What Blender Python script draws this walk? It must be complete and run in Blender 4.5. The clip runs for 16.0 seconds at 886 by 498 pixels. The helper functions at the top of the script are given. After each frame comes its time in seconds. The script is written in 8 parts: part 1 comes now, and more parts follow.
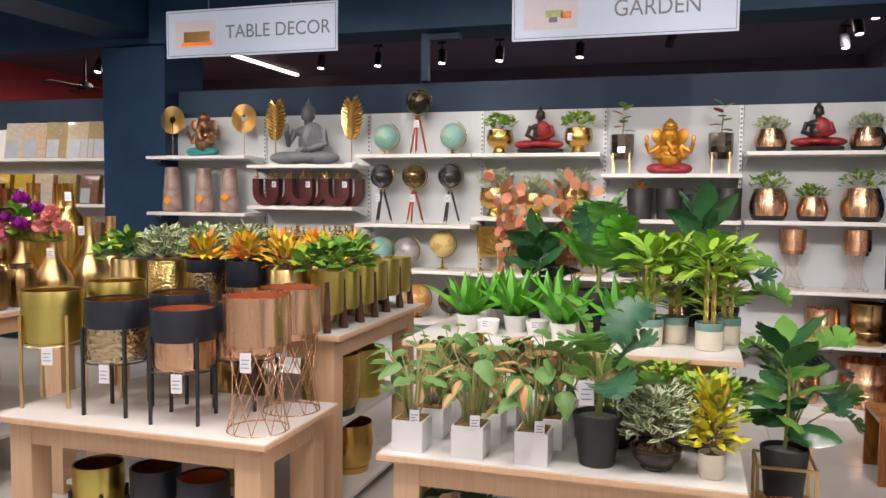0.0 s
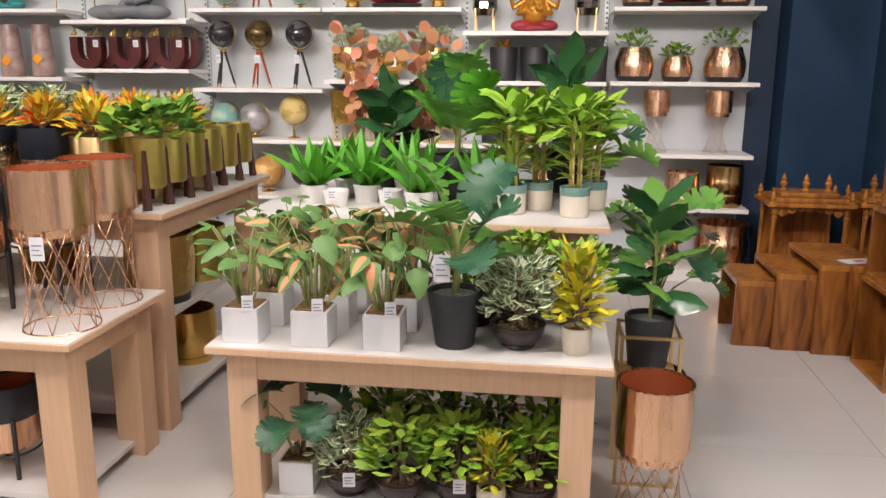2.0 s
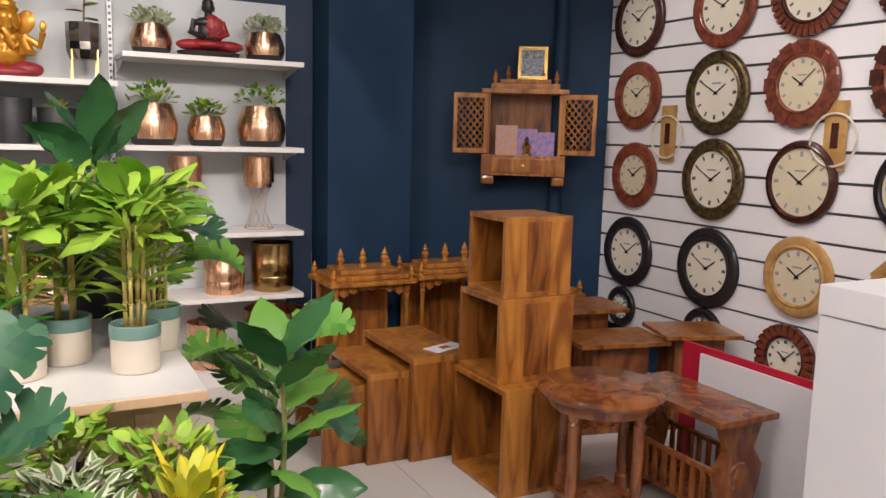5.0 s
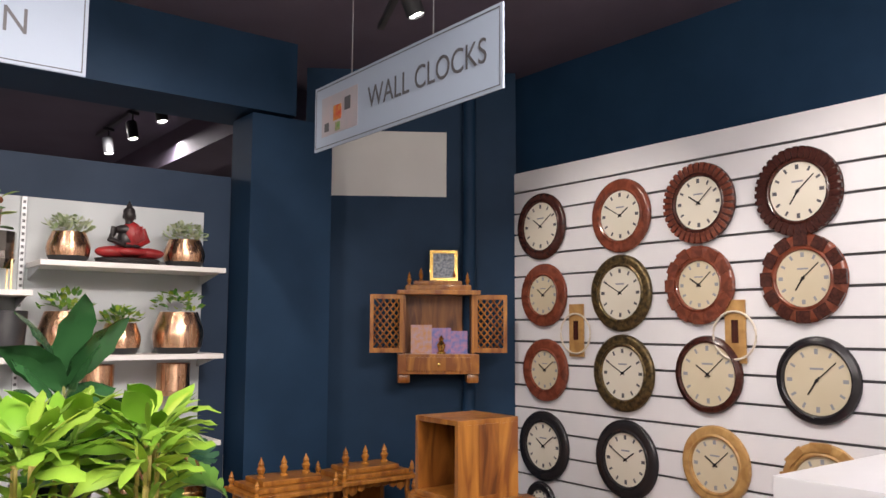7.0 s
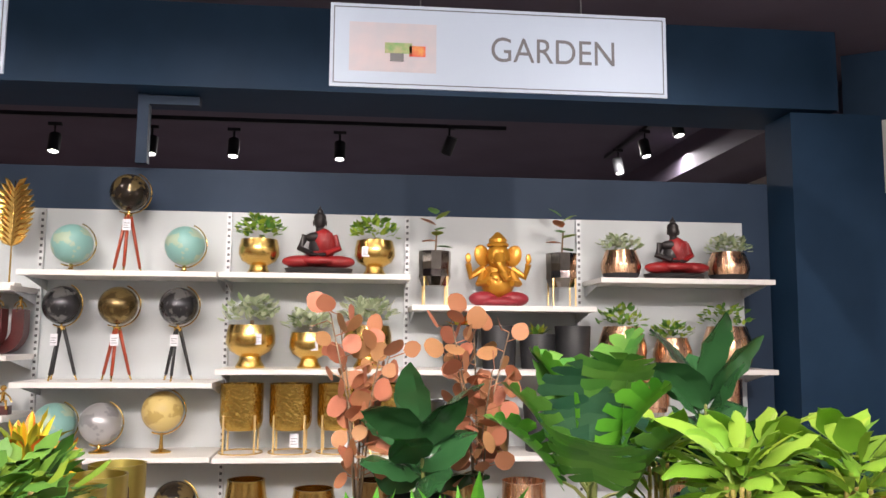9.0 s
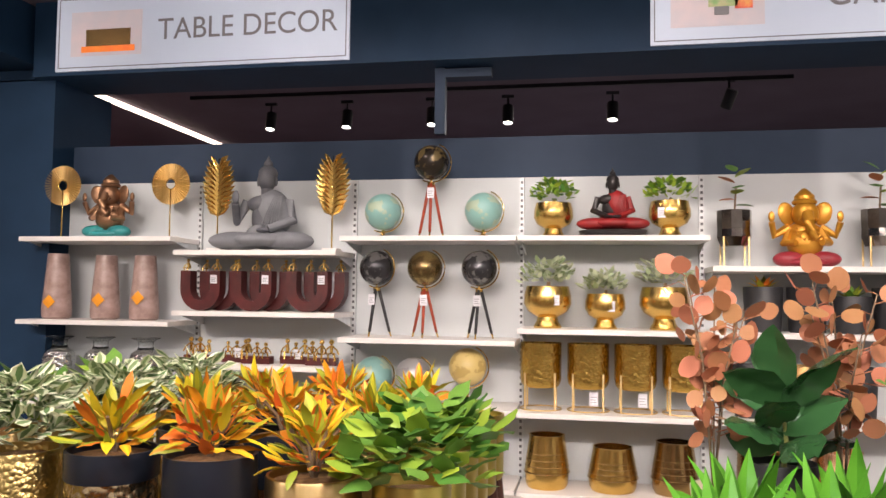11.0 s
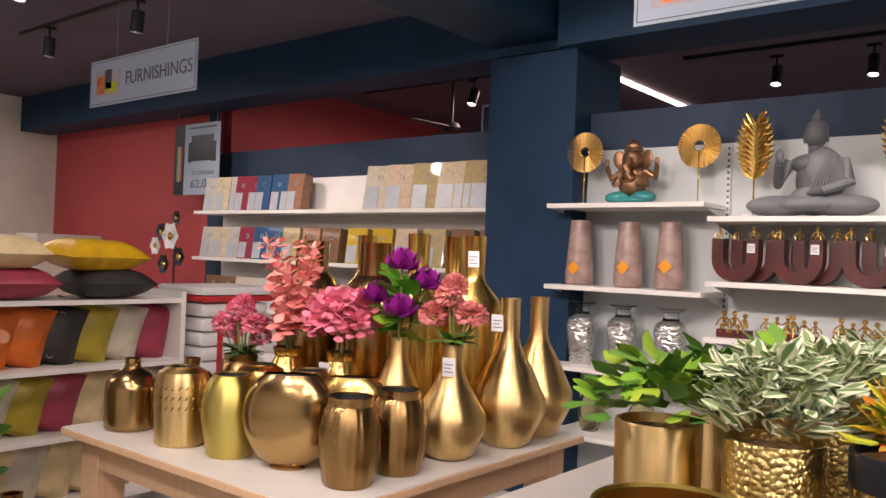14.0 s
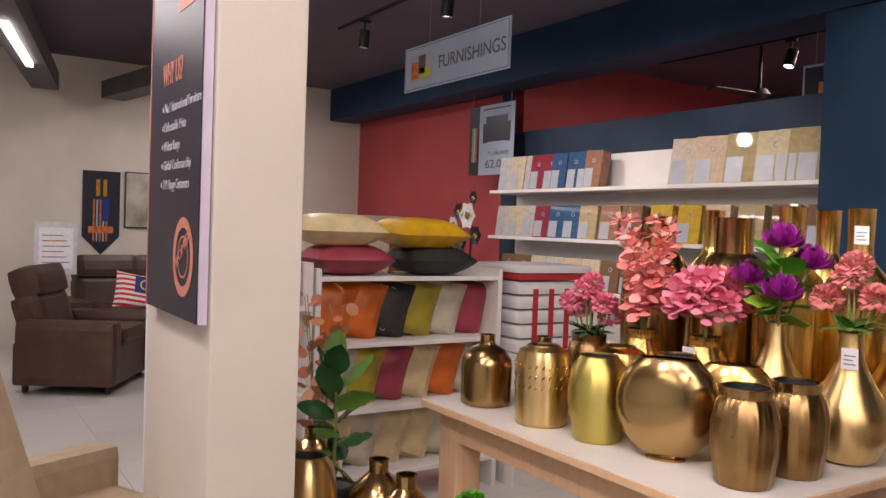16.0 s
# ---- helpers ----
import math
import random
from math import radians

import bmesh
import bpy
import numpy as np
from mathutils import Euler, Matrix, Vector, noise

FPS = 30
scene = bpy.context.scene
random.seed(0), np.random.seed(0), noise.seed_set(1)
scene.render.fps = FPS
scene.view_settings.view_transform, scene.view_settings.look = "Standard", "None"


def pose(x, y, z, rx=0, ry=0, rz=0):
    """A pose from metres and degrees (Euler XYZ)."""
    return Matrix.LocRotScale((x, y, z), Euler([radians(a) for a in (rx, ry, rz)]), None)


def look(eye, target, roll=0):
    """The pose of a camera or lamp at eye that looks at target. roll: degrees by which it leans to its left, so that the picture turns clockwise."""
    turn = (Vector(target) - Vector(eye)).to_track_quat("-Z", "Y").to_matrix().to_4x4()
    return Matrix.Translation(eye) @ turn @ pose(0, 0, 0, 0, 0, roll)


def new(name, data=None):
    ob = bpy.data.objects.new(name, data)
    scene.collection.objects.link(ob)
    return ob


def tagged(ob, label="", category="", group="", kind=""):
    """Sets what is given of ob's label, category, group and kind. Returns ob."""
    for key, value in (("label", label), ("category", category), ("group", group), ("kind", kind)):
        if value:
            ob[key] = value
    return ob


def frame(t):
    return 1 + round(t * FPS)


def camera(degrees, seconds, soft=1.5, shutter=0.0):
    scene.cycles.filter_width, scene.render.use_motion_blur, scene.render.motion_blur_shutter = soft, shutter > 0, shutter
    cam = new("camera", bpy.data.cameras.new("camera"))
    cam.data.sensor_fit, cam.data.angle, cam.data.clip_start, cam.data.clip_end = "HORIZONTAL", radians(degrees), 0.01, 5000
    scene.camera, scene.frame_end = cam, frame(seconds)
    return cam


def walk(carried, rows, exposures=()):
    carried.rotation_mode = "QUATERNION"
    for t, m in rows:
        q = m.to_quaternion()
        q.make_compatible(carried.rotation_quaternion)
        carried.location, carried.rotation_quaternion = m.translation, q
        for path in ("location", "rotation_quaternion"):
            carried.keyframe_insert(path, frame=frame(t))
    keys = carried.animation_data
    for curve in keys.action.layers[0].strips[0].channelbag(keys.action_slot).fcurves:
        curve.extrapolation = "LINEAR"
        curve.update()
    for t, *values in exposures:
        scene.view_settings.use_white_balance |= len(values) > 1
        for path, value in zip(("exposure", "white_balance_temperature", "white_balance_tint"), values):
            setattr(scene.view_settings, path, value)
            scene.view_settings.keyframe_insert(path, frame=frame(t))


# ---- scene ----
cam = camera(57.5, 16.0)
PATH = [
    (0, (-0.212, -0.193, 1.537), (-0.801, 1.714, 1.409), 0.5),
    (0.5, (-0.135, -0.146, 1.52), (-0.56, 1.804, 1.385), 0.6),
    (1, (-0.12, -0.038, 1.514), (-0.436, 1.929, 1.337), 0.7),
    (1.5, (-0.16, 0.101, 1.511), (-0.425, 2.066, 1.246), 0.8),
    (2, (-0.217, 0.196, 1.465), (-0.482, 2.13, 1.03), 0.4),
    (2.5, (-0.298, 0.375, 1.391), (-0.557, 2.275, 0.824), -0.0),
    (3, (-0.342, 0.599, 1.365), (-0.537, 2.479, 0.711), -0.2),
    (3.5, (-0.365, 0.778, 1.38), (-0.37, 2.666, 0.719), 0.7),
    (4, (-0.412, 1.008, 1.427), (-0.141, 2.904, 0.851), 1.3),
    (4.5, (-0.395, 1.201, 1.435), (0.212, 3.056, 1.001), 1.7),
    (5, (-0.357, 1.318, 1.481), (0.564, 3.072, 1.204), 1.5),
    (5.2, (-0.377, 1.347, 1.492), (0.655, 3.047, 1.278), 1.3),
    (6.25, (-0.55, 1.41, 1.53), (0.774, 2.907, 1.603), 0.8),
    (7.3, (-0.789, 1.493, 1.544), (0.313, 3.145, 1.776), 0.1),
    (7.5, (-0.835, 1.529, 1.54), (0.176, 3.237, 1.79), -0.1),
    (8, (-0.982, 1.594, 1.543), (-0.235, 3.431, 1.806), -0.3),
    (8.5, (-1.061, 1.655, 1.561), (-0.609, 3.587, 1.807), 0.0),
    (9, (-1.136, 1.696, 1.559), (-0.938, 3.675, 1.774), 0.4),
    (9.2, (-1.168, 1.702, 1.562), (-1.049, 3.688, 1.764), 0.5),
    (11.3, (-1.507, 1.611, 1.554), (-1.972, 3.553, 1.657), 0.8),
    (11.5, (-1.535, 1.604, 1.554), (-2.073, 3.528, 1.649), 0.9),
    (12, (-1.64, 1.606, 1.553), (-2.383, 3.462, 1.627), 0.9),
    (12.5, (-1.813, 1.639, 1.543), (-2.742, 3.409, 1.607), 1.0),
    (13, (-1.972, 1.659, 1.533), (-3.041, 3.348, 1.59), 1.5),
    (13.5, (-2.082, 1.693, 1.524), (-3.265, 3.305, 1.569), 1.9),
    (14, (-2.222, 1.654, 1.525), (-3.482, 3.207, 1.545), 2.2),
    (14.5, (-2.371, 1.6, 1.528), (-3.733, 3.066, 1.52), 2.4),
    (15, (-2.471, 1.544, 1.525), (-3.939, 2.903, 1.496), 2.2),
    (15.5, (-2.522, 1.527, 1.513), (-4.099, 2.757, 1.47), 2.0),
    (16, (-2.528, 1.528, 1.502), (-4.214, 2.602, 1.448), 2.0),
]
EXPOSURE = -0.05
walk(cam, [(t, look(eye, target, roll)) for t, eye, target, roll in PATH], [(0.0, EXPOSURE - 0.15, 6400, 14), (5.0, EXPOSURE - 0.1, 6500, 15), (7.5, EXPOSURE + 0.1, 6400, 14), (9.0, EXPOSURE + 0.1, 6400, 14), (12.0, EXPOSURE - 0.05, 6800, 20), (14.0, EXPOSURE - 0.1, 6800, 20), (16.0, EXPOSURE - 0.2, 6600, 20)])
# ---- world and lamps ----
world = bpy.data.worlds.new("World")
scene.world = world
world.use_nodes = True
world.node_tree.nodes["Background"].inputs[0].default_value = (0.8, 0.85, 1.0, 1)
world.node_tree.nodes["Background"].inputs[1].default_value = 0.02


def spot_lamp(eye, target, watts, cone=62, size=0.06, colour=(1.0, 0.90, 0.80)):
    d = bpy.data.lights.new("spot_lamp", "SPOT")
    d.energy, d.spot_size, d.spot_blend, d.shadow_soft_size, d.color = watts, radians(cone), 0.7, size, colour
    o = new("spot_lamp", d)
    o.matrix_world = look(eye, target)
    return o


def area_lamp(eye, target, watts, sx, sy, colour=(1.0, 0.95, 0.9)):
    d = bpy.data.lights.new("area_lamp", "AREA")
    d.energy, d.shape, d.size, d.size_y, d.color = watts, "RECTANGLE", sx, sy, colour
    o = new("area_lamp", d)
    o.matrix_world = look(eye, target)
    return o


# track spots over the aisle, aimed at the shelf wall, the tables, the clocks and the linen
for x in (-4.4, -3.2, -2.0, -0.8, 0.5):
    spot_lamp((x, 1.2, 3.22), (x - 0.1, 6.2, 1.25), 255, 46)
    spot_lamp((x, 4.8, 3.22), (x, 6.15, 1.0), 38, 116)
for x, y, tx, ty in ((-2.6, 1.6, -2.4, 3.3), (-0.6, 1.2, -0.6, 3.0), (0.9, 2.6, 1.5, 4.8), (-4.6, 2.0, -4.7, 4.0)):
    spot_lamp((x, y, 3.22), (tx, ty, 0.7), 75 if tx < -4 or tx > 1 else 120, 80 if tx < 1 else 60)
for y in (3.0, 4.6):
    spot_lamp((1.3, y, 3.22), (3.1, y + 0.1, 1.4), 95, 64)
for x in (-8.2, -6.6):
    spot_lamp((x, 4.75, 3.1), (x - 0.1, 6.4, 1.35), 120, 84)
spot_lamp((1.55, 4.65, 3.1), (2.6, 5.9, 1.6), 12, 50)
spot_lamp((-4.6, 4.0, 3.22), (-6.4, 3.6, 0.9), 105, 70)
# extra spot with no fixture, added to brighten the column's face
spot_lamp((-3.0, 1.0, 3.22), (-5.0, 2.4, 1.3), 60, 60)
spot_lamp((-3.2, 2.2, 3.22), (-4.6, 3.9, 0.9), 24, 66)
spot_lamp((-7.6, 0.6, 3.22), (-11.5, 3.4, 0.8), 160, 64)
# unseen fill lamps over the aisle, added to brighten the ceiling and the beams
for x, y, z in ((1.2, 1.9, 2.95), (-1.2, 1.2, 2.95), (-3.4, 1.2, 2.95), (-6.2, 0.8, 2.95)):
    d = bpy.data.lights.new("bare_lamp", "POINT")
    d.energy, d.shadow_soft_size, d.color = 72, 0.12, (1.0, 0.9, 0.82)
    new("bare_lamp", d).location = (x, y, z)
# long ceiling lights over the aisles behind and beside the walk
for x, y, ln in ((-1.6, -0.6, 2.4), (-1.2, 2.2, 2.4), (-9.0, 1.2, 2.4), (-6.0, 1.2, 2.4), (1.4, 1.4, 1.6), (-10.8, 4.6, 2.0)):
    area_lamp((x, y, 3.18), (x, y, 0), 46, ln, 0.14)
# the rooms beyond the shelf wall
area_lamp((-6.6, 8.6, 3.2), (-6.6, 8.6, 0), 70, 1.2, 0.1, (1.0, 0.72, 0.62))
area_lamp((-1.5, 9.5, 3.2), (-1.5, 9.5, 0), 80, 1.2, 0.1)
area_lamp((1.5, 8.6, 3.2), (1.5, 8.6, 0), 50, 1.2, 0.1)

# ---- materials ----
def shader(name, col, rough=0.5, metal=0.0, col2=None, scale=8.0, bump=0.0, bscale=40.0, rough2=None, stretch=(1, 1, 1), spec=0.5, island=0.0, obj=0.0, coat=0.0):
    """A principled material whose colour drifts between two tones, with fine relief."""
    m = bpy.data.materials.new(name)
    m.use_nodes = True
    nt = m.node_tree
    b = nt.nodes["Principled BSDF"]
    b.inputs["Roughness"].default_value = rough
    b.inputs["Metallic"].default_value = metal
    b.inputs["Specular IOR Level"].default_value = spec
    b.inputs["Coat Weight"].default_value = coat
    tc = nt.nodes.new("ShaderNodeTexCoord")
    mp = nt.nodes.new("ShaderNodeMapping")
    mp.inputs["Scale"].default_value = stretch
    nt.links.new(tc.outputs["Object"], mp.inputs[0])
    n1 = nt.nodes.new("ShaderNodeTexNoise")
    n1.inputs["Scale"].default_value, n1.inputs["Detail"].default_value = scale, 6
    nt.links.new(mp.outputs[0], n1.inputs["Vector"])
    if col2 is None:
        col2 = tuple(c * 0.86 for c in col)
    mix = nt.nodes.new("ShaderNodeMix")
    mix.data_type = "RGBA"
    mix.inputs[6].default_value, mix.inputs[7].default_value = (*col, 1), (*col2, 1)
    ramp = nt.nodes.new("ShaderNodeMapRange")
    ramp.inputs[1].default_value, ramp.inputs[2].default_value = 0.35, 0.65
    fac = n1.outputs["Fac"]
    if island or obj:
        src = nt.nodes.new("ShaderNodeNewGeometry").outputs["Random Per Island"] if island else nt.nodes.new("ShaderNodeObjectInfo").outputs["Random"]
        k = island or obj
        mm = nt.nodes.new("ShaderNodeMix")
        mm.inputs[0].default_value = k
        nt.links.new(n1.outputs["Fac"], mm.inputs[2])
        nt.links.new(src, mm.inputs[3])
        fac = mm.outputs[0]
        ramp.inputs[1].default_value, ramp.inputs[2].default_value = 0.2, 0.8
    nt.links.new(fac, ramp.inputs[0])
    nt.links.new(ramp.outputs[0], mix.inputs[0])
    nt.links.new(mix.outputs[2], b.inputs["Base Color"])
    if rough2 is not None:
        mr = nt.nodes.new("ShaderNodeMapRange")
        mr.inputs[3].default_value, mr.inputs[4].default_value = rough, rough2
        nt.links.new(n1.outputs["Fac"], mr.inputs[0])
        nt.links.new(mr.outputs[0], b.inputs["Roughness"])
    if bump:
        n2 = nt.nodes.new("ShaderNodeTexNoise")
        n2.inputs["Scale"].default_value, n2.inputs["Detail"].default_value = bscale, 4
        nt.links.new(mp.outputs[0], n2.inputs["Vector"])
        bp = nt.nodes.new("ShaderNodeBump")
        bp.inputs["Strength"].default_value, bp.inputs["Distance"].default_value = bump, 0.004
        nt.links.new(n2.outputs["Fac"], bp.inputs["Height"])
        nt.links.new(bp.outputs[0], b.inputs["Normal"])
    return m


def wood(name, light, dark, rough=0.35, scale=3.0, stretch=(6, 6, 0.7), coat=0.0):
    m = shader(name, light, rough, 0.0, dark, scale, 0.15, 30, stretch=stretch, obj=0.0, coat=coat)
    nt = m.node_tree
    n1 = next(n for n in nt.nodes if n.type == "TEX_NOISE")
    n1.inputs["Distortion"].default_value, n1.inputs["Detail"].default_value = 1.6, 8
    return m


def lamp_glow(name, col, strength):
    m = bpy.data.materials.new(name)
    m.use_nodes = True
    b = m.node_tree.nodes["Principled BSDF"]
    b.inputs["Base Color"].default_value = (*col, 1)
    b.inputs["Emission Color"].default_value = (*col, 1)
    b.inputs["Emission Strength"].default_value = strength
    return m


def brushed(m, amount=0.75):
    """Brush lines round a turned thing: they draw its highlights out upright."""
    nt = m.node_tree
    b = nt.nodes["Principled BSDF"]
    tan = nt.nodes.new("ShaderNodeTangent")
    tan.direction_type, tan.axis = "RADIAL", "Z"
    nt.links.new(tan.outputs[0], b.inputs["Tangent"])
    b.inputs["Anisotropic"].default_value, b.inputs["Anisotropic Rotation"].default_value = amount, 0.25
    return m


def glass(name, col, rough=0.03, ior=1.2):
    m = bpy.data.materials.new(name)
    m.use_nodes = True
    b = m.node_tree.nodes["Principled BSDF"]
    b.inputs["Base Color"].default_value = (*col, 1)
    b.inputs["Roughness"].default_value, b.inputs["IOR"].default_value = rough, ior
    b.inputs["Transmission Weight"].default_value = 1.0
    return m


def hammered(name, col, rough, scale, strength=0.8):
    m = shader(name, col, rough, 1.0, tuple(c * 0.8 for c in col), 5)
    nt = m.node_tree
    tc = next(n for n in nt.nodes if n.type == "TEX_COORD")
    v = nt.nodes.new("ShaderNodeTexVoronoi")
    v.inputs["Scale"].default_value = scale
    nt.links.new(tc.outputs["Object"], v.inputs["Vector"])
    bp = nt.nodes.new("ShaderNodeBump")
    bp.inputs["Strength"].default_value, bp.inputs["Distance"].default_value = strength, 0.012
    bp.invert = True
    nt.links.new(v.outputs["Distance"], bp.inputs["Height"])
    nt.links.new(bp.outputs[0], nt.nodes["Principled BSDF"].inputs["Normal"])
    return m


NAVY = shader("navy_paint", (0.011, 0.038, 0.083), 0.6, 0, (0.008, 0.031, 0.070), 3, 0.15, 120, spec=0.25)
NAVY_LOW = shader("navy_board", (0.026, 0.046, 0.083), 0.6, 0, (0.021, 0.039, 0.073), 3, 0.1, 120, spec=0.25)
SOFFIT = shader("dark_soffit_paint", (0.035, 0.028, 0.036), 0.7, 0, (0.028, 0.022, 0.03), 2, 0.2, 60)
CEIL = shader("dark_ceiling_paint", (0.105, 0.085, 0.122), 0.75, 0, (0.088, 0.07, 0.10), 2, 0.3, 50)
RED = shader("red_wall_paint", (0.46, 0.065, 0.07), 0.6, 0, (0.42, 0.055, 0.062), 2, 0.15, 90)
CREAM = shader("cream_wall_paint", (0.68, 0.63, 0.55), 0.6, 0, (0.62, 0.57, 0.5), 2, 0.2, 60)
WHITEWALL = shader("white_wall_paint", (0.72, 0.72, 0.7), 0.6, 0, (0.66, 0.66, 0.64), 2, 0.15, 80)
FLOOR = shader("polished_floor_tile", (0.60, 0.58, 0.55), 0.14, 0, (0.55, 0.53, 0.5), 1.5, 0.02, 30, rough2=0.22, obj=0.3)
GROUT = shader("tile_joint", (0.42, 0.40, 0.38), 0.7, 0, None, 20)
SHELF = shader("white_laminate", (0.78, 0.76, 0.74), 0.4, 0, (0.74, 0.72, 0.70), 6, 0.03, 80)
PANEL = shader("pale_grey_panel", (0.54, 0.58, 0.60), 0.5, 0, (0.51, 0.55, 0.57), 3, 0.03, 60)
SLAT = shader("white_slat_board", (0.78, 0.78, 0.80), 0.35, 0, (0.74, 0.74, 0.77), 3, 0.02, 60)
GROOVE = shader("grey_groove", (0.10, 0.10, 0.11), 0.5, 0, None, 10)
METAL_W = shader("white_metal_upright", (0.62, 0.65, 0.67), 0.4, 0.3, None, 20)
BEECH = wood("pale_beech_board", (0.66, 0.44, 0.28), (0.61, 0.395, 0.24), 0.45, 2.5, (14, 14, 0.8))
TOPWHITE = shader("white_tabletop", (0.72, 0.70, 0.68), 0.35, 0, (0.66, 0.64, 0.61), 4, 0.04, 60)
SHEESHAM = wood("sheesham_wood", (0.38, 0.14, 0.026), (0.12, 0.035, 0.008), 0.28, 2.2, (5, 5, 0.9), coat=0.15)
SHEESHAM_L = wood("golden_sheesham_wood", (0.50, 0.21, 0.036), (0.22, 0.07, 0.013), 0.3, 2.0, (5, 5, 0.9), coat=0.15)
ROSE = wood("dark_polished_rosewood", (0.30, 0.10, 0.028), (0.11, 0.03, 0.011), 0.2, 2.5, (4, 4, 1.2), coat=0.3)
DARKLEG = wood("dark_turned_wood", (0.09, 0.035, 0.025), (0.045, 0.018, 0.014), 0.4, 4)
GOLD = shader("bright_brass", (0.78, 0.53, 0.17), 0.17, 1.0, (0.68, 0.44, 0.12), 6, 0.03, 30, rough2=0.32)
GOLD_B = brushed(shader("brushed_pale_gold", (0.72, 0.53, 0.25), 0.25, 1.0, (0.62, 0.44, 0.19), 5, 0.06, 30, stretch=(10, 10, 0.6), rough2=0.4))
OLIVEGOLD = brushed(shader("satin_green_gold", (0.62, 0.52, 0.15), 0.32, 1.0, (0.54, 0.44, 0.12), 5, 0.05, 40, rough2=0.42))
COPPER = brushed(shader("brushed_copper", (0.82, 0.52, 0.34), 0.22, 1.0, (0.70, 0.41, 0.25), 5, 0.05, 40, stretch=(8, 8, 0.8), rough2=0.32))
COPPER_IN = shader("orange_copper_lining", (0.52, 0.15, 0.06), 0.45, 0.5, (0.42, 0.11, 0.04), 5)
BRONZE = shader("polished_bronze", (0.48, 0.32, 0.14), 0.14, 1.0, (0.38, 0.24, 0.10), 4, 0.04, 25, rough2=0.3)
BRONZE_D = brushed(shader("dark_bronze", (0.38, 0.24, 0.10), 0.2, 1.0, (0.26, 0.155, 0.06), 7, 0.1, 25, rough2=0.4))
HAMMER = hammered("hammered_gold", (0.72, 0.52, 0.18), 0.28, 50, 0.45)
DIMPLE = hammered("finely_dimpled_gold", (0.70, 0.52, 0.20), 0.28, 85, 0.3)
HAMMER_S = hammered("hammered_silver_gold", (0.66, 0.54, 0.33), 0.26, 55, 0.45)
SILVER = hammered("mosaic_silver_glass", (0.78, 0.8, 0.8), 0.12, 60, 0.5)
CHROME = shader("smoked_chrome", (0.34, 0.31, 0.28), 0.08, 1.0, (0.2, 0.18, 0.16), 9)
BLACK = shader("matt_black", (0.018, 0.019, 0.022), 0.5, 0, (0.026, 0.027, 0.03), 12, 0.08, 90)
BLACKNAVY = shader("satin_black_lacquer", (0.012, 0.016, 0.026), 0.35, 0, (0.016, 0.02, 0.03), 8)
CERAMIC = shader("white_glazed_ceramic", (0.76, 0.76, 0.77), 0.25, 0, (0.72, 0.72, 0.73), 4, 0.02, 30)
CREAMPOT = shader("cream_stoneware", (0.70, 0.63, 0.52), 0.4, 0, (0.64, 0.57, 0.46), 8, 0.1, 70)
TEAL = shader("teal_glaze", (0.16, 0.30, 0.27), 0.35, 0, (0.2, 0.34, 0.3), 8)
BOWL = shader("dark_brown_bowl_glaze", (0.055, 0.038, 0.034), 0.3, 0, (0.035, 0.025, 0.023), 8, 0.05, 40)
SOIL = shader("brown_moss_soil", (0.30, 0.17, 0.07), 0.9, 0, (0.16, 0.085, 0.035), 60, 1.0, 120)
PEBBLE = shader("brown_pebbles", (0.34, 0.22, 0.12), 0.6, 0, (0.10, 0.06, 0.035), 40, 0.5, 60, island=0.7)
GRAVEL = shader("grey_gravel", (0.24, 0.25, 0.23), 0.8, 0, (0.12, 0.13, 0.12), 90, 1.0, 140)
PALEWIRE = shader("pale_rose_wire", (0.62, 0.50, 0.45), 0.4, 0.3)
TAG = shader("white_paper_tag", (0.78, 0.78, 0.82), 0.6, 0, (0.7, 0.7, 0.75), 30)
TAGINK = shader("grey_print", (0.30, 0.31, 0.34), 0.7)
STEM = shader("green_stem", (0.20, 0.28, 0.07), 0.5, 0, (0.28, 0.26, 0.09), 20)
BARK = shader("pale_brown_bark", (0.26, 0.18, 0.11), 0.8, 0, (0.16, 0.11, 0.07), 30, 0.6, 60)
CANE = shader("bamboo_cane", (0.55, 0.42, 0.12), 0.45, 0, (0.42, 0.34, 0.08), 15)


def leafmat(name, a, b, rough=0.4, island=0.75, spec=0.4):
    m = shader(name, a, rough, 0, b, 14, 0.25, 45, island=island, spec=spec)
    p = m.node_tree.nodes["Principled BSDF"]
    p.inputs["Subsurface Weight"].default_value = 0.0
    return m


L_GREEN = leafmat("mid_green_leaf", (0.06, 0.19, 0.03), (0.15, 0.31, 0.05))
L_BRIGHT = leafmat("bright_green_leaf", (0.20, 0.42, 0.035), (0.38, 0.58, 0.07))
L_AGAVE = leafmat("agave_green_leaf", (0.06, 0.27, 0.02), (0.14, 0.44, 0.035), 0.35)
L_DEEP = leafmat("deep_glossy_leaf", (0.016, 0.075, 0.028), (0.045, 0.14, 0.045), 0.22, spec=0.7)
L_MON = leafmat("monstera_leaf", (0.07, 0.23, 0.04), (0.17, 0.36, 0.07), 0.3)
L_MOND = leafmat("dark_monstera_leaf", (0.018, 0.075, 0.04), (0.05, 0.13, 0.065), 0.35)
L_VARIEG = leafmat("cream_edged_leaf", (0.82, 0.85, 0.68), (0.34, 0.46, 0.24), 0.5, 0.45)
L_VGREEN = leafmat("grey_green_leaf_heart", (0.13, 0.24, 0.09), (0.24, 0.34, 0.15), 0.5)
L_VRIM = leafmat("cream_leaf_margin", (0.80, 0.82, 0.62), (0.66, 0.72, 0.48), 0.5)
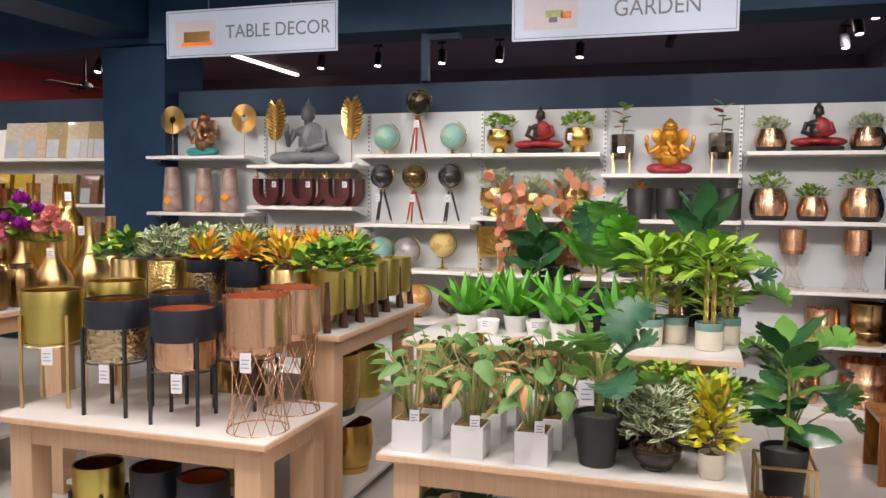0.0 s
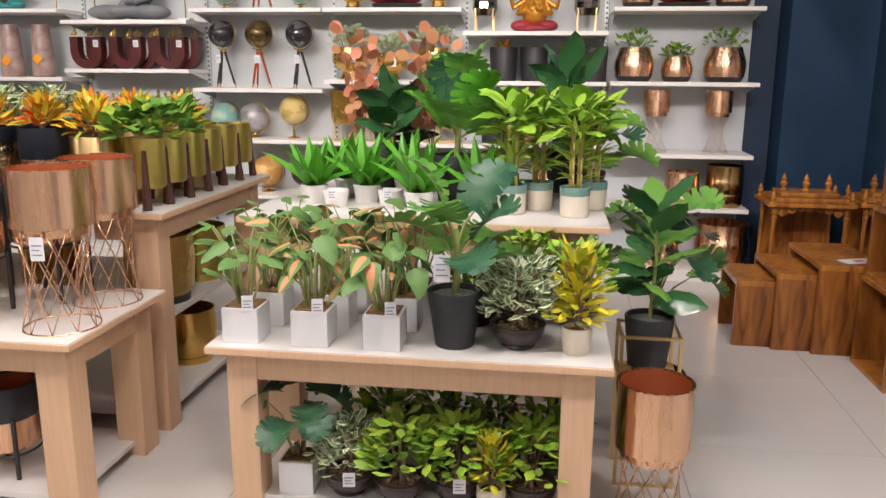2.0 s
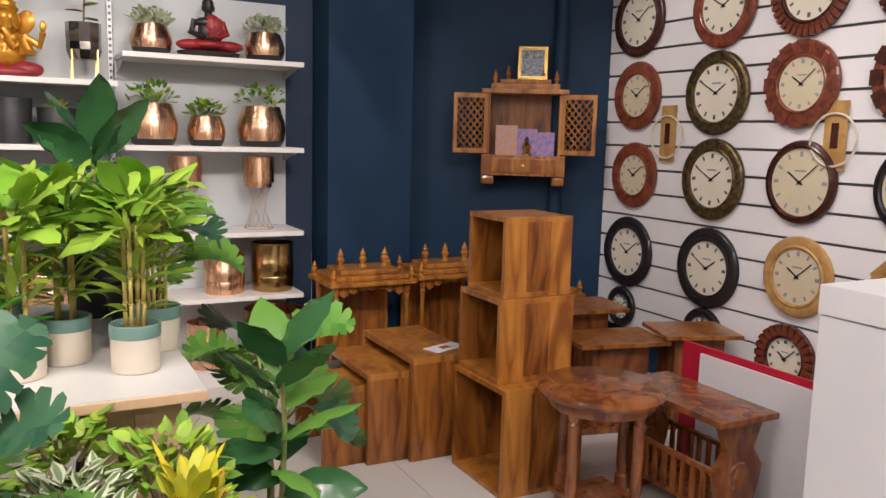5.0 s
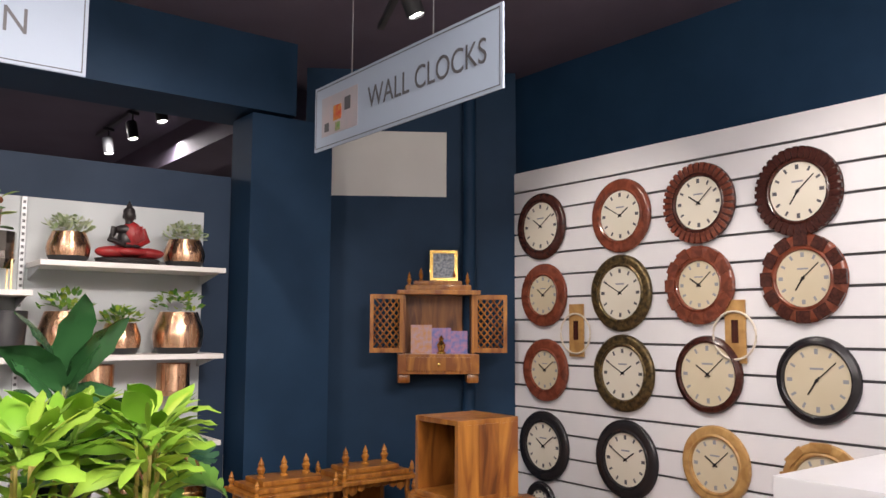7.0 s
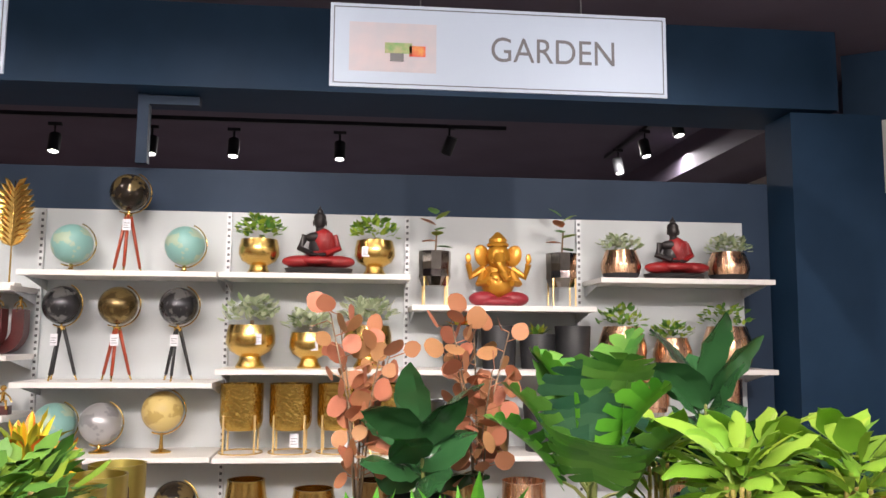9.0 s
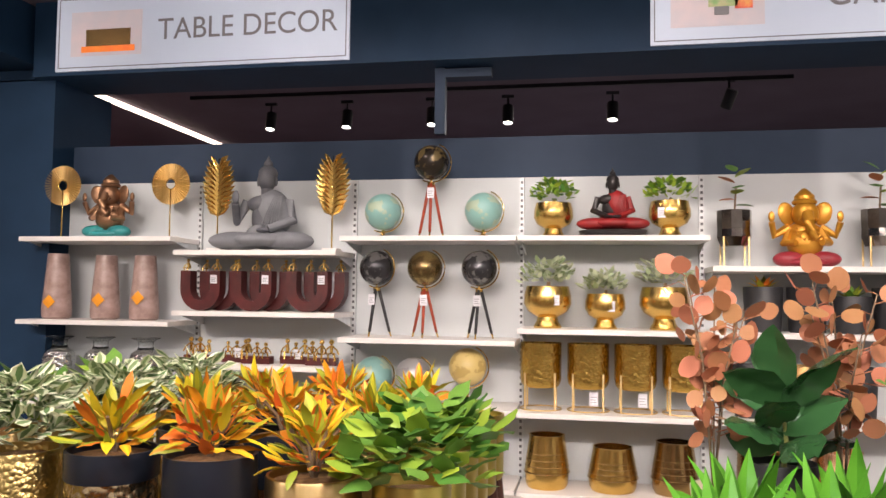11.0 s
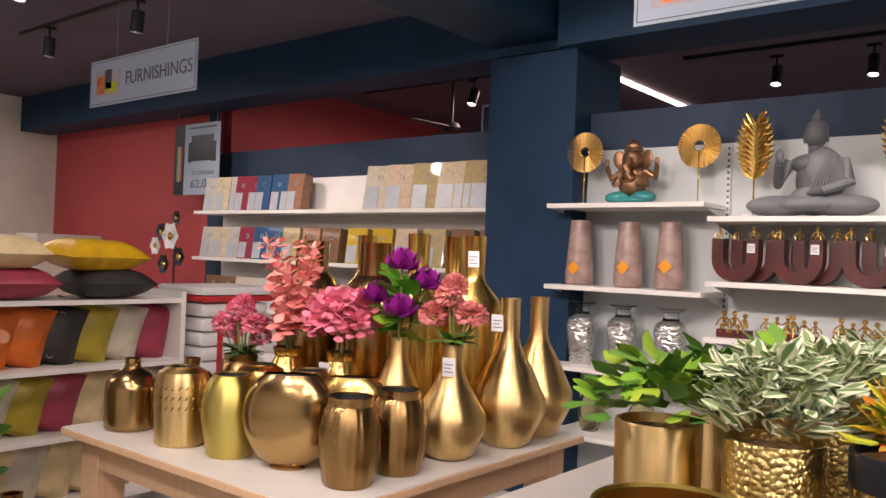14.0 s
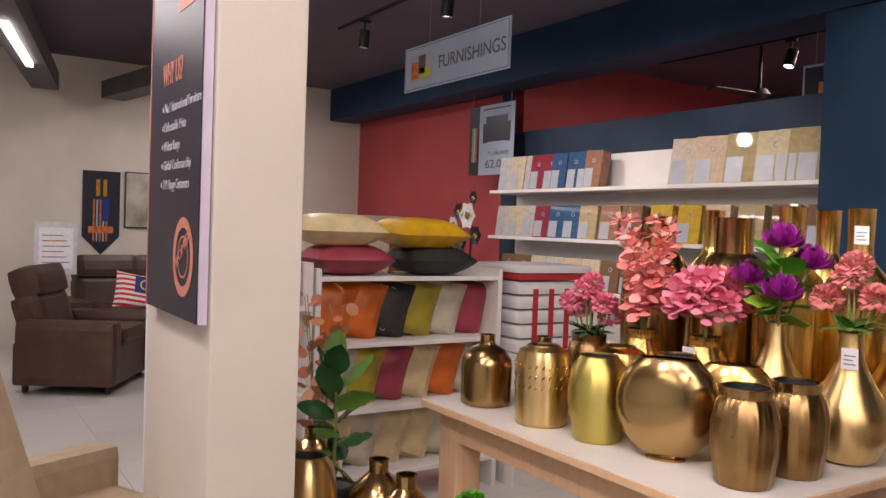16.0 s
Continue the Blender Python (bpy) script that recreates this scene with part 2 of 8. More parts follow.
L_YELLOW = leafmat("yellow_croton_leaf", (0.80, 0.58, 0.02), (0.42, 0.48, 0.035), 0.45, 0.6)
L_FIRE = leafmat("orange_croton_leaf", (0.85, 0.45, 0.02), (0.72, 0.13, 0.02), 0.45, 0.6)
L_FIRE2 = leafmat("green_gold_croton_leaf", (0.62, 0.55, 0.03), (0.19, 0.28, 0.035), 0.45, 0.6)
L_PINK = leafmat("pink_veined_leaf", (0.85, 0.22, 0.15), (0.30, 0.30, 0.09), 0.5, 0.2)
L_CALA = leafmat("soft_green_leaf", (0.07, 0.17, 0.045), (0.16, 0.28, 0.08), 0.5)
L_AUTUMN = leafmat("dusty_coral_leaf", (0.48, 0.17, 0.10), (0.38, 0.19, 0.08), 0.6)
L_YG = leafmat("yellow_green_leaf", (0.34, 0.47, 0.045), (0.14, 0.28, 0.035), 0.45)
F_PINK = leafmat("pink_petal", (0.92, 0.33, 0.45), (0.85, 0.2, 0.32), 0.6)
F_CORAL = leafmat("coral_petal", (0.92, 0.27, 0.26), (0.92, 0.42, 0.38), 0.6)
F_DUSTY = leafmat("dusty_pink_petal", (0.84, 0.34, 0.33), (0.74, 0.24, 0.25), 0.6)
F_PURPLE = leafmat("purple_petal", (0.24, 0.008, 0.22), (0.36, 0.02, 0.32), 0.55)


# ---- mesh helpers ----
def box(bm, x0, x1, y0, y1, z0, z1, bevel=0.0, mi=0):
    m = Matrix.Translation(((x0 + x1) / 2, (y0 + y1) / 2, (z0 + z1) / 2)) @ Matrix.Diagonal((abs(x1 - x0), abs(y1 - y0), abs(z1 - z0), 1))
    r = bmesh.ops.create_cube(bm, size=1, matrix=m)
    fs = {f for v in r["verts"] for f in v.link_faces}
    for f in fs:
        f.material_index = mi
    if bevel:
        es = list({e for v in r["verts"] for e in v.link_edges})
        bmesh.ops.bevel(bm, geom=es, offset=bevel, segments=2, affect="EDGES", profile=0.7)
    return r["verts"]


def lathe(bm, prof, seg=24, c=(0, 0, 0), mi=0, flute=0.0, flutes=0, sx=1.0, sy=1.0):
    """Turns a profile of (radius, height) round a vertical axis."""
    rings = []
    for r, z in prof:
        ring = []
        if r < 1e-5:
            ring = [bm.verts.new((c[0], c[1], c[2] + z))]
        else:
            for i in range(seg):
                a = 2 * math.pi * i / seg
                rr = r * (1 + flute * math.cos(flutes * a)) if flutes else r
                ring.append(bm.verts.new((c[0] + sx * rr * math.cos(a), c[1] + sy * rr * math.sin(a), c[2] + z)))
        rings.append(ring)
    for a, b in zip(rings, rings[1:]):
        n = max(len(a), len(b))
        for i in range(n):
            q = []
            for v in (a[i % len(a)], a[(i + 1) % len(a)], b[(i + 1) % len(b)], b[i % len(b)]):
                if v not in q:
                    q.append(v)
            if len(q) > 2:
                f = bm.faces.new(q)
                f.material_index = mi
                f.smooth = True


def tube(bm, pts, r, seg=6, mi=0, r1=None):
    """A round bar along points; r1 is its radius at the far end."""
    pts = [Vector(p) for p in pts]
    rings = []
    for i, p in enumerate(pts):
        d = (pts[min(i + 1, len(pts) - 1)] - pts[max(i - 1, 0)]).normalized()
        s = d.orthogonal().normalized() if abs(d.z) > 0.99 else d.cross(Vector((0, 0, 1))).normalized()
        u = s.cross(d)
        rr = r if r1 is None else r + (r1 - r) * i / max(1, len(pts) - 1)
        rings.append([bm.verts.new(p + rr * (math.cos(2 * math.pi * k / seg) * s + math.sin(2 * math.pi * k / seg) * u)) for k in range(seg)])
    for a, b in zip(rings, rings[1:]):
        for k in range(seg):
            f = bm.faces.new((a[k], a[(k + 1) % seg], b[(k + 1) % seg], b[k]))
            f.smooth, f.material_index = True, mi
    for ring, rev in ((rings[0], True), (rings[-1], False)):
        f = bm.faces.new(ring[::-1] if rev else ring)
        f.material_index = mi


def hoop(bm, c, r, t, seg=28, mi=0, axis="z", a0=0.0, a1=2 * math.pi):
    pts = []
    n = seg
    for i in range(n + 1):
        a = a0 + (a1 - a0) * i / n
        u, v = r * math.cos(a), r * math.sin(a)
        pts.append((c[0] + u, c[1] + v, c[2]) if axis == "z" else (c[0] + u, c[1], c[2] + v) if axis == "y" else (c[0], c[1] + u, c[2] + v))
    tube(bm, pts, t, 6, mi)


def blob(bm, c, r, mi=0, seg=14, rot=(0, 0, 0)):
    r = r if isinstance(r, tuple) else (r, r, r)
    m = pose(*c, *rot) @ Matrix.Diagonal((*r, 1))
    res = bmesh.ops.create_uvsphere(bm, u_segments=seg, v_segments=max(6, seg * 2 // 3), radius=1, matrix=m)
    for f in {f for v in res["verts"] for f in v.link_faces}:
        f.smooth, f.material_index = True, mi


def mesh_of(name, bm, mats):
    me = bpy.data.meshes.new(name)
    bmesh.ops.recalc_face_normals(bm, faces=bm.faces[:])
    for e in bm.edges:
        if len(e.link_faces) == 2 and e.calc_face_angle(0.0) > 0.62:
            e.smooth = False
    bm.to_mesh(me)
    bm.free()
    for m in mats if isinstance(mats, (list, tuple)) else (mats,):
        me.materials.append(m)
    return me


def part(name, bm, mats, parent=None, label=""):
    ob = new(name, mesh_of(name, bm, mats))
    if parent is not None:
        ob.parent = parent
    return tagged(ob, label)


def thing(name, at, label, category, group="", rz=0.0):
    ob = new(name)
    ob.empty_display_size = 0.05
    ob.matrix_basis = pose(*at, 0, 0, rz)
    return tagged(ob, label, category, group)


def setting(name, bm, mats, label, category):
    return tagged(part(name, bm, mats), label, category, "", "structure")


def boxes(*bs, bevel=0.0):
    bm = bmesh.new()
    for b in bs:
        box(bm, *b, bevel=bevel)
    return bm


def turned(*args, **kw):
    bm = bmesh.new()
    lathe(bm, *args, **kw)
    return bm


def swap_mat(root, old, to):
    """Gives a copied thing meshes of its own in which one material stands for another."""
    for o in (root, *root.children_recursive):
        if o.type == "MESH" and any(m == old for m in o.data.materials):
            o.data = o.data.copy()
            for i, m in enumerate(o.data.materials):
                if m == old:
                    o.data.materials[i] = to
    return root
# ---- the setting: floor, walls, beams, ceiling ----
H = 3.35
WALL_Y = 6.31

bm = boxes((-13.1, 3.6, -3.2, 11.2, -0.12, -0.006))
setting("floor", bm, GROUT, "polished pale grey porcelain tiled floor", "floor")
setting("ceiling", boxes((-13.1, 3.6, -3.2, 11.2, H, H + 0.12)), CEIL, "dark painted concrete ceiling", "ceiling")
setting("wall_shelf", boxes((-4.8, 1.30, WALL_Y, WALL_Y + 0.12, 0, 2.49)), NAVY_LOW, "low navy partition behind the display shelves", "wall")
setting("wall_linen", boxes((-9.42, -5.47, 6.62, 6.74, 0, 2.5)), NAVY_LOW, "low navy partition behind the linen shelves", "wall")
setting("pillar_right", boxes((1.31, 1.87, 6.03, 6.33, 0, 2.86)), NAVY, "navy painted square pillar", "pillar")
setting("pillar_left", boxes((-5.47, -4.8, 6.10, 6.7, 0, 2.88)), NAVY, "navy painted wide pillar between shelf bays", "pillar")
setting("beam_shelf", boxes((-4.9, 1.60, 6.02, 6.5, 2.88, H)), [NAVY], "navy beam over the shelf wall", "beam")
setting("beam_linen", boxes((-12.9, -4.904, 6.20, 6.6, 2.92, H)), NAVY, "navy beam over the linen shelves", "beam")
setting("beam_cross", boxes((-5.5, -4.95, 1.6, 6.196, 2.98, H)), NAVY, "dark cross beam under the ceiling", "beam")
def corner_board(s0, s1, z0, z1, dy=0.0):
    """A stretch of the slanting corner wall, s0 to s1 metres along it from the pillar."""
    bm = boxes((s0, s1, dy, 0.12, z0, z1))
    bm.transform(pose(1.87, 6.40, 0, 0, 0, -33.3))
    return bm


setting("wall_nook", corner_board(0, 1.47, 0, 2.45), NAVY, "navy slanting corner wall with a hanging shrine", "wall")
setting("wall_nook_upper", corner_board(0, 0.98, 2.45, 2.91, 0.004), WHITEWALL, "white plaster above the navy corner wall", "wall")
setting("wall_nook_top", corner_board(0, 0.98, 2.91, H), NAVY, "navy band under the ceiling in the corner", "wall")
setting("wall_nook_side", corner_board(0.98, 1.47, 2.45, H), NAVY, "navy strip in the upper corner", "wall")
setting("wall_clocks", boxes((3.2, 3.32, -3.2, 6.40, 0, H)), NAVY, "navy side wall behind the clock board", "wall")
setting("wall_red", boxes((-12.9, -9.424, 6.67, 6.79, 0, H)), RED, "deep red painted wall", "wall")
setting("post_red", boxes((-9.42, -9.26, 6.60, 6.62, 2.0, 2.92)), NAVY, "dark post at the end of the red wall", "post")
setting("wall_far", boxes((-13.02, -12.9, -3.2, 6.79, 0, H)), CREAM, "off-white wall of the sofa area", "wall")
setting("wall_behind", boxes((-13.02, 3.32, -3.2, -3.08, 0, H)), WHITEWALL, "plain white wall behind the walk", "wall")
setting("wall_back_room", boxes((-13.02, 3.6, 11.0, 11.12, 0, H)), CEIL, "dark end wall of the room beyond", "wall")
setting("wall_back_right", boxes((3.3, 3.42, 6.4, 11.0, 0, H)), CREAM, "pale side wall of the room beyond", "wall")
setting("wall_back_left", boxes((-9.424, -9.30, 6.79, 11.0, 0, H)), RED, "red side wall of the room beyond", "wall")
setting("column", boxes((-5.47, -4.72, 2.18, 2.44, 0, H), bevel=0.006), CREAM, "cream plastered square column", "column")
bm = bmesh.new()
tube(bm, [(2.79, 5.735, 0), (2.79, 5.735, H)], 0.045, 12)
setting("pipe", bm, NAVY, "navy painted drain pipe in the corner", "pipe")

# table legs and tops share one builder
def display_table(at, sx, sy, h, leg, label, shelf_z=None, apron=0.1, mid=None):
    """at: the front left corner on the floor; sx, sy: the top; leg: its thickness."""
    o = thing("display_table", at, label, "table", "display tables")
    t = 0.022
    part("tabletop", boxes((0, sx, 0, sy, h - 0.004 - t, h - 0.004), bevel=0.003), BEECH, o)
    part("top_sheet", boxes((0.004, sx - 0.004, 0.004, sy - 0.004, h - 0.004, h)), TOPWHITE, o, "white laminate sheet")
    e = 0.05
    for x in (e, sx - e - leg):
        for y in (e, sy - e - leg):
            part("leg", boxes((x, x + leg, y, y + leg, 0, h - 0.004 - t), bevel=0.004), BEECH, o)
    part("apron", boxes((e + leg, sx - e - leg, e + 0.006, e + 0.03, h - t - apron, h - 0.004 - t)), BEECH, o)
    part("apron", boxes((e + leg, sx - e - leg, sy - e - 0.03, sy - e - 0.006, h - t - apron, h - 0.004 - t)), BEECH, o)
    for x in (e + 0.006, sx - e - 0.03):
        part("apron", boxes((x, x + 0.024, e + leg, sy - e - leg, h - t - apron, h - 0.004 - t)), BEECH, o)
    for z in [z for z in (shelf_z, mid) if z]:
        part("lower_shelf", boxes((e + leg * 0.4, sx - e - leg * 0.4, e + 0.02, sy - e - 0.02, z - 0.02, z)), TOPWHITE, o, "white lower shelf")
    return o


display_table((-1.284, 2.474, 0), 1.265, 0.62, 0.612, 0.1, "pale beech display table with a white top crowded with potted plants", 0.075)
display_table((-1.40, 3.06, 0), 1.39, 1.05, 0.921, 0.1, "taller pale beech table with a white top behind the plant table")
display_table((-2.96, 2.39, 0), 1.275, 0.65, 0.624, 0.11, "pale beech table with a white top holding metal planters", 0.06)
display_table((-3.40, 3.05, 0), 1.71, 1.20, 0.92, 0.1, "tall pale beech table with white shelves below its top", 0.07, mid=0.46)
display_table((-4.86, 2.945, 0), 1.255, 1.24, 0.92, 0.1, "pale beech table with a white top covered in golden vases", 0.25)
display_table((-5.6, 2.46, 0), 0.97, 0.47, 0.46, 0.07, "low pale beech table with bronze vases")

# shelf wall: back panels, uprights, boards, one bay at a time
SHELF_F, SHELF_B = 5.915, 6.295
BAYS = [
    ("ornament_bay", -4.87, -3.88, (1.88, 1.385, 0.90, 0.50)),
    ("statue_bay", -3.86, -2.88, (1.80, 1.45, 1.15, 0.86, 0.50)),
    ("globe_bay", -2.86, -1.88, (1.88, 1.318, 0.95, 0.54)),
    ("gold_pot_bay", -1.87, -0.885, (1.88, 1.385, 0.945, 0.53)),
    ("golden_idol_bay", -0.875, 0.115, (1.722, 1.385, 0.945, 0.53)),
    ("copper_pot_bay", 0.14, 1.122, (1.88, 1.39, 0.903, 0.53)),
]
for n, (nm, x0, x1, zs) in enumerate(BAYS):
    o = thing("wall_shelf_unit", (x0, SHELF_F, 0), "white wall shelving bay with slotted uprights and pale grey back panel", "shelf unit", "shelf bays along the navy wall")
    w = x1 - x0
    px1 = w + 0.015 if n < 5 else w
    part("back_panel", boxes((-0.005 if n else 0.07, px1, 0.375, 0.39, 0.1, 2.245)), PANEL, o, "pale grey back panel")
    bm = bmesh.new()
    box(bm, w - 0.012, w + 0.014, 0.352, 0.374, 0.1, 2.24)
    for k in range(60):
        box(bm, w - 0.006, w + 0.008, 0.35, 0.354, 0.14 + k * 0.035, 0.155 + k * 0.035, mi=1)
    if n < 5:
        part("upright", bm, [METAL_W, GROOVE], o, "white slotted steel upright")
    else:
        bm.free()
    for z in zs:
        part("shelf_board", boxes((0, w, 0, 0.372, z - 0.028, z), bevel=0.003), SHELF, o)
        for bx in (0.015, w - 0.015):
            bm = bmesh.new()
            vs = [bm.verts.new(p) for p in ((bx - 0.002, 0.372, z - 0.03), (bx - 0.002, 0.372, z - 0.09), (bx - 0.002, 0.08, z - 0.03), (bx + 0.002, 0.372, z - 0.03), (bx + 0.002, 0.372, z - 0.09), (bx + 0.002, 0.08, z - 0.03))]
            for q in ((0, 1, 2), (5, 4, 3), (0, 3, 4, 1), (1, 4, 5, 2), (2, 5, 3, 0)):
                bm.faces.new([vs[i] for i in q])
            part("bracket", bm, METAL_W, o)
    part("base_deck", boxes((0, w, 0.02, 0.372, 0.0, 0.09), bevel=0.003), SHELF, o)

# linen shelves
o = thing("linen_shelf_unit", (-9.113, 6.25, 0), "long white wall shelving filled with packed towels", "shelf unit")
part("back_panel", boxes((0.0, 3.60, 0.345, 0.366, 0.1, 2.2)), SHELF, o)
part("end_panel", boxes((3.60, 3.618, 0.0, 0.36, 0.1, 2.205)), SHELF, o)
for z in (1.885, 1.44, 1.0, 0.56):
    part("shelf_board", boxes((0, 3.60, 0, 0.343, z - 0.03, z), bevel=0.003), SHELF, o)

# clock board of grooved white slats
o = thing("clock_board", (3.08, -1.0, 0), "white grooved slat board covered in wall clocks", "display board")
tagged(o, kind="structure")
part("backing", boxes((0.02, 0.11, 0, 6.59, 0.28, 2.62)), GROOVE, o, "dark groove backing")
for k in range(16):
    z0 = 0.28 + k * 0.1465
    part("slat", boxes((0, 0.02, 0.0, 6.59, z0 + 0.008, min(z0 + 0.14, 2.62)), bevel=0.002), SLAT, o)

# hanging signs
def ink_text(s, size, col, parent, at, rot, name="lettering", extrude=0.0006, align="LEFT", width=None):
    cu = bpy.data.curves.new(name, "FONT")
    cu.body, cu.size, cu.extrude, cu.align_x = s, size, extrude, align
    ob = new(name, cu)
    dg = bpy.context.evaluated_depsgraph_get()
    me = bpy.data.meshes.new_from_object(ob.evaluated_get(dg))
    bpy.data.objects.remove(ob)
    if width:
        xs = [v.co.x for v in me.vertices]
        k = width / (max(xs) - min(xs))
        for v in me.vertices:
            v.co.x *= k
    me.materials.clear()
    me.materials.append(col)
    t = new(name, me)
    t.parent = parent
    t.matrix_basis = pose(*at, *rot)
    return t


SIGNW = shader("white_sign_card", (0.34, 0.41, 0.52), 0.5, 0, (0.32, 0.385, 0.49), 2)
INK = shader("grey_sign_ink", (0.09, 0.09, 0.1), 0.5)
PALEP = shader("faded_pink_print", (0.42, 0.36, 0.38), 0.6, 0, (0.36, 0.35, 0.39), 12)
GREENP = shader("green_print", (0.12, 0.28, 0.08), 0.6, 0, (0.3, 0.3, 0.15), 40)
REDP = shader("red_print", (0.5, 0.05, 0.03), 0.6, 0, (0.55, 0.25, 0.05), 30)
WIRE = shader("thin_steel_wire", (0.3, 0.3, 0.32), 0.4, 0.8)


def hanging_sign(at, rz, text, tw, ts, w=1.27, h=0.315, prints=((0.3, 0.5, PALEP),)):
    o = thing("hanging_sign", at, "white rectangular sign reading " + text + " hung on wires", "sign", "section signs", rz)
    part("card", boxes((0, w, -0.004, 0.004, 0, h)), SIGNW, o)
    bm = bmesh.new()
    for x0, x1, z0, z1 in ((0.012, w - 0.012, 0.012, 0.016), (0.012, w - 0.012, h - 0.016, h - 0.012), (0.012, 0.016, 0.012, h - 0.012), (w - 0.016, w - 0.012, 0.012, h - 0.012)):
        box(bm, x0, x1, -0.0055, -0.0045, z0, z1)
    part("border", bm, INK, o)
    bm = bmesh.new()
    for i, (x0, x1, z0, z1) in enumerate(((0.07, 0.39, 0.06, 0.245),)):
        box(bm, x0, x1, -0.0055, -0.0043, z0, z1)
    part("picture_ground", bm, PALEP, o)
    for x0, x1, z0, z1, m in prints:
        part("picture_patch", boxes((x0, x1, -0.0075, -0.0058, z0, z1)), m, o)
    t = ink_text(text, ts, INK, o, (w - 0.085 - tw if w > 1.3 else 0.46 if tw > 0.6 else 0.59, -0.0062, 0.115), (90, 0, 0), width=tw)
    for x in (0.33, 0.94):
        bm = bmesh.new()
        tube(bm, [(x, 0, h), (x, 0, H - at[2])], 0.003, 5)
        part("wire", bm, WIRE, o)
    return o


hanging_sign((-1.268, 4.58, 2.462), 0, "GARDEN", 0.47, 0.135, prints=((0.2, 0.3, 0.13, 0.17, GREENP), (0.22, 0.27, 0.1, 0.13, INK), (0.29, 0.35, 0.12, 0.16, REDP)))
hanging_sign((-3.668, 4.58, 2.462), 0, "TABLE DECOR", 0.76, 0.125, prints=((0.14, 0.34, 0.1, 0.17, BRONZE), (0.12, 0.36, 0.075, 0.10, L_FIRE)))
hanging_sign((-7.71, 4.45, 2.47), 0, "FURNISHINGS", 0.76, 0.125, prints=((0.1, 0.2, 0.08, 0.2, REDP), (0.2, 0.29, 0.11, 0.24, INK), (0.22, 0.36, 0.08, 0.15, L_YELLOW)))
hanging_sign((1.105, 4.84, 2.37), -90, "WALL CLOCKS", 0.79, 0.135, w=1.35, h=0.31, prints=((0.18, 0.25, 0.12, 0.19, REDP), (0.2, 0.24, 0.07, 0.11, GREENP), (0.28, 0.33, 0.15, 0.21, INK), (0.1, 0.14, 0.08, 0.12, INK)))


# track spots: each a cylinder head on a yoke under the rail
SPOTGLOW = lamp_glow("warm_lamp_lens", (1.0, 0.95, 0.88), 14.0)
def track_spot(at, tilt=0.0, rz=0.0):
    o = thing("track_spotlight", at, "black cylindrical ceiling spotlight with a lit lens", "spotlight", "track spotlights", rz)
    part("adapter", boxes((-0.05, 0.05, -0.015, 0.015, 0.13, 0.155), bevel=0.003), BLACK, o)
    bm = bmesh.new()
    tube(bm, [(0, 0, 0.13), (0, 0, 0.05)], 0.008, 8)
    part("stem", bm, BLACK, o)
    head = part("head", turned([(0, 0.07), (0.042, 0.07), (0.045, 0.06), (0.045, -0.075), (0.038, -0.08), (0.037, -0.07), (0, -0.07)], 20), BLACK, o)
    lens = part("lens", turned([(0, -0.071), (0.035, -0.071), (0.035, -0.0715), (0, -0.0716)], 16), SPOTGLOW, head, "glowing lens")
    head.matrix_basis = pose(0, 0, 0, tilt, 0, 0)
    return o


def track(p0, p1):
    bm = bmesh.new()
    d = Vector(p1) - Vector(p0)
    m = look(p0, p1)
    r = bmesh.ops.create_cube(bm, size=1, matrix=m @ Matrix.Translation((0, 0, -d.length / 2)) @ Matrix.Diagonal((0.035, 0.03, d.length, 1)))
    return tagged(part("light_track", bm, BLACK), "black ceiling track rail for spotlights", "track rail", "", "structure")

# ---- plants ----
def leaf(bm, base, yaw, pitch, L, W, droop=40.0, n=4, fold=0.2, kind="oval", mi=0, rim=None, roll=0.0, wave=0.0):
    """One curved leaf from base; yaw, pitch and roll in degrees; droop: degrees by which it bends down along its length; rim: the material of its margin."""
    ya, p = radians(yaw), radians(pitch)
    flat = Vector((-math.sin(ya), math.cos(ya), 0))
    c = Vector(base)
    cols = (1.0, 0.0, -1.0) if rim is None else (1.0, 0.45, 0.0, -0.45, -1.0)
    rows = []
    for i in range(n + 1):
        t = i / n
        if kind == "oval":
            w = math.sin(math.pi * min(1, t * 0.97 + 0.03)) ** 0.75
        elif kind == "lance":
            w = math.sin(math.pi * t ** 0.7) ** 0.9
        elif kind == "round":
            w = math.sin(math.pi * min(1, t * 0.94 + 0.04)) ** 0.5
        elif kind == "heart":
            w = (1 - t) ** 0.6 * (0.75 + 0.6 * min(1, t * 5)) if t < 1 else 0
        else:
            w = (1 - t ** 3) * 0.9
        w = max(w, 0.03) * W / 2
        d = Vector((math.cos(ya) * math.cos(p), math.sin(ya) * math.cos(p), math.sin(p)))
        side = Matrix.Rotation(radians(roll), 3, d) @ flat if roll else flat
        up = d.cross(side) * -1
        lift = wave * W * math.sin(i * 2.4 + yaw)
        rows.append([bm.verts.new(c + side * w * k + up * (fold * w * abs(k) + lift * k)) for k in cols])
        c = c + d * (L / n)
        p -= radians(droop) / n
    for a, b in zip(rows, rows[1:]):
        for k in range(len(cols) - 1):
            f = bm.faces.new((a[k], a[k + 1], b[k + 1], b[k]))
            f.smooth, f.material_index = True, mi if rim is None or k in (1, 2) else rim


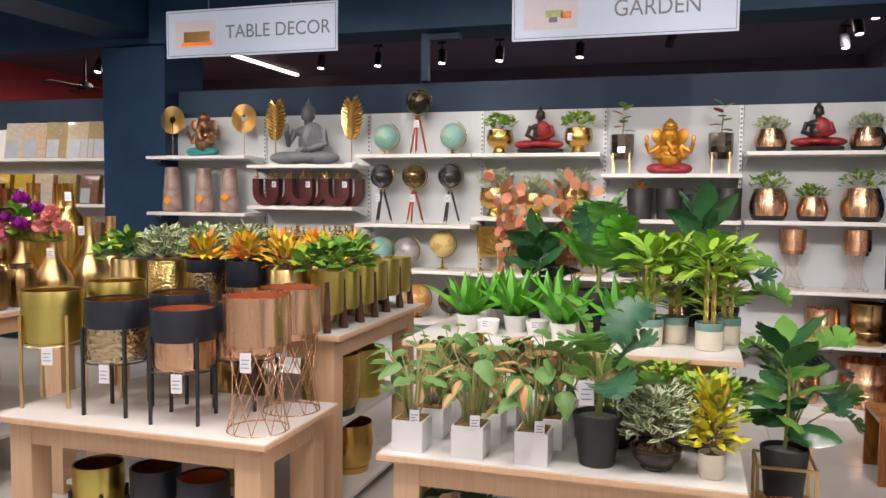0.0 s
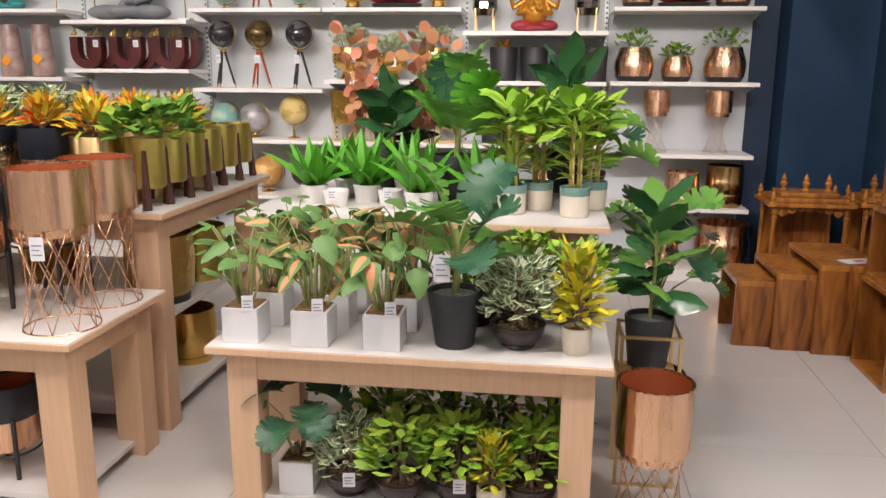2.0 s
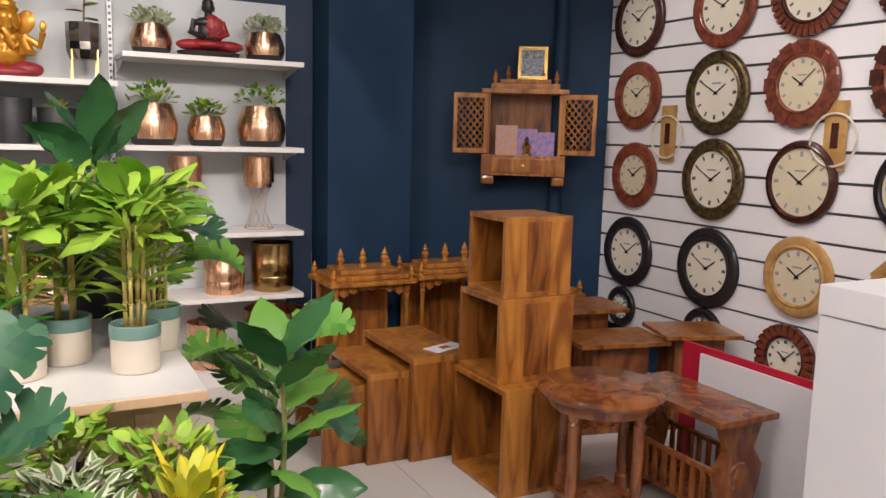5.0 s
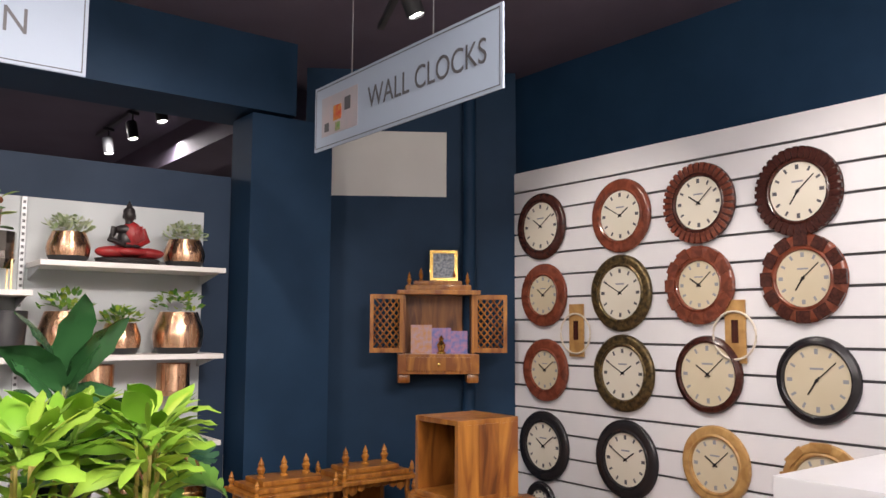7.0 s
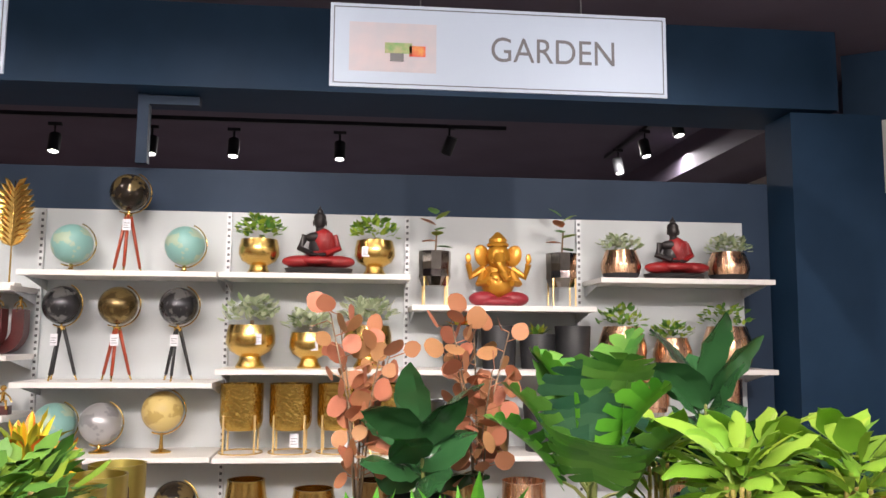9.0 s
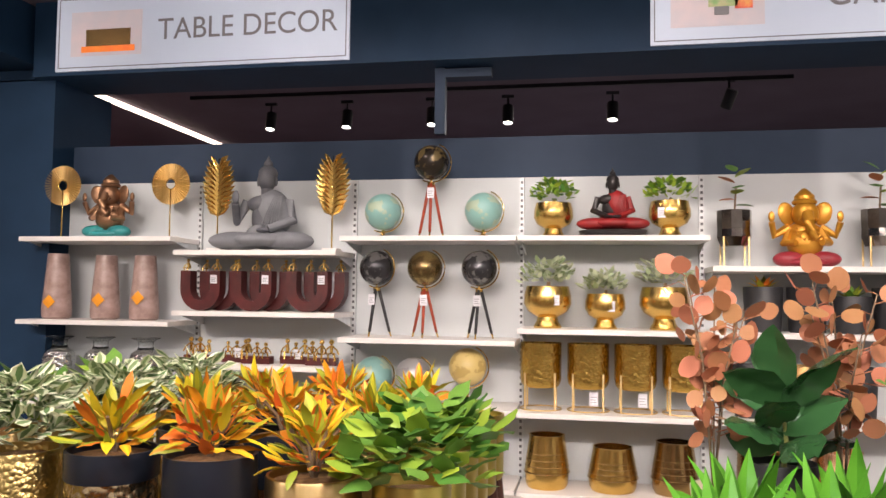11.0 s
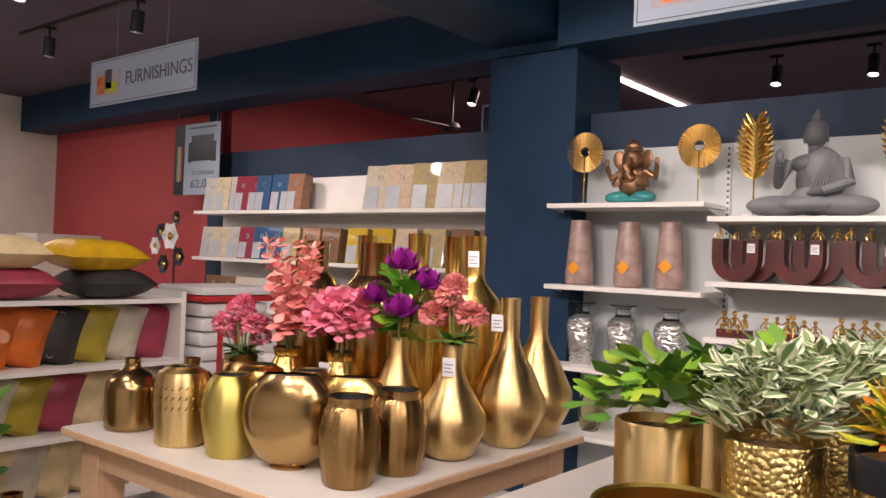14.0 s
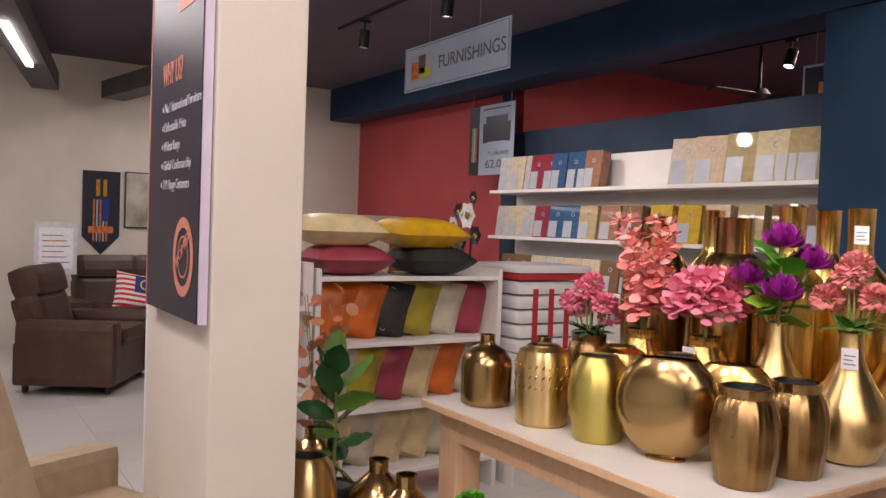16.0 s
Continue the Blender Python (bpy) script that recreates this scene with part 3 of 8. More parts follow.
def split_leaf(bm, base, yaw, pitch, L, W, droop=50.0, lobes=9, mi=0, roll=0.0):
    """A heart-shaped split-leaf blade: broad lobes fan off the midrib, joined along it and slit from the edge inwards."""
    ya, p0 = radians(yaw), radians(pitch)
    flat = Vector((-math.sin(ya), math.cos(ya), 0))
    bend = radians(droop)
    n = 24
    spine = [(Vector(base), Vector((math.cos(ya) * math.cos(p0), math.sin(ya) * math.cos(p0), math.sin(p0))))]
    for i in range(n):
        p = p0 - bend * (i + 0.5) / n
        d = Vector((math.cos(ya) * math.cos(p), math.sin(ya) * math.cos(p), math.sin(p)))
        spine.append((spine[-1][0] + d * L / n, d))

    def place(x, y):
        c, d = spine[max(0, min(n, round(y / L * n)))]
        if y < 0:
            c = c + d * y
        side = Matrix.Rotation(radians(roll), 3, d) @ flat
        up = d.cross(side) * -1
        return c + side * x + up * (0.16 * abs(x) - 0.9 * x * x / W)

    def outline(th):
        return W / 2 * math.sin(th) ** 0.8 if th > 0 else 0.0, L * (0.40 + (0.60 if th < math.pi / 2 else 0.52) * math.cos(th))

    for s in (1, -1):
        for k in range(lobes):
            a0, a1 = (k / lobes) ** 0.85 * 0.9 * math.pi, ((k + 1) / lobes) ** 0.85 * 0.9 * math.pi
            m0, m1 = L * (0.96 - 0.94 * k / lobes), L * (0.96 - 0.94 * (k + 1) / lobes)
            mid = (a0 + a1) / 2
            rows = []
            for u, keep in ((0.0, 1.0), (0.38, 1.0), (0.6, 0.84), (0.88, 0.78), (1.0, 0.5)):
                pair = []
                for a, m in ((a0, m0), (a1, m1)):
                    if k == 0 and a == a0:
                        a = 0.0
                    aa = mid + (a - mid) * keep
                    mm = (m0 + m1) / 2 + (m - (m0 + m1) / 2) * keep
                    x, y = outline(aa)
                    pair.append(bm.verts.new(place(s * x * u, mm + (y - mm) * u)))
                rows.append(pair)
            for (x1, x2), (y1, y2) in zip(rows, rows[1:]):
                f = bm.faces.new((x1, y1, y2, x2))
                f.smooth, f.material_index = True, mi


def cyl_pot(r0, r1, h, wall=0.008):
    """An open pot: foot radius, rim radius, height."""
    return [(0, 0), (r0, 0), (r0 + (r1 - r0) * 0.06, 0.004), (r1, h - 0.004), (r1 - 0.002, h), (r1 - wall, h), (r1 - wall - 0.002, h * 0.8), (0, h * 0.8)]


def disc_top(r, z):
    return turned([(0, z + 0.008), (r * 0.6, z + 0.006), (r, z)], 16)


def pebbles(r, z, n, rng):
    bm = bmesh.new()
    lathe(bm, [(0, z), (r, z - 0.004)], 14)
    for _ in range(n):
        a, d = rng.uniform(0, 6.28), r * math.sqrt(rng.random()) * 0.92
        s = rng.uniform(0.006, 0.012)
        blob(bm, (d * math.cos(a), d * math.sin(a), z + 0.002), (s, s * 0.8, s * 0.6), 0, 6, (0, 0, rng.uniform(0, 180)))
    return bm


def bush(parent, z, rx, rz, n, L, W, mats, rng, kind="oval", pitch=(0, 60), droop=30, hollow=0.35, name="foliage", nseg=3, rim=None):
    """Many small leaves in a ragged dome; rim: the material of their margins."""
    bm = bmesh.new()
    ms = mats if isinstance(mats, (list, tuple)) else [mats]
    for i in range(n):
        a = rng.uniform(0, 360)
        k = hollow + (1 - hollow) * rng.random() ** 0.6
        el = rng.uniform(-0.25, 1.0)
        r = rx * k * math.cos(el * 1.35)
        p = (r * math.cos(radians(a)), r * math.sin(radians(a)), z + rz * (0.35 + 0.6 * math.sin(el * 1.35) * k))
        s = rng.uniform(0.7, 1.15)
        leaf(bm, p, a + rng.uniform(-60, 60), rng.uniform(*pitch), L * s, W * s, droop * rng.uniform(0.3, 1.4), nseg, 0.25, kind, rng.randrange(len(ms)), None if rim is None else len(ms), rng.uniform(-35, 35), 0.06)
    return part(name, bm, [*ms, rim] if rim else ms, parent)


def tag_on(parent, at, rz=0, w=0.035, h=0.05, tilt=0):
    bm = bmesh.new()
    box(bm, -w / 2, w / 2, -0.0006, 0.0006, -h, 0)
    t = part("price_tag", bm, TAG, parent, "white paper price tag")
    t.matrix_basis = pose(*at, tilt, 0, rz)
    for k in range(3):
        part("print_line", boxes((-w * 0.36, w * (0.36 - 0.15 * (k % 2)), -0.0014, -0.0008, -h * (0.35 + 0.2 * k) - 0.002, -h * (0.35 + 0.2 * k) + 0.002)), TAGINK, t)
    return t


def caladium(at, mat, label, seed, group="potted plants on the plant table", n=11, tag=False, rz=0):
    rng = random.Random(seed)
    o = thing("potted_plant", at, label, "plant", group, rz)
    w = 0.059
    bm = bmesh.new()
    box(bm, -w, w, -w, w, 0, 0.115, bevel=0.004)
    part("pot", bm, CERAMIC, o, "square white ceramic pot")
    part("soil", boxes((-w + 0.009, w - 0.009, -w + 0.009, w - 0.009, 0.1152, 0.119)), SOIL, o)
    for i in range(n):
        a = rng.uniform(0, 360)
        r = rng.uniform(0.05, 0.15)
        z = rng.uniform(0.22, 0.40)
        b = (0.02 * math.cos(radians(a)), 0.02 * math.sin(radians(a)), 0.11)
        m = (0.5 * r * math.cos(radians(a)), 0.5 * r * math.sin(radians(a)), 0.11 + 0.7 * (z - 0.11))
        e = (r * math.cos(radians(a)), r * math.sin(radians(a)), z)
        bm = bmesh.new()
        tube(bm, [b, m, e], 0.0045, 5, 0, 0.002)
        part("stem", bm, STEM, o)
        bm = bmesh.new()
        size = rng.uniform(0.065, 0.108)
        leaf(bm, e, a + rng.uniform(-30, 30), rng.uniform(-45, 25), size, size * rng.uniform(0.52, 0.66), rng.uniform(25, 70), 6, 0.3, "heart", 0, 1, rng.uniform(-30, 30), 0.05)
        part("leaf", bm, [mat if rng.random() < 0.62 else L_CALA, L_CALA], o)
    bm = bmesh.new()
    for i in range(7):
        a = i * 51
        tube(bm, [(0.012 * math.cos(a), 0.012 * math.sin(a), 0.112), (0.016 * math.cos(a), 0.016 * math.sin(a), 0.16)], 0.005, 5)
    part("sheath", bm, BARK, o, "brown sheaths at the stem base")
    if tag:
        tag_on(o, (0.03, -0.062, 0.16), 15)
    return o


COLS = ((-1.18, L_CALA, "soft green arrow-leaf plant in a square white ceramic pot"), (-0.955, L_PINK, "pink-veined caladium in a square white ceramic pot"), (-0.725, L_PINK, "pink and green caladium in a square white ceramic pot"))
for ci, (x, m, lab) in enumerate(COLS):
    for ri, y in enumerate((2.575, 2.765, 2.945)):
        caladium((x + 0.02 * ri, y, 0.612), m, lab, 10 + ci * 7 + ri, tag=ri == 0, n=17 if ri < 2 else 12)


def monstera(at, h, n, size, mats, label, seed, pot=(0.06, 0.088, 0.18), group="", bare=0.25, wide=0.6, tag=False, lift=(0, 45), droop=75):
    rng = random.Random(seed)
    o = thing("potted_plant", at, label, "plant", group)
    r0, r1, ph = pot
    part("pot", turned(cyl_pot(r0, r1, ph), 28), BLACK, o, "matt black plastic pot")
    part("gravel", disc_top(r1 - 0.01, ph * 0.9), GRAVEL, o)
    bm = bmesh.new()
    tube(bm, [(0, 0, ph * 0.85), (0.01, 0, ph + (h - ph) * 0.35), (0, 0.01, ph + (h - ph) * 0.6)], 0.013, 7, 0, 0.008)
    part("trunk", bm, STEM, o)
    for i in range(n):
        t = (i + 0.5) / n
        a = i * 137.5 + rng.uniform(-20, 20)
        z0 = ph + (h - ph) * (bare * 0.6 + 0.3 * t)
        r = size * wide * (1.1 - 0.55 * t) * rng.uniform(0.8, 1.2)
        z1 = ph + (h - ph) * (bare + (0.86 - bare) * t)
        e = (r * math.cos(radians(a)), r * math.sin(radians(a)), z1)
        bm = bmesh.new()
        tube(bm, [(0, 0, z0), (0.5 * e[0], 0.5 * e[1], z0 + 0.7 * (z1 - z0)), e], 0.0055, 5, 0, 0.003)
        part("stem", bm, STEM, o)
        bm = bmesh.new()
        split_leaf(bm, e, a + rng.uniform(-20, 20), rng.uniform(*lift) + 25 * t, size * rng.uniform(0.85, 1.15), size * 0.95, droop, 9, 0, rng.uniform(-25, 25))
        part("leaf", bm, mats[i % len(mats)], o)
    if tag:
        tag_on(o, (-0.03, -0.09, ph + 0.13), 10, 0.05, 0.085)
    return o


monstera((-0.51, 2.62, 0.612), 0.50, 10, 0.18, (L_MON, L_MON, L_MOND), "split-leaf plant in a black pot on the plant table", 3, tag=True, group="potted plants on the plant table", lift=(10, 55), droop=55, wide=0.45)
monstera((-0.62, 3.52, 0.921), 0.50, 11, 0.235, (L_MON, L_AGAVE, L_MON, L_MOND), "tall split-leaf plant in a black pot", 8, (0.07, 0.1, 0.2), wide=0.3, bare=0.3, lift=(40, 75), droop=40)
monstera((0.20, 3.36, 0.0), 1.06, 15, 0.19, (L_GREEN, L_MON, L_MOND), "tall leafy split-leaf plant standing on the floor", 12, (0.11, 0.14, 0.28), wide=0.6, bare=0.5, lift=(0, 35))
monstera((-0.08, 3.72, 0.921), 0.34, 9, 0.2, (L_GREEN, L_MOND), "low split-leaf plant in a black pot", 21, (0.06, 0.085, 0.12), bare=0.3)


def bonsai(at, mats, label, seed, n=170, h=0.20, r=0.125, L=0.05, W=0.026, group="potted plants on the plant table", kind="oval", tag=False, rim=None):
    rng = random.Random(seed)
    o = thing("bonsai", at, label, "plant", group)
    part("pot", turned([(0, 0), (0.05, 0), (0.055, 0.006), (0.052, 0.012), (0.078, 0.035), (0.084, 0.052), (0.082, 0.064), (0.086, 0.068), (0.086, 0.074), (0.074, 0.074), (0.072, 0.06), (0, 0.06)], 28), BOWL, o, "round dark brown glazed bowl")
    part("pebbles", pebbles(0.072, 0.066, 60, rng), PEBBLE, o)
    bm = bmesh.new()
    for i in range(5):
        a = i * 72 + rng.uniform(-20, 20)
        tube(bm, [(0.03 * math.cos(radians(a)), 0.03 * math.sin(radians(a)), 0.06), (0.008 * math.cos(radians(a)), 0.008 * math.sin(radians(a)), 0.105), (0.035 * math.cos(radians(a + 30)), 0.035 * math.sin(radians(a + 30)), 0.075 + h * 0.6), (0.07 * math.cos(radians(a + 40)), 0.07 * math.sin(radians(a + 40)), 0.08 + h * 0.85)], 0.010, 6, 0, 0.003)
    part("trunk", bm, BARK, o)
    bush(o, 0.075, r, h, n, L, W, mats, rng, kind, rim=rim)
    if tag:
        tag_on(o, (0.02, -0.09, 0.11), 8, 0.04, 0.05)
    return o


bonsai((-0.31, 2.64, 0.612), [L_VGREEN], "cream-edged bonsai tree in a dark brown bowl", 31, n=300, rim=L_VRIM)
bonsai((-0.30, 2.83, 0.612), [L_VGREEN], "cream-edged bonsai tree in a dark brown bowl", 32, n=170, rim=L_VRIM)
bonsai((-0.47, 2.85, 0.612), [L_YG, L_BRIGHT], "yellow-green bonsai tree in a dark brown bowl", 33, n=170, h=0.18)
bonsai((-0.13, 2.90, 0.612), [L_YG, L_BRIGHT], "yellow-green bonsai tree in a dark brown bowl", 34, n=190, h=0.22)
bonsai((-0.30, 3.01, 0.612), [L_YG, L_BRIGHT], "yellow-green bonsai tree in a dark brown bowl", 35, n=170, h=0.24)
UN = "plants on the lower shelf of the plant table"
bonsai((-0.86, 2.62, 0.075), [L_VGREEN], "cream-edged bonsai tree in a dark brown bowl", 36, n=220, group=UN, tag=True, rim=L_VRIM)
for k, (x, y) in enumerate(((-0.685, 2.60), (-0.50, 2.63), (-0.255, 2.63), (-0.78, 2.83), (-0.58, 2.86), (-0.38, 2.84), (-0.2, 2.86))):
    bonsai((x, y, 0.075), [L_YG, L_BRIGHT] if k < 3 else [L_GREEN, L_YG], "yellow-green bonsai tree with broad leaves in a dark brown bowl", 40 + k, n=170 if k < 3 else 110, h=0.22, L=0.062, W=0.034, group=UN, tag=k == 1)
o = caladium((-1.03, 2.62, 0.075), L_MOND, "dark split-leaf plant in a square white pot", 51, UN, 3)
rng = random.Random(52)
for i in range(7):
    a = i * 51.0
    bm = bmesh.new()
    split_leaf(bm, (0.06 * math.cos(radians(a)), 0.06 * math.sin(radians(a)), rng.uniform(0.24, 0.36)), a, rng.uniform(0, 40), 0.15, 0.13, 70)
    part("leaf", bm, L_MOND, o)


def croton(at, pot, mats, label, seed, n=70, h=0.24, r=0.09, L=0.095, W=0.035, group="", name="potted_plant"):
    """An upright croton; pot is a function that adds the pot's parts and gives its height and rim radius."""
    rng = random.Random(seed)
    o = thing(name, at, label, "plant", group)
    ph, pr = pot(o)
    part("soil", disc_top(pr - 0.008, ph - 0.015), SOIL, o)
    bm = bmesh.new()
    for i in range(5):
        a = i * 72
        tube(bm, [(0, 0, ph - 0.02), (0.02 * math.cos(radians(a)), 0.02 * math.sin(radians(a)), ph + h * 0.4), (0.05 * math.cos(radians(a)), 0.05 * math.sin(radians(a)), ph + h * 0.75)], 0.004, 5)
    part("stem", bm, BARK, o)
    bm = bmesh.new()
    for i in range(n):
        t = i / n
        a = i * 137.5 + rng.uniform(-25, 25)
        k = rng.random()
        rr = r * (0.15 + 0.5 * k) * (1.1 - 0.6 * t)
        leaf(bm, (rr * math.cos(radians(a)), rr * math.sin(radians(a)), ph + h * (0.08 + 0.72 * t)), a + rng.uniform(-20, 20), 18 + 58 * t + rng.uniform(-22, 22), L * rng.uniform(0.6, 1.25), W * rng.uniform(0.6, 1.15), rng.uniform(-15, 75), 5, 0.3, "oval", rng.randrange(len(mats)), rng.randrange(len(mats)), rng.uniform(-40, 40), 0.06)
    part("foliage", bm, mats, o)
    return o


def cream_pot(o):
    part("pot", turned([(0, 0), (0.036, 0), (0.041, 0.006), (0.047, 0.045), (0.047, 0.08), (0.045, 0.084), (0.04, 0.084), (0.038, 0.07), (0, 0.07)], 24), CREAMPOT, o, "small cream stoneware pot")
    return 0.084, 0.045


croton((-0.13, 2.60, 0.612), cream_pot, [L_YELLOW, L_YELLOW, L_FIRE2], "yellow croton in a small cream pot", 61, 125, 0.26, 0.095, 0.072, 0.028, group="potted plants on the plant table")
croton((-0.38, 2.565, 0.075), cream_pot, [L_YELLOW, L_FIRE2], "yellow croton in a small cream pot", 62, 90, 0.2, 0.08, 0.06, 0.026, group=UN)


def agave(at, seed):
    rng = random.Random(seed)
    o = thing("agave", at, "bright green agave in a pale grey pot", "plant", "plants on the tall plant table")
    part("pot", turned(cyl_pot(0.045, 0.058, 0.075), 24), SHELF, o, "pale grey pot")
    part("soil", disc_top(0.05, 0.062), SOIL, o)
    for i in range(15):
        t = i / 15
        bm = bmesh.new()
        leaf(bm, (0, 0, 0.06), i * 137.5, 40 + 45 * t, rng.uniform(0.2, 0.27), 0.062, 40 * (1 - t) + 12, 6, 0.55, "lance")
        part("leaf", bm, L_AGAVE, o)
    return o


for k, (x, y) in enumerate(((-1.20, 3.42), (-0.985, 3.46), (-0.74, 3.30), (-0.50, 3.34), (-1.12, 3.66), (-0.86, 3.7))):
    agave((x, y, 0.921), 70 + k)
    if k < 2:
        o = thing("grey_pot", (x + 0.12, y - 0.10, 0.921), "pale grey plant pot with a paper tag", "pot")
        part("pot", turned(cyl_pot(0.04, 0.052, 0.07), 20), SHELF, o)
        tag_on(o, (0, -0.06, 0.085), 10)


def bamboo(at, seed):
    rng = random.Random(seed)
    o = thing("bamboo_plant", at, "broad-leaved bamboo plant in a cream cup with teal rim", "plant", "plants on the tall plant table", rng.uniform(0, 90))
    part("cup", turned([(0, 0), (0.05, 0), (0.054, 0.004), (0.056, 0.085), (0.052, 0.085), (0, 0.085)], 26), CREAMPOT, o)
    part("rim_band", turned([(0.0562, 0.082), (0.0575, 0.084), (0.058, 0.112), (0.055, 0.114), (0.052, 0.112), (0.051, 0.086)], 26), TEAL, o, "teal glazed rim")
    part("soil", disc_top(0.05, 0.098), SOIL, o)
    for i in range(4):
        a = i * 90 + 20
        x, y = 0.022 * math.cos(radians(a)), 0.02 * math.sin(radians(a))
        bm = bmesh.new()
        for k in range(4):
            tube(bm, [(x, y, 0.1 + k * 0.06), (x * 1.1, y * 1.1, 0.1 + (k + 1) * 0.06 - 0.002)], 0.005, 7)
            tube(bm, [(x, y, 0.1 + k * 0.06 - 0.002), (x, y, 0.1 + k * 0.06 + 0.002)], 0.0063, 7)
        part("cane", bm, CANE, o, "yellow bamboo cane")
    bm = bmesh.new()
    for i in range(64):
        a = i * 137.5
        z = rng.uniform(0.14, 0.40)
        leaf(bm, (0.022 * math.cos(radians(a)), 0.022 * math.sin(radians(a)), z), a, rng.uniform(5, 70), rng.uniform(0.08, 0.14), 0.018, rng.uniform(20, 80), 4, 0.3, "lance", 1, None, rng.uniform(-40, 40))
    for i in range(18):
        a = i * 137.5
        t = i / 18
        leaf(bm, (0.03 * math.cos(radians(a)), 0.03 * math.sin(radians(a)), 0.31 + 0.11 * t), a, 10 + 50 * t + rng.uniform(-15, 15), rng.uniform(0.10, 0.165), rng.uniform(0.04, 0.07), rng.uniform(30, 80), 6, 0.25, "oval", 0, None, rng.uniform(-35, 35), 0.07)
    part("foliage", bm, [L_BRIGHT, L_YG], o)
    return o


for k, (x, y) in enumerate(((-0.375, 3.30), (-0.135, 3.27), (-0.275, 3.40), (-0.06, 3.45), (-0.42, 3.62))):
    bamboo((x, y, 0.921), 80 + k)


def rubber_plant(at, h, n, L, label, seed, pot=(0.07, 0.092, 0.2), mats=(L_DEEP,), base=None):
    rng = random.Random(seed)
    o = thing("rubber_plant", at, label, "plant")
    r0, r1, ph = pot
    part("pot", turned(cyl_pot(r0, r1, ph), 28), BLACK, o, "matt black pot")
    part("gravel", disc_top(r1 - 0.01, ph * 0.9), GRAVEL, o)
    bm = bmesh.new()
    tube(bm, [(0, 0, ph * 0.85), (0.01, 0.0, h * 0.6), (0, 0, h * 0.9)], 0.008, 7, 0, 0.004)
    part("trunk", bm, STEM, o)
    for i in range(n):
        t = i / n
        a = i * 137.5 + rng.uniform(-25, 25)
        bm = bmesh.new()
        leaf(bm, (0, 0, ph + (h - ph) * (0.12 + 0.75 * t)), a, 20 + 55 * t + rng.uniform(-10, 10), L * rng.uniform(0.85, 1.15), L * 0.56, rng.uniform(25, 60), 8, 0.3, "oval", 0, None, rng.uniform(-45, 45), 0.04)
        part("leaf", bm, mats[i % len(mats)], o)
    return o


rubber_plant((0.14, 3.03, 0.43), 0.64, 14, 0.19, "glossy rubber plant in a black pot on a gold stand", 91, (0.068, 0.088, 0.185), mats=(L_DEEP, L_DEEP, L_GREEN))
rubber_plant((-0.17, 3.92, 0.921), 0.56, 16, 0.22, "dark glossy broad-leaved plant in a black pot", 92, mats=(L_DEEP,))
rubber_plant((-0.97, 3.95, 0.921), 0.42, 16, 0.22, "dark glossy strap-leaved plant in a black pot", 93, mats=(L_DEEP,))
rubber_plant((-5.12, 2.75, 0.46), 0.62, 15, 0.17, "dark glossy rubber plant in a black pot beside bronze vases", 94, pot=(0.06, 0.08, 0.12), mats=(L_DEEP, L_DEEP, L_GREEN))

o = thing("plant_stand", (0.14, 3.03, 0), "square gold metal plant stand", "stand")
for x in (-0.1, 0.1):
    for y in (-0.1, 0.1):
        part("leg", boxes((x - 0.006, x + 0.006, y - 0.006, y + 0.006, 0, 0.565)), GOLD_B, o)
for z in (0.39, 0.555):
    for a in (-0.1, 0.1):
        part("rail", boxes((-0.094, 0.094, a - 0.005, a + 0.005, z, z + 0.01)), GOLD_B, o)
        part("rail", boxes((a - 0.005, a + 0.005, -0.094, 0.094, z, z + 0.01)), GOLD_B, o)
for a in (-0.1, 0.1):
    part("foot_rail", boxes((-0.094, 0.094, a - 0.005, a + 0.005, 0, 0.01)), GOLD_B, o)
part("cross_bar", boxes((-0.094, 0.094, -0.02, 0.02, 0.400, 0.43)), GOLD_B, o)


def eucalyptus(at, seed, h=0.75):
    rng = random.Random(seed)
    o = thing("eucalyptus_plant", at, "tall plant with dusty coral round leaves", "plant", "plants on the tall plant table")
    part("pot", turned(cyl_pot(0.05, 0.065, 0.12), 22), CREAMPOT, o)
    part("soil", disc_top(0.055, 0.1), SOIL, o)
    bm2 = bmesh.new()
    for b in range(5):
        a = b * 72 + rng.uniform(-20, 20)
        ex, ey = 0.09 * math.cos(radians(a)), 0.09 * math.sin(radians(a))
        top = h * rng.uniform(0.75, 1.0)
        bm = bmesh.new()
        tube(bm, [(0, 0, 0.1), (0.35 * ex, 0.35 * ey, 0.1 + 0.5 * top), (ex, ey, top)], 0.004, 5, 0, 0.002)
        part("branch", bm, BARK, o)
        for k in range(15):
            t = 0.3 + 0.7 * k / 14
            bow = 0.25 * math.sin(math.pi * t)
            p = Vector((0, 0, 0.1)).lerp(Vector((ex, ey, top)), t) - Vector((ex, ey, 0)) * bow
            ang = k * 137.5 + b * 40 + rng.uniform(-20, 20)
            q = p + Vector((math.cos(radians(ang)), math.sin(radians(ang)), 0.35)) * rng.uniform(0.02, 0.05)
            tube(bm2, [p, q], 0.0015, 4)
            size = rng.uniform(0.045, 0.068)
            leaf(bm2, q, ang + rng.uniform(-40, 40), rng.uniform(-60, 75), size, size * 0.92, rng.uniform(-20, 30), 5, 0.1, "round", 0, None, rng.uniform(-90, 90))
    part("foliage", bm2, L_AUTUMN, o)
    return o


eucalyptus((-1.14, 4.0, 0.921), 101)
eucalyptus((-0.80, 4.02, 0.921), 102, 0.72)
eucalyptus((-5.9, 3.04, 0.0), 103, 1.22)


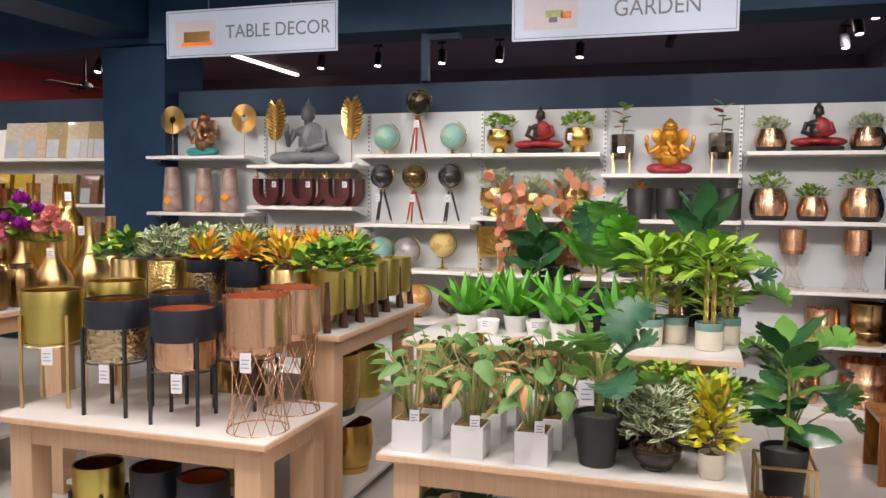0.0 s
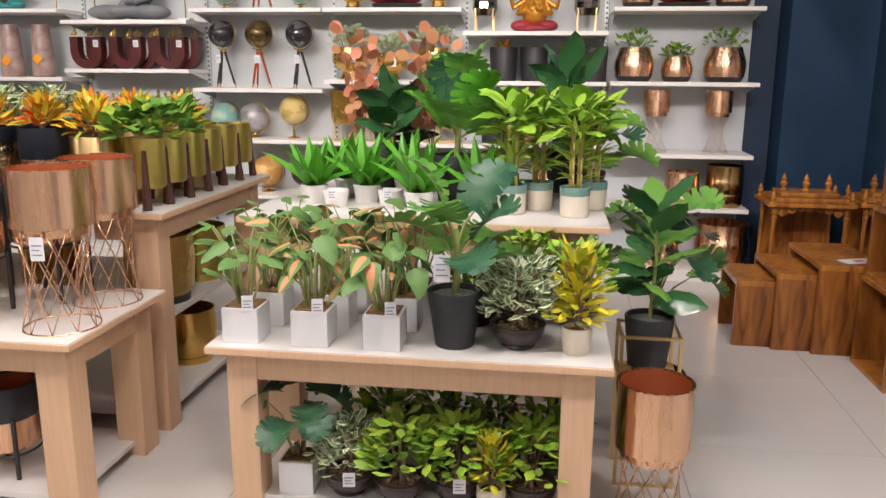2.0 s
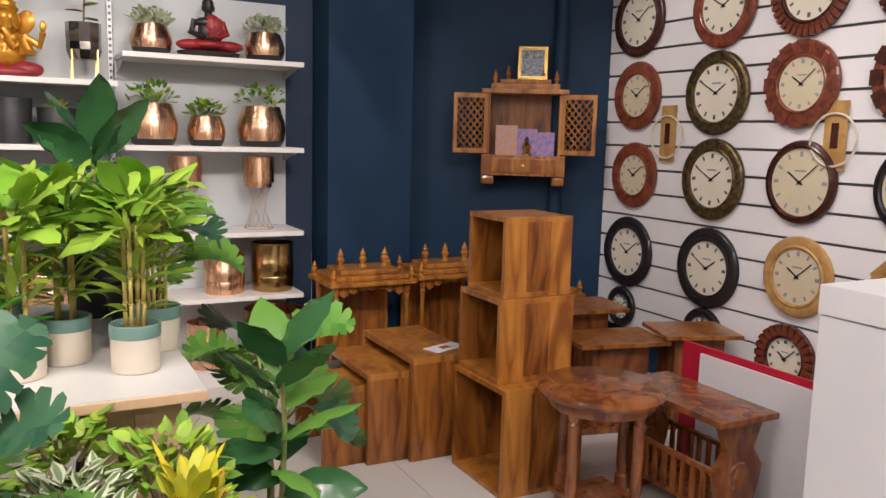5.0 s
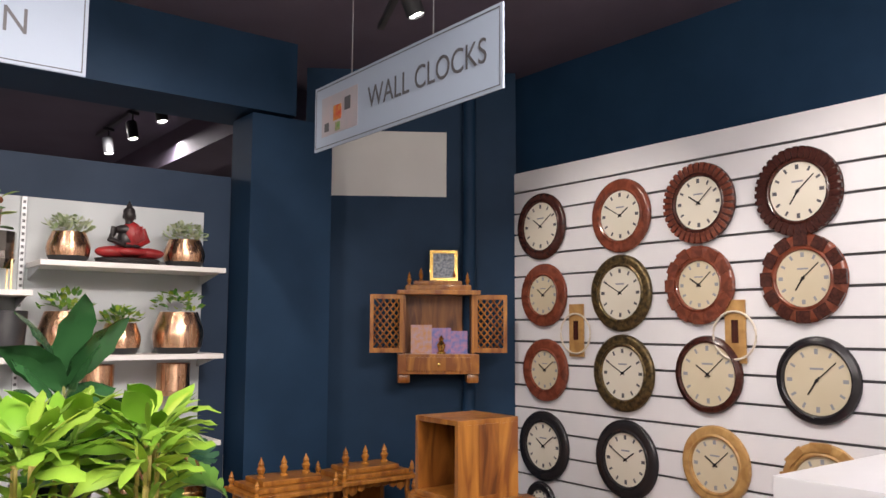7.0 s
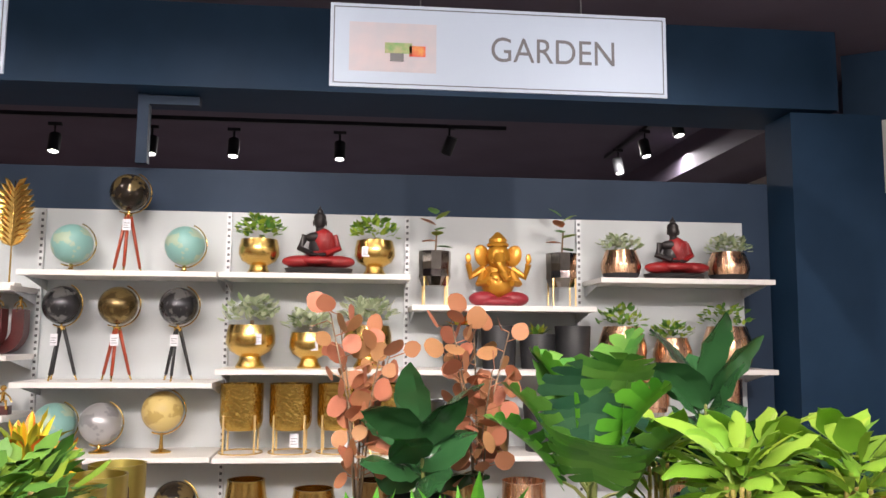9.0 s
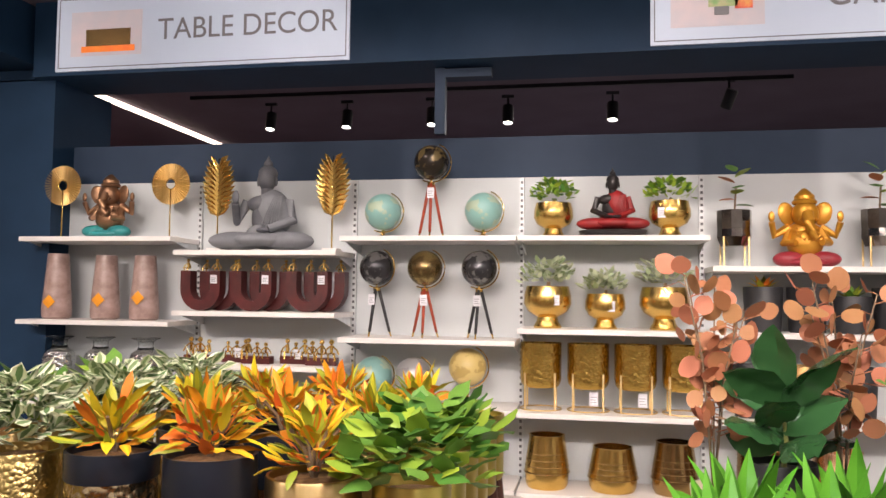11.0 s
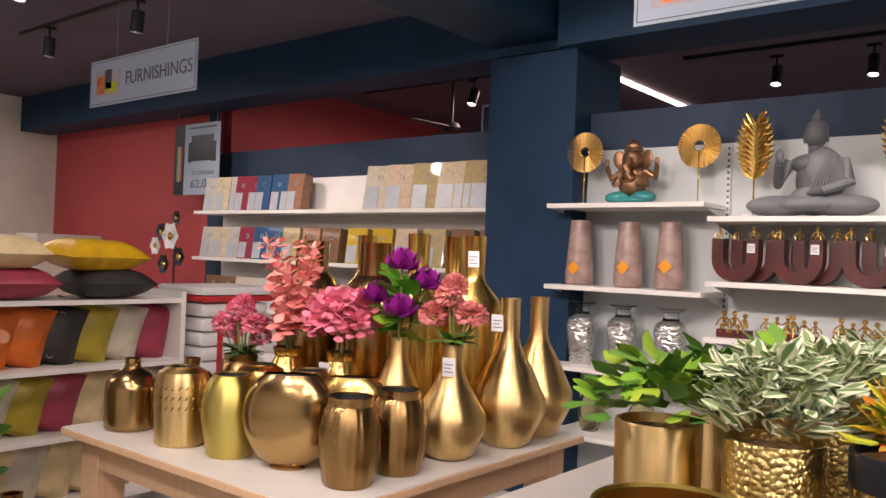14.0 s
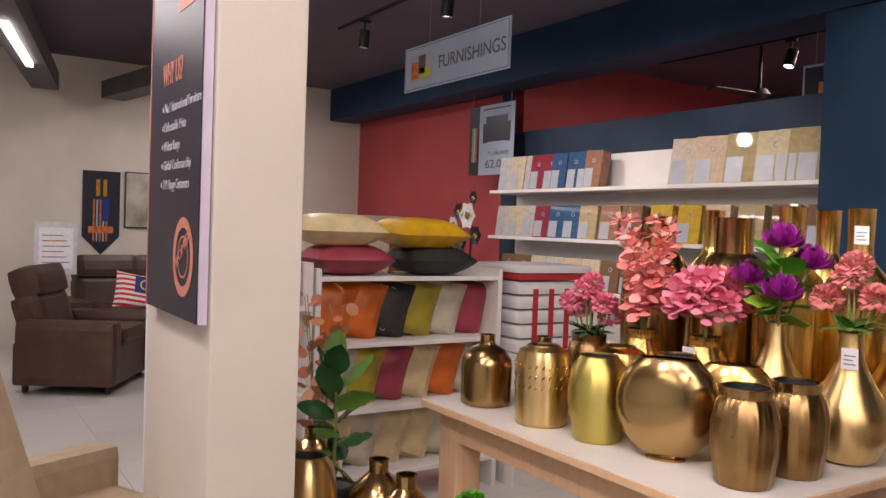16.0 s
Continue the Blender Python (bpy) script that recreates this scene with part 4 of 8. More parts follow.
# ---- planters ----
def wire_planter(at, r, z0, z1, ring, label, mat=COPPER, lining=COPPER_IN, wire=COPPER, n=14, tag=False, group=""):
    """A drum planter on an hourglass stand of crossed wires."""
    o = thing("wire_stand_planter", at, label, "planter", group)
    part("drum", turned([(0, z0), (r * 0.86, z0), (r * 0.88, z0 + 0.025), (r, z0 + 0.03), (r, z1 - 0.003), (r + 0.003, z1), (r - 0.004, z1), (r - 0.006, z0 + 0.03)], 36), mat, o)
    part("lining", turned([(r - 0.0065, z1 - 0.004), (r - 0.007, z0 + 0.05), (0, z0 + 0.048)], 30), lining, o, "orange lining")
    zt = z0 + 0.03
    bm = bmesh.new()
    hoop(bm, (0, 0, 0.003), ring, 0.003, 36)
    part("base_ring", bm, wire, o)
    bm = bmesh.new()
    hoop(bm, (0, 0, zt), r * 0.9 + 0.003, 0.003, 36)
    part("top_ring", bm, wire, o)
    for i in range(n):
        a = 2 * math.pi * i / n
        for s in (1, -1):
            b = a + s * 2 * math.pi / n * 2.0
            bm = bmesh.new()
            tube(bm, [(ring * math.cos(a), ring * math.sin(a), 0.003), (r * 0.9 * math.cos(b), r * 0.9 * math.sin(b), zt)], 0.002, 5)
            part("wire", bm, wire, o)
    if tag:
        tag_on(o, (0.02, -r * 0.95, z0 + 0.01), 5, 0.045, 0.075)
    return o


LT = 0.624
GRP = "metal planters on the low table"
wire_planter((-1.815, 2.565, LT), 0.13, 0.315, 0.53, 0.12, "copper drum planter on a crossed wire stand", tag=True, group=GRP, n=10)
wire_planter((-1.83, 2.87, LT), 0.13, 0.315, 0.53, 0.12, "copper drum planter on a crossed wire stand", tag=True, group=GRP, n=10)
wire_planter((0.13, 2.68, 0), 0.119, 0.25, 0.503, 0.125, "copper drum planter on a crossed wire stand on the floor", n=10)


def leg_planter(at, r, z0, z1, split, top, low, label, leg=BLACK, hammered_low=False, group=GRP, rz=0, tag=False):
    o = thing("leg_planter", at, label, "planter", group, rz)
    zm = z0 + (z1 - z0) * split
    part("drum", turned([(0, z0), (r - 0.02, z0), (r - 0.006, z0 + 0.012), (r - 0.002, z0 + 0.03), (r - 0.002, zm)], 36), low, o)
    part("band", turned([(r, zm - 0.001), (r + 0.001, zm + 0.002), (r + 0.001, z1 - 0.003), (r, z1), (r - 0.006, z1), (r - 0.008, zm)], 36), top, o)
    part("lining", turned([(r - 0.0085, z1 - 0.006), (r - 0.01, z0 + 0.05), (0, z0 + 0.048)], 30), COPPER_IN if low == COPPER else GOLD, o)
    for i in range(4):
        a = math.pi / 4 + i * math.pi / 2
        x, y = (r + 0.007) * math.cos(a), (r + 0.007) * math.sin(a)
        part("leg", boxes((x - 0.006, x + 0.006, y - 0.006, y + 0.006, 0, z0 + (z1 - z0) * 0.55)), leg, o)
    bm = bmesh.new()
    hoop(bm, (0, 0, z0 - 0.004), r, 0.004, 30)
    part("ring", bm, leg, o)
    if tag:
        tag_on(o, (0.03, -r - 0.01, z0 + 0.0), 0, 0.045, 0.075)
    return o


leg_planter((-2.175, 2.60, LT), 0.13, 0.215, 0.46, 0.48, BLACKNAVY, COPPER, "black and copper drum planter on four black legs", tag=True, rz=12)
leg_planter((-2.51, 2.62, LT), 0.13, 0.225, 0.48, 0.55, BLACKNAVY, HAMMER_S, "black planter with a hammered gold base on black legs", rz=5, tag=True)
leg_planter((-2.86, 2.64, LT), 0.13, 0.27, 0.50, 0.7, OLIVEGOLD, OLIVEGOLD, "satin gold cup planter on thin gold legs", leg=GOLD_B, rz=20, tag=True)
leg_planter((-2.06, 2.89, LT), 0.13, 0.215, 0.46, 0.48, BLACKNAVY, COPPER, "black and copper drum planter on four black legs")
leg_planter((-2.40, 2.90, LT), 0.13, 0.225, 0.48, 0.55, BLACKNAVY, HAMMER_S, "black planter with a hammered gold base on black legs")
leg_planter((-2.74, 2.90, LT), 0.13, 0.27, 0.52, 0.7, OLIVEGOLD, OLIVEGOLD, "satin gold cup planter on thin gold legs", leg=GOLD_B)
for k, (x, y) in enumerate(((-2.62, 2.62), (-2.36, 2.66), (-2.10, 2.62))):
    leg_planter((x, y, 0.06), 0.105, 0.09, 0.33, 0.5, (OLIVEGOLD, BLACKNAVY, BLACKNAVY)[k], (OLIVEGOLD, HAMMER_S, COPPER)[k], ("satin gold planter below the table", "black planter with a hammered gold base below the table", "black and copper planter below the table")[k], group="planters below the low table")
for k, (x, y, z, r, h, m) in enumerate(((-1.92, 3.45, 0.46, 0.15, 0.3, HAMMER), (-1.92, 3.85, 0.46, 0.13, 0.26, OLIVEGOLD), (-1.95, 3.35, 0.07, 0.12, 0.24, COPPER), (-1.95, 3.75, 0.07, 0.13, 0.26, GOLD), (-2.4, 3.4, 0.07, 0.12, 0.25, OLIVEGOLD), (-2.4, 3.4, 0.46, 0.13, 0.28, BRONZE))):
    o = thing("metal_planter", (x, y, z), ("hammered gold planter on the lower shelf", "satin gold planter on the lower shelf", "copper planter with a black foot on the lower shelf", "brass planter on the lower shelf", "satin gold planter on the lower shelf", "bronze planter on the lower shelf")[k], "planter", "planters on the lower shelves")
    part("bowl", turned([(0, 0.03), (r * 0.8, 0.03), (r * 0.93, 0.06), (r, h * 0.6), (r * 0.97, h), (r * 0.93, h), (r * 0.9, 0.08), (0, 0.06)], 32), m, o)
    part("foot", turned([(0, 0), (r * 0.82, 0), (r * 0.82, 0.03), (0, 0.03)], 28), BLACK if m in (COPPER, HAMMER) else m, o)

# tall pots with plants along the front of the tall table
MT = 0.92
def p_gold(h=0.30, r=0.085, m=GOLD_B):
    def f(o):
        part("pot", turned(cyl_pot(r * 0.96, r, h), 32), m, o, "tall brass pot")
        return h, r
    return f


def p_split(low, h=0.31, r=0.094, cut=0.62):
    def f(o):
        part("pot", turned([(0, 0.05), (r * 0.9, 0.05), (r * 0.97, 0.06), (r * 0.97, h * cut)], 32), low, o)
        part("band", turned([(r * 0.98, h * cut - 0.003), (r, h * cut), (r, h), (r * 0.93, h), (r * 0.92, h * 0.75)], 32), BLACKNAVY, o, "black band")
        for i in range(3):
            a = i * 2.094 + 0.5
            part("leg", boxes((1.03 * r * math.cos(a) - 0.006, 1.03 * r * math.cos(a) + 0.006, 1.03 * r * math.sin(a) - 0.006, 1.03 * r * math.sin(a) + 0.006, 0, h * 0.5)), BLACK, o)
        part("ring", turned([(r * 0.9, 0.044), (r * 1.02, 0.044), (r * 1.02, 0.05), (r * 0.9, 0.05)], 24), BLACK, o)
        return h, r
    return f


FR = "tall pots with plants on the tall table"


def leafy(at, pot, mats, label, seed, n=150, r=0.13, h=0.17, L=0.065, W=0.036, rim=None):
    rng = random.Random(seed)
    o = thing("potted_plant", at, label, "plant", FR)
    ph, pr = pot(o)
    part("soil", disc_top(pr - 0.008, ph - 0.02), SOIL, o)
    bush(o, ph - 0.02, r, h, n, L, W, mats, rng, "oval", (0, 60), 40, rim=rim)
    return o


for row, (y, dx) in enumerate(((3.175, 0.04), (3.47, 0.08), (3.76, 0.12))):
    leafy((-2.93 + dx, y, MT), p_gold(), [L_GREEN, L_YG, L_BRIGHT, L_GREEN], "green leafy plant in a tall brass pot", 110 + row, 120, h=0.15, L=0.07, W=0.045)
    leafy((-2.71 + dx, y, MT), p_gold(0.30, 0.088, DIMPLE), [L_VGREEN], "cream-edged leafy plant in a tall brass pot", 115 + row, 230, h=0.19, L=0.056, W=0.03, rim=L_VRIM)
    croton((-2.49 + dx, y, MT), p_split(HAMMER_S, cut=0.82), [L_FIRE, L_FIRE2, L_YELLOW], "orange croton in a black and hammered silver pot", 120 + row, 66, 0.095, 0.095, 0.074, 0.026, FR)
    croton((-2.27 + dx, y, MT), p_split(COPPER), [L_FIRE, L_FIRE2, L_FIRE], "orange croton in a black and copper pot", 125 + row, 66, 0.095, 0.095, 0.074, 0.026, FR)
    croton((-2.05 + dx, y, MT), p_gold(0.28, 0.096), [L_FIRE, L_FIRE2, L_YELLOW], "orange and green croton in a brass pot", 130 + row, 78, 0.12, 0.105, 0.078, 0.028, FR)


def wood_leg_planter(at, seed, planted):
    rng = random.Random(seed)
    o = thing("wood_leg_planter", at, "satin gold pot on tapered dark wooden legs" + (" holding a green plant" if planted else ""), "planter", "planters on wooden legs", rng.uniform(-8, 8))
    r = 0.078
    part("pot", turned([(0, 0.08), (r * 0.9, 0.08), (r * 0.98, 0.09), (r, 0.27), (r * 1.01, 0.275), (r * 0.94, 0.275), (r * 0.92, 0.12), (0, 0.11)], 30), OLIVEGOLD, o)
    for i in range(3):
        a = i * 2.094 - 1.2
        bm = bmesh.new()
        x, y = (r + 0.008) * math.cos(a), (r + 0.008) * math.sin(a)
        tube(bm, [(x * 1.12, y * 1.12, 0), (x, y, 0.11), (x, y, 0.23)], 0.019, 9, 0, 0.010)
        part("leg", bm, DARKLEG, o, "tapered dark wooden leg")
    if planted:
        part("soil", disc_top(r * 0.93, 0.25), SOIL, o)
        bush(o, 0.25, 0.14, 0.17, 120, 0.07, 0.046, [L_GREEN, L_YG, L_GREEN], rng, "oval", (0, 60), 40)
    return o


for k in range(6):
    wood_leg_planter((-1.815, 3.19 + 0.185 * k, MT), 140 + k, k < 2)
wood_leg_planter((-1.99, 4.10, MT), 152, False)

# ---- things on the shelf wall ----
SY = 6.10
ONS = "ornaments on the wall shelves"
def G(n):
    return n + " on the wall shelves"


# sunburst discs on stems
def sun_disc(at, rz=0):
    o = thing("sunburst_ornament", at, "gold pleated sunburst disc on a thin stand", "ornament", G("sunburst discs"), rz)
    part("base", boxes((-0.05, 0.05, -0.03, 0.03, 0, 0.012), bevel=0.002), SHELF, o, "white base block")
    bm = bmesh.new()
    tube(bm, [(0, 0, 0.01), (0, 0, 0.30)], 0.004, 8)
    part("stem", bm, GOLD, o)
    bm = bmesh.new()
    n = 88
    ring = [[], []]
    for i in range(n):
        a = 2 * math.pi * i / n
        dy = 0.004 if i % 2 else -0.004
        for k, r in ((0, 0.032), (1, 0.125)):
            ring[k].append(bm.verts.new((r * math.cos(a), dy * (1 if k else 0.3), 0.33 + r * math.sin(a))))
    for i in range(n):
        bm.faces.new((ring[0][i], ring[0][(i + 1) % n], ring[1][(i + 1) % n], ring[1][i]))
    part("disc", bm, GOLD_B, o)
    bm = bmesh.new()
    hoop(bm, (0, 0, 0.33), 0.031, 0.003, 24, 0, "y")
    part("eye_ring", bm, GOLD, o)
    return o


sun_disc((-4.72, SY, 1.88))
sun_disc((-3.99, SY, 1.88))


def gold_leaf(at):
    o = thing("golden_leaf_ornament", at, "gold metal feather leaf on a stand", "ornament", G("golden leaves"))
    part("base", boxes((-0.045, 0.045, -0.045, 0.045, 0, 0.02), bevel=0.002), SHELF, o, "white base block")
    bm = bmesh.new()
    tube(bm, [(0, 0, 0.02), (0, 0, 0.56)], 0.005, 8, 0, 0.003)
    part("stem", bm, GOLD, o)
    for s in (1, -1):
        for k in range(11):
            t = k / 11
            w = 0.108 * math.sin(math.pi * (0.2 + 0.74 * t)) ** 0.7
            z, dz = 0.21 + 0.30 * t, 0.05 + 0.03 * t
            bm = bmesh.new()
            a, b, c, d = (bm.verts.new(v) for v in ((0, 0.0, z), (s * w * 0.6, -0.006, z + dz * 0.35), (s * w, 0.004, z + dz * 1.25), (s * w * 0.45, -0.016, z + dz * 1.05)))
            e = bm.verts.new((0, -0.004, z + 0.034))
            bm.faces.new((a, b, c, d))
            bm.faces.new((a, d, e))
            part("blade", bm, GOLD, o)
    return o


gold_leaf((-3.68, SY, 1.80))
gold_leaf((-2.965, SY, 1.80))


def seated_figure(at, k, mats, label, name="seated_statue", rz=0, raised=False, plinth=True):
    """A seated cross-legged statue, k times 1 m of height; materials: body, robe, plinth."""
    o = thing(name, at, label, "statue", "", rz)
    bm = bmesh.new()
    b, r, p = 0, 1, 2
    z0 = 0.0
    if plinth:
        lathe(bm, [(0, 0), (0.46, 0), (0.47, 0.03), (0.44, 0.05), (0.46, 0.09), (0.43, 0.10), (0, 0.10)], 28, (0, 0, 0), p, sy=0.62)
        z0 = 0.09
    blob(bm, (-0.24, -0.08, z0 + 0.09), (0.25, 0.16, 0.085), r, 18, (0, 0, 12))
    blob(bm, (0.24, -0.08, z0 + 0.09), (0.25, 0.16, 0.085), r, 18, (0, 0, -12))
    blob(bm, (0, -0.17, z0 + 0.10), (0.26, 0.1, 0.06), r, 16)
    blob(bm, (0, 0.02, z0 + 0.14), (0.2, 0.16, 0.12), r, 16)
    blob(bm, (0, 0.03, z0 + 0.30), (0.15, 0.105, 0.19), b, 18)
    blob(bm, (0, 0.02, z0 + 0.43), (0.2, 0.1, 0.085), b, 18)
    # the robe over one shoulder
    blob(bm, (0.07, 0.02, z0 + 0.36), (0.155, 0.125, 0.21), r, 18, (0, -22, 0))
    tube(bm, [(0, 0.01, z0 + 0.48), (0, 0.0, z0 + 0.58)], 0.055, 12, b)
    blob(bm, (0, 0.0, z0 + 0.65), (0.082, 0.092, 0.108), b, 20)
    blob(bm, (0, 0.015, z0 + 0.70), (0.086, 0.09, 0.075), b, 18)
    blob(bm, (0, 0.015, z0 + 0.785), (0.042, 0.042, 0.042), b, 14)
    lathe(bm, [(0.02, 0), (0.012, 0.03), (0, 0.055)], 10, (0, 0.015, z0 + 0.815), b)
    for s in (-1, 1):
        blob(bm, (s * 0.085, 0.0, z0 + 0.63), (0.012, 0.02, 0.045), b, 8)
        if raised and s < 0:
            tube(bm, [(s * 0.19, 0.02, z0 + 0.45), (s * 0.27, -0.03, z0 + 0.27), (s * 0.23, -0.15, z0 + 0.42)], 0.05, 10, b, 0.034)
            blob(bm, (s * 0.225, -0.16, z0 + 0.475), (0.034, 0.018, 0.06), b, 10)
        else:
            tube(bm, [(s * 0.19, 0.02, z0 + 0.45), (s * 0.26, -0.02, z0 + 0.28), (s * 0.09, -0.17, z0 + 0.19)], 0.055, 10, r if s > 0 else b, 0.036)
            blob(bm, (s * 0.05, -0.2, z0 + 0.18), (0.06, 0.035, 0.025), b, 10)
    for i in range(7):
        tube(bm, [(-0.02 + 0.03 * i, -0.10 - 0.004 * i, z0 + 0.18), (0.05 + 0.02 * i, -0.115, z0 + 0.34), (0.10 + 0.012 * i, -0.075, z0 + 0.49)], 0.006, 5, r)
    for v in bm.verts:
        v.co *= k
    me = mesh_of(name, bm, mats)
    bpy.data.objects.remove(o)
    ob = new(name, me)
    ob.matrix_basis = pose(*at, 0, 0, rz)
    return tagged(ob, label, "statue", G("statues"))


STONE = shader("grey_stone_resin", (0.20, 0.21, 0.23), 0.7, 0, (0.15, 0.16, 0.18), 10, 0.5, 80)
STONE_D = shader("dark_grey_stone_resin", (0.13, 0.135, 0.15), 0.55, 0, (0.08, 0.085, 0.1), 10, 0.3, 80)
REDROBE = shader("crimson_lacquer", (0.33, 0.018, 0.02), 0.4, 0, (0.22, 0.012, 0.014), 6, 0.1, 60)
DARKB = shader("black_bronze_lacquer", (0.022, 0.020, 0.022), 0.3, 0.2, (0.035, 0.03, 0.03), 8)
seated_figure((-3.37, SY, 1.80), 0.66, [STONE_D, STONE, STONE], "large grey stone seated meditating statue with a raised palm", raised=True, plinth=False)
seated_figure((-1.37, SY, 1.88), 0.40, [DARKB, REDROBE, DARKB], "seated statue in a crimson robe on a dark base")
seated_figure((0.62, SY, 1.88), 0.385, [DARKB, REDROBE, DARKB], "seated statue in a crimson robe on a dark base")


def elephant_idol(at, k, mats, label, rz=0):
    """A seated elephant-headed idol with four arms, k metres high."""
    bm = bmesh.new()
    blob(bm, (-0.2, -0.06, 0.1), (0.2, 0.15, 0.1), 1, 16, (0, 0, 15))
    blob(bm, (0.2, -0.06, 0.1), (0.2, 0.15, 0.1), 1, 16, (0, 0, -15))
    blob(bm, (0.0, -0.15, 0.06), (0.26, 0.1, 0.06), 1, 14)
    blob(bm, (0, 0, 0.3), (0.22, 0.18, 0.2), 0, 18)
    blob(bm, (0, 0.02, 0.45), (0.2, 0.13, 0.13), 0, 16)
    blob(bm, (0, -0.03, 0.66), (0.16, 0.15, 0.17), 0, 18)
    for s in (-1, 1):
        blob(bm, (s * 0.21, 0.0, 0.67), (0.11, 0.03, 0.15), 0, 14, (0, s * 18, s * -15))
        tube(bm, [(s * 0.18, 0.02, 0.5), (s * 0.36, 0.0, 0.40), (s * 0.40, -0.06, 0.56)], 0.06, 9, 0, 0.04)
        blob(bm, (s * 0.40, -0.06, 0.63), (0.04, 0.02, 0.07), 0, 8)
        tube(bm, [(s * 0.17, 0.0, 0.45), (s * 0.26, -0.08, 0.30), (s * 0.15, -0.20, 0.30)], 0.06, 9, 0, 0.04)
        tube(bm, [(s * 0.08, -0.14, 0.60), (s * 0.12, -0.22, 0.56)], 0.02, 7, 0, 0.006)
    tube(bm, [(0, -0.14, 0.66), (0, -0.22, 0.55), (0.02, -0.23, 0.43), (0.08, -0.22, 0.35), (0.13, -0.22, 0.39)], 0.075, 12, 0, 0.03)
    lathe(bm, [(0.14, 0), (0.15, 0.03), (0.12, 0.06), (0.12, 0.10), (0.07, 0.15), (0.03, 0.19), (0, 0.2)], 18, (0, 0.0, 0.79), 0)
    for i in range(9):
        a = math.pi * i / 8
        blob(bm, (0.13 * math.cos(a), -0.13 - 0.06 * math.sin(a), 0.47 - 0.14 * math.sin(a)), 0.018, 0, 6)
    for v in bm.verts:
        v.co *= k
    ob = new("elephant_idol", mesh_of("elephant_idol", bm, mats))
    ob.matrix_basis = pose(*at, 0, 0, rz)
    return tagged(ob, label, "statue", G("statues"))


TURQ = shader("turquoise_lacquer", (0.03, 0.30, 0.30), 0.4, 0, (0.02, 0.22, 0.23), 8)
COPPERBR = shader("aged_copper_bronze", (0.36, 0.20, 0.11), 0.4, 0.8, (0.22, 0.12, 0.07), 12, 0.3, 60)
GOLDPAINT = shader("orange_gold_paint", (0.62, 0.30, 0.035), 0.3, 0.5, (0.5, 0.22, 0.02), 8, 0.15, 50)
ROSEPAINT = shader("rose_red_lacquer", (0.32, 0.03, 0.045), 0.4, 0, (0.25, 0.02, 0.03), 8)
elephant_idol((-4.39, SY, 1.88), 0.40, [COPPERBR, TURQ], "bronze elephant-headed idol seated in turquoise cloth")
elephant_idol((-0.39, SY, 1.722), 0.42, [GOLDPAINT, ROSEPAINT], "orange-gold elephant-headed idol seated in red cloth")


def globe(at, r, ball, label, stand="tripod", legs=None, zc=None):
    o = thing("globe", at, label, "globe", G("globes"), random.Random(int(at[0] * 100)).uniform(-15, 15))
    if stand == "tripod":
        zc = zc or 0.39
        zh = zc - r - 0.02
        for i in range(3):
            a = i * 2.094 + 0.5
            bm = bmesh.new()
            tube(bm, [(0.012 * math.cos(a), 0.012 * math.sin(a), zh), (0.075 * math.cos(a), 0.075 * math.sin(a), 0.03)], 0.010, 8, 0, 0.008)
            part("leg", bm, legs, o)
            bm = bmesh.new()
            tube(bm, [(0.074 * math.cos(a), 0.074 * math.sin(a), 0.035), (0.085 * math.cos(a), 0.085 * math.sin(a), 0)], 0.005, 6)
            part("foot", bm, GOLD, o)
        bm = bmesh.new()
        lathe(bm, [(0, zh - 0.01), (0.02, zh - 0.01), (0.02, zh + 0.008), (0.006, zh + 0.012), (0.006, zc - r)], 12)
        part("hub", bm, GOLD, o)
        tag_on(o, (0.0, -0.06, zh - 0.03), 0, 0.04, 0.06)
    else:
        zc = zc or r + 0.045
        part("foot", turned([(0, 0), (0.05, 0), (0.052, 0.006), (0.03, 0.012), (0.012, 0.02), (0.010, 0.04), (0.006, max(0.045, zc - r - 0.006)), (0, max(0.046, zc - r - 0.005))], 18), GOLD, o)
    bm = bmesh.new()
    hoop(bm, (0, 0, zc), r + 0.012, 0.004, 26, 0, "y", radians(-115), radians(68))
    part("meridian", bm, GOLD, o)
    bm = bmesh.new()
    blob(bm, (0, 0, zc), r, 0, 28)
    part("ball", bm, ball, o)
    return o


def mapball(name, sea, land, rough, metal=0.0):
    m = shader(name, sea, rough, metal, land, 5.0, 0.05, 30)
    n = next(n for n in m.node_tree.nodes if n.type == "TEX_NOISE")
    mr = next(n for n in m.node_tree.nodes if n.type == "MAP_RANGE")
    n.inputs["Scale"].default_value = 11
    mr.inputs[1].default_value, mr.inputs[2].default_value = 0.52, 0.56
    return m


G_TEAL = mapball("teal_map_ball", (0.22, 0.42, 0.39), (0.36, 0.45, 0.33), 0.3)
G_DARK = mapball("dark_map_ball", (0.05, 0.05, 0.055), (0.22, 0.22, 0.22), 0.25, 0.6)
G_BRN = mapball("brown_map_ball", (0.16, 0.11, 0.045), (0.32, 0.24, 0.1), 0.25, 0.8)
G_BLK = mapball("black_gold_map_ball", (0.035, 0.028, 0.022), (0.2, 0.15, 0.07), 0.2, 0.5)
G_YEL = mapball("cream_map_ball", (0.66, 0.52, 0.2), (0.5, 0.36, 0.12), 0.3)
G_GREY = mapball("silver_map_ball", (0.42, 0.42, 0.43), (0.3, 0.3, 0.31), 0.3, 0.3)
G_ORG = mapball("orange_map_ball", (0.5, 0.26, 0.07), (0.62, 0.4, 0.15), 0.3)
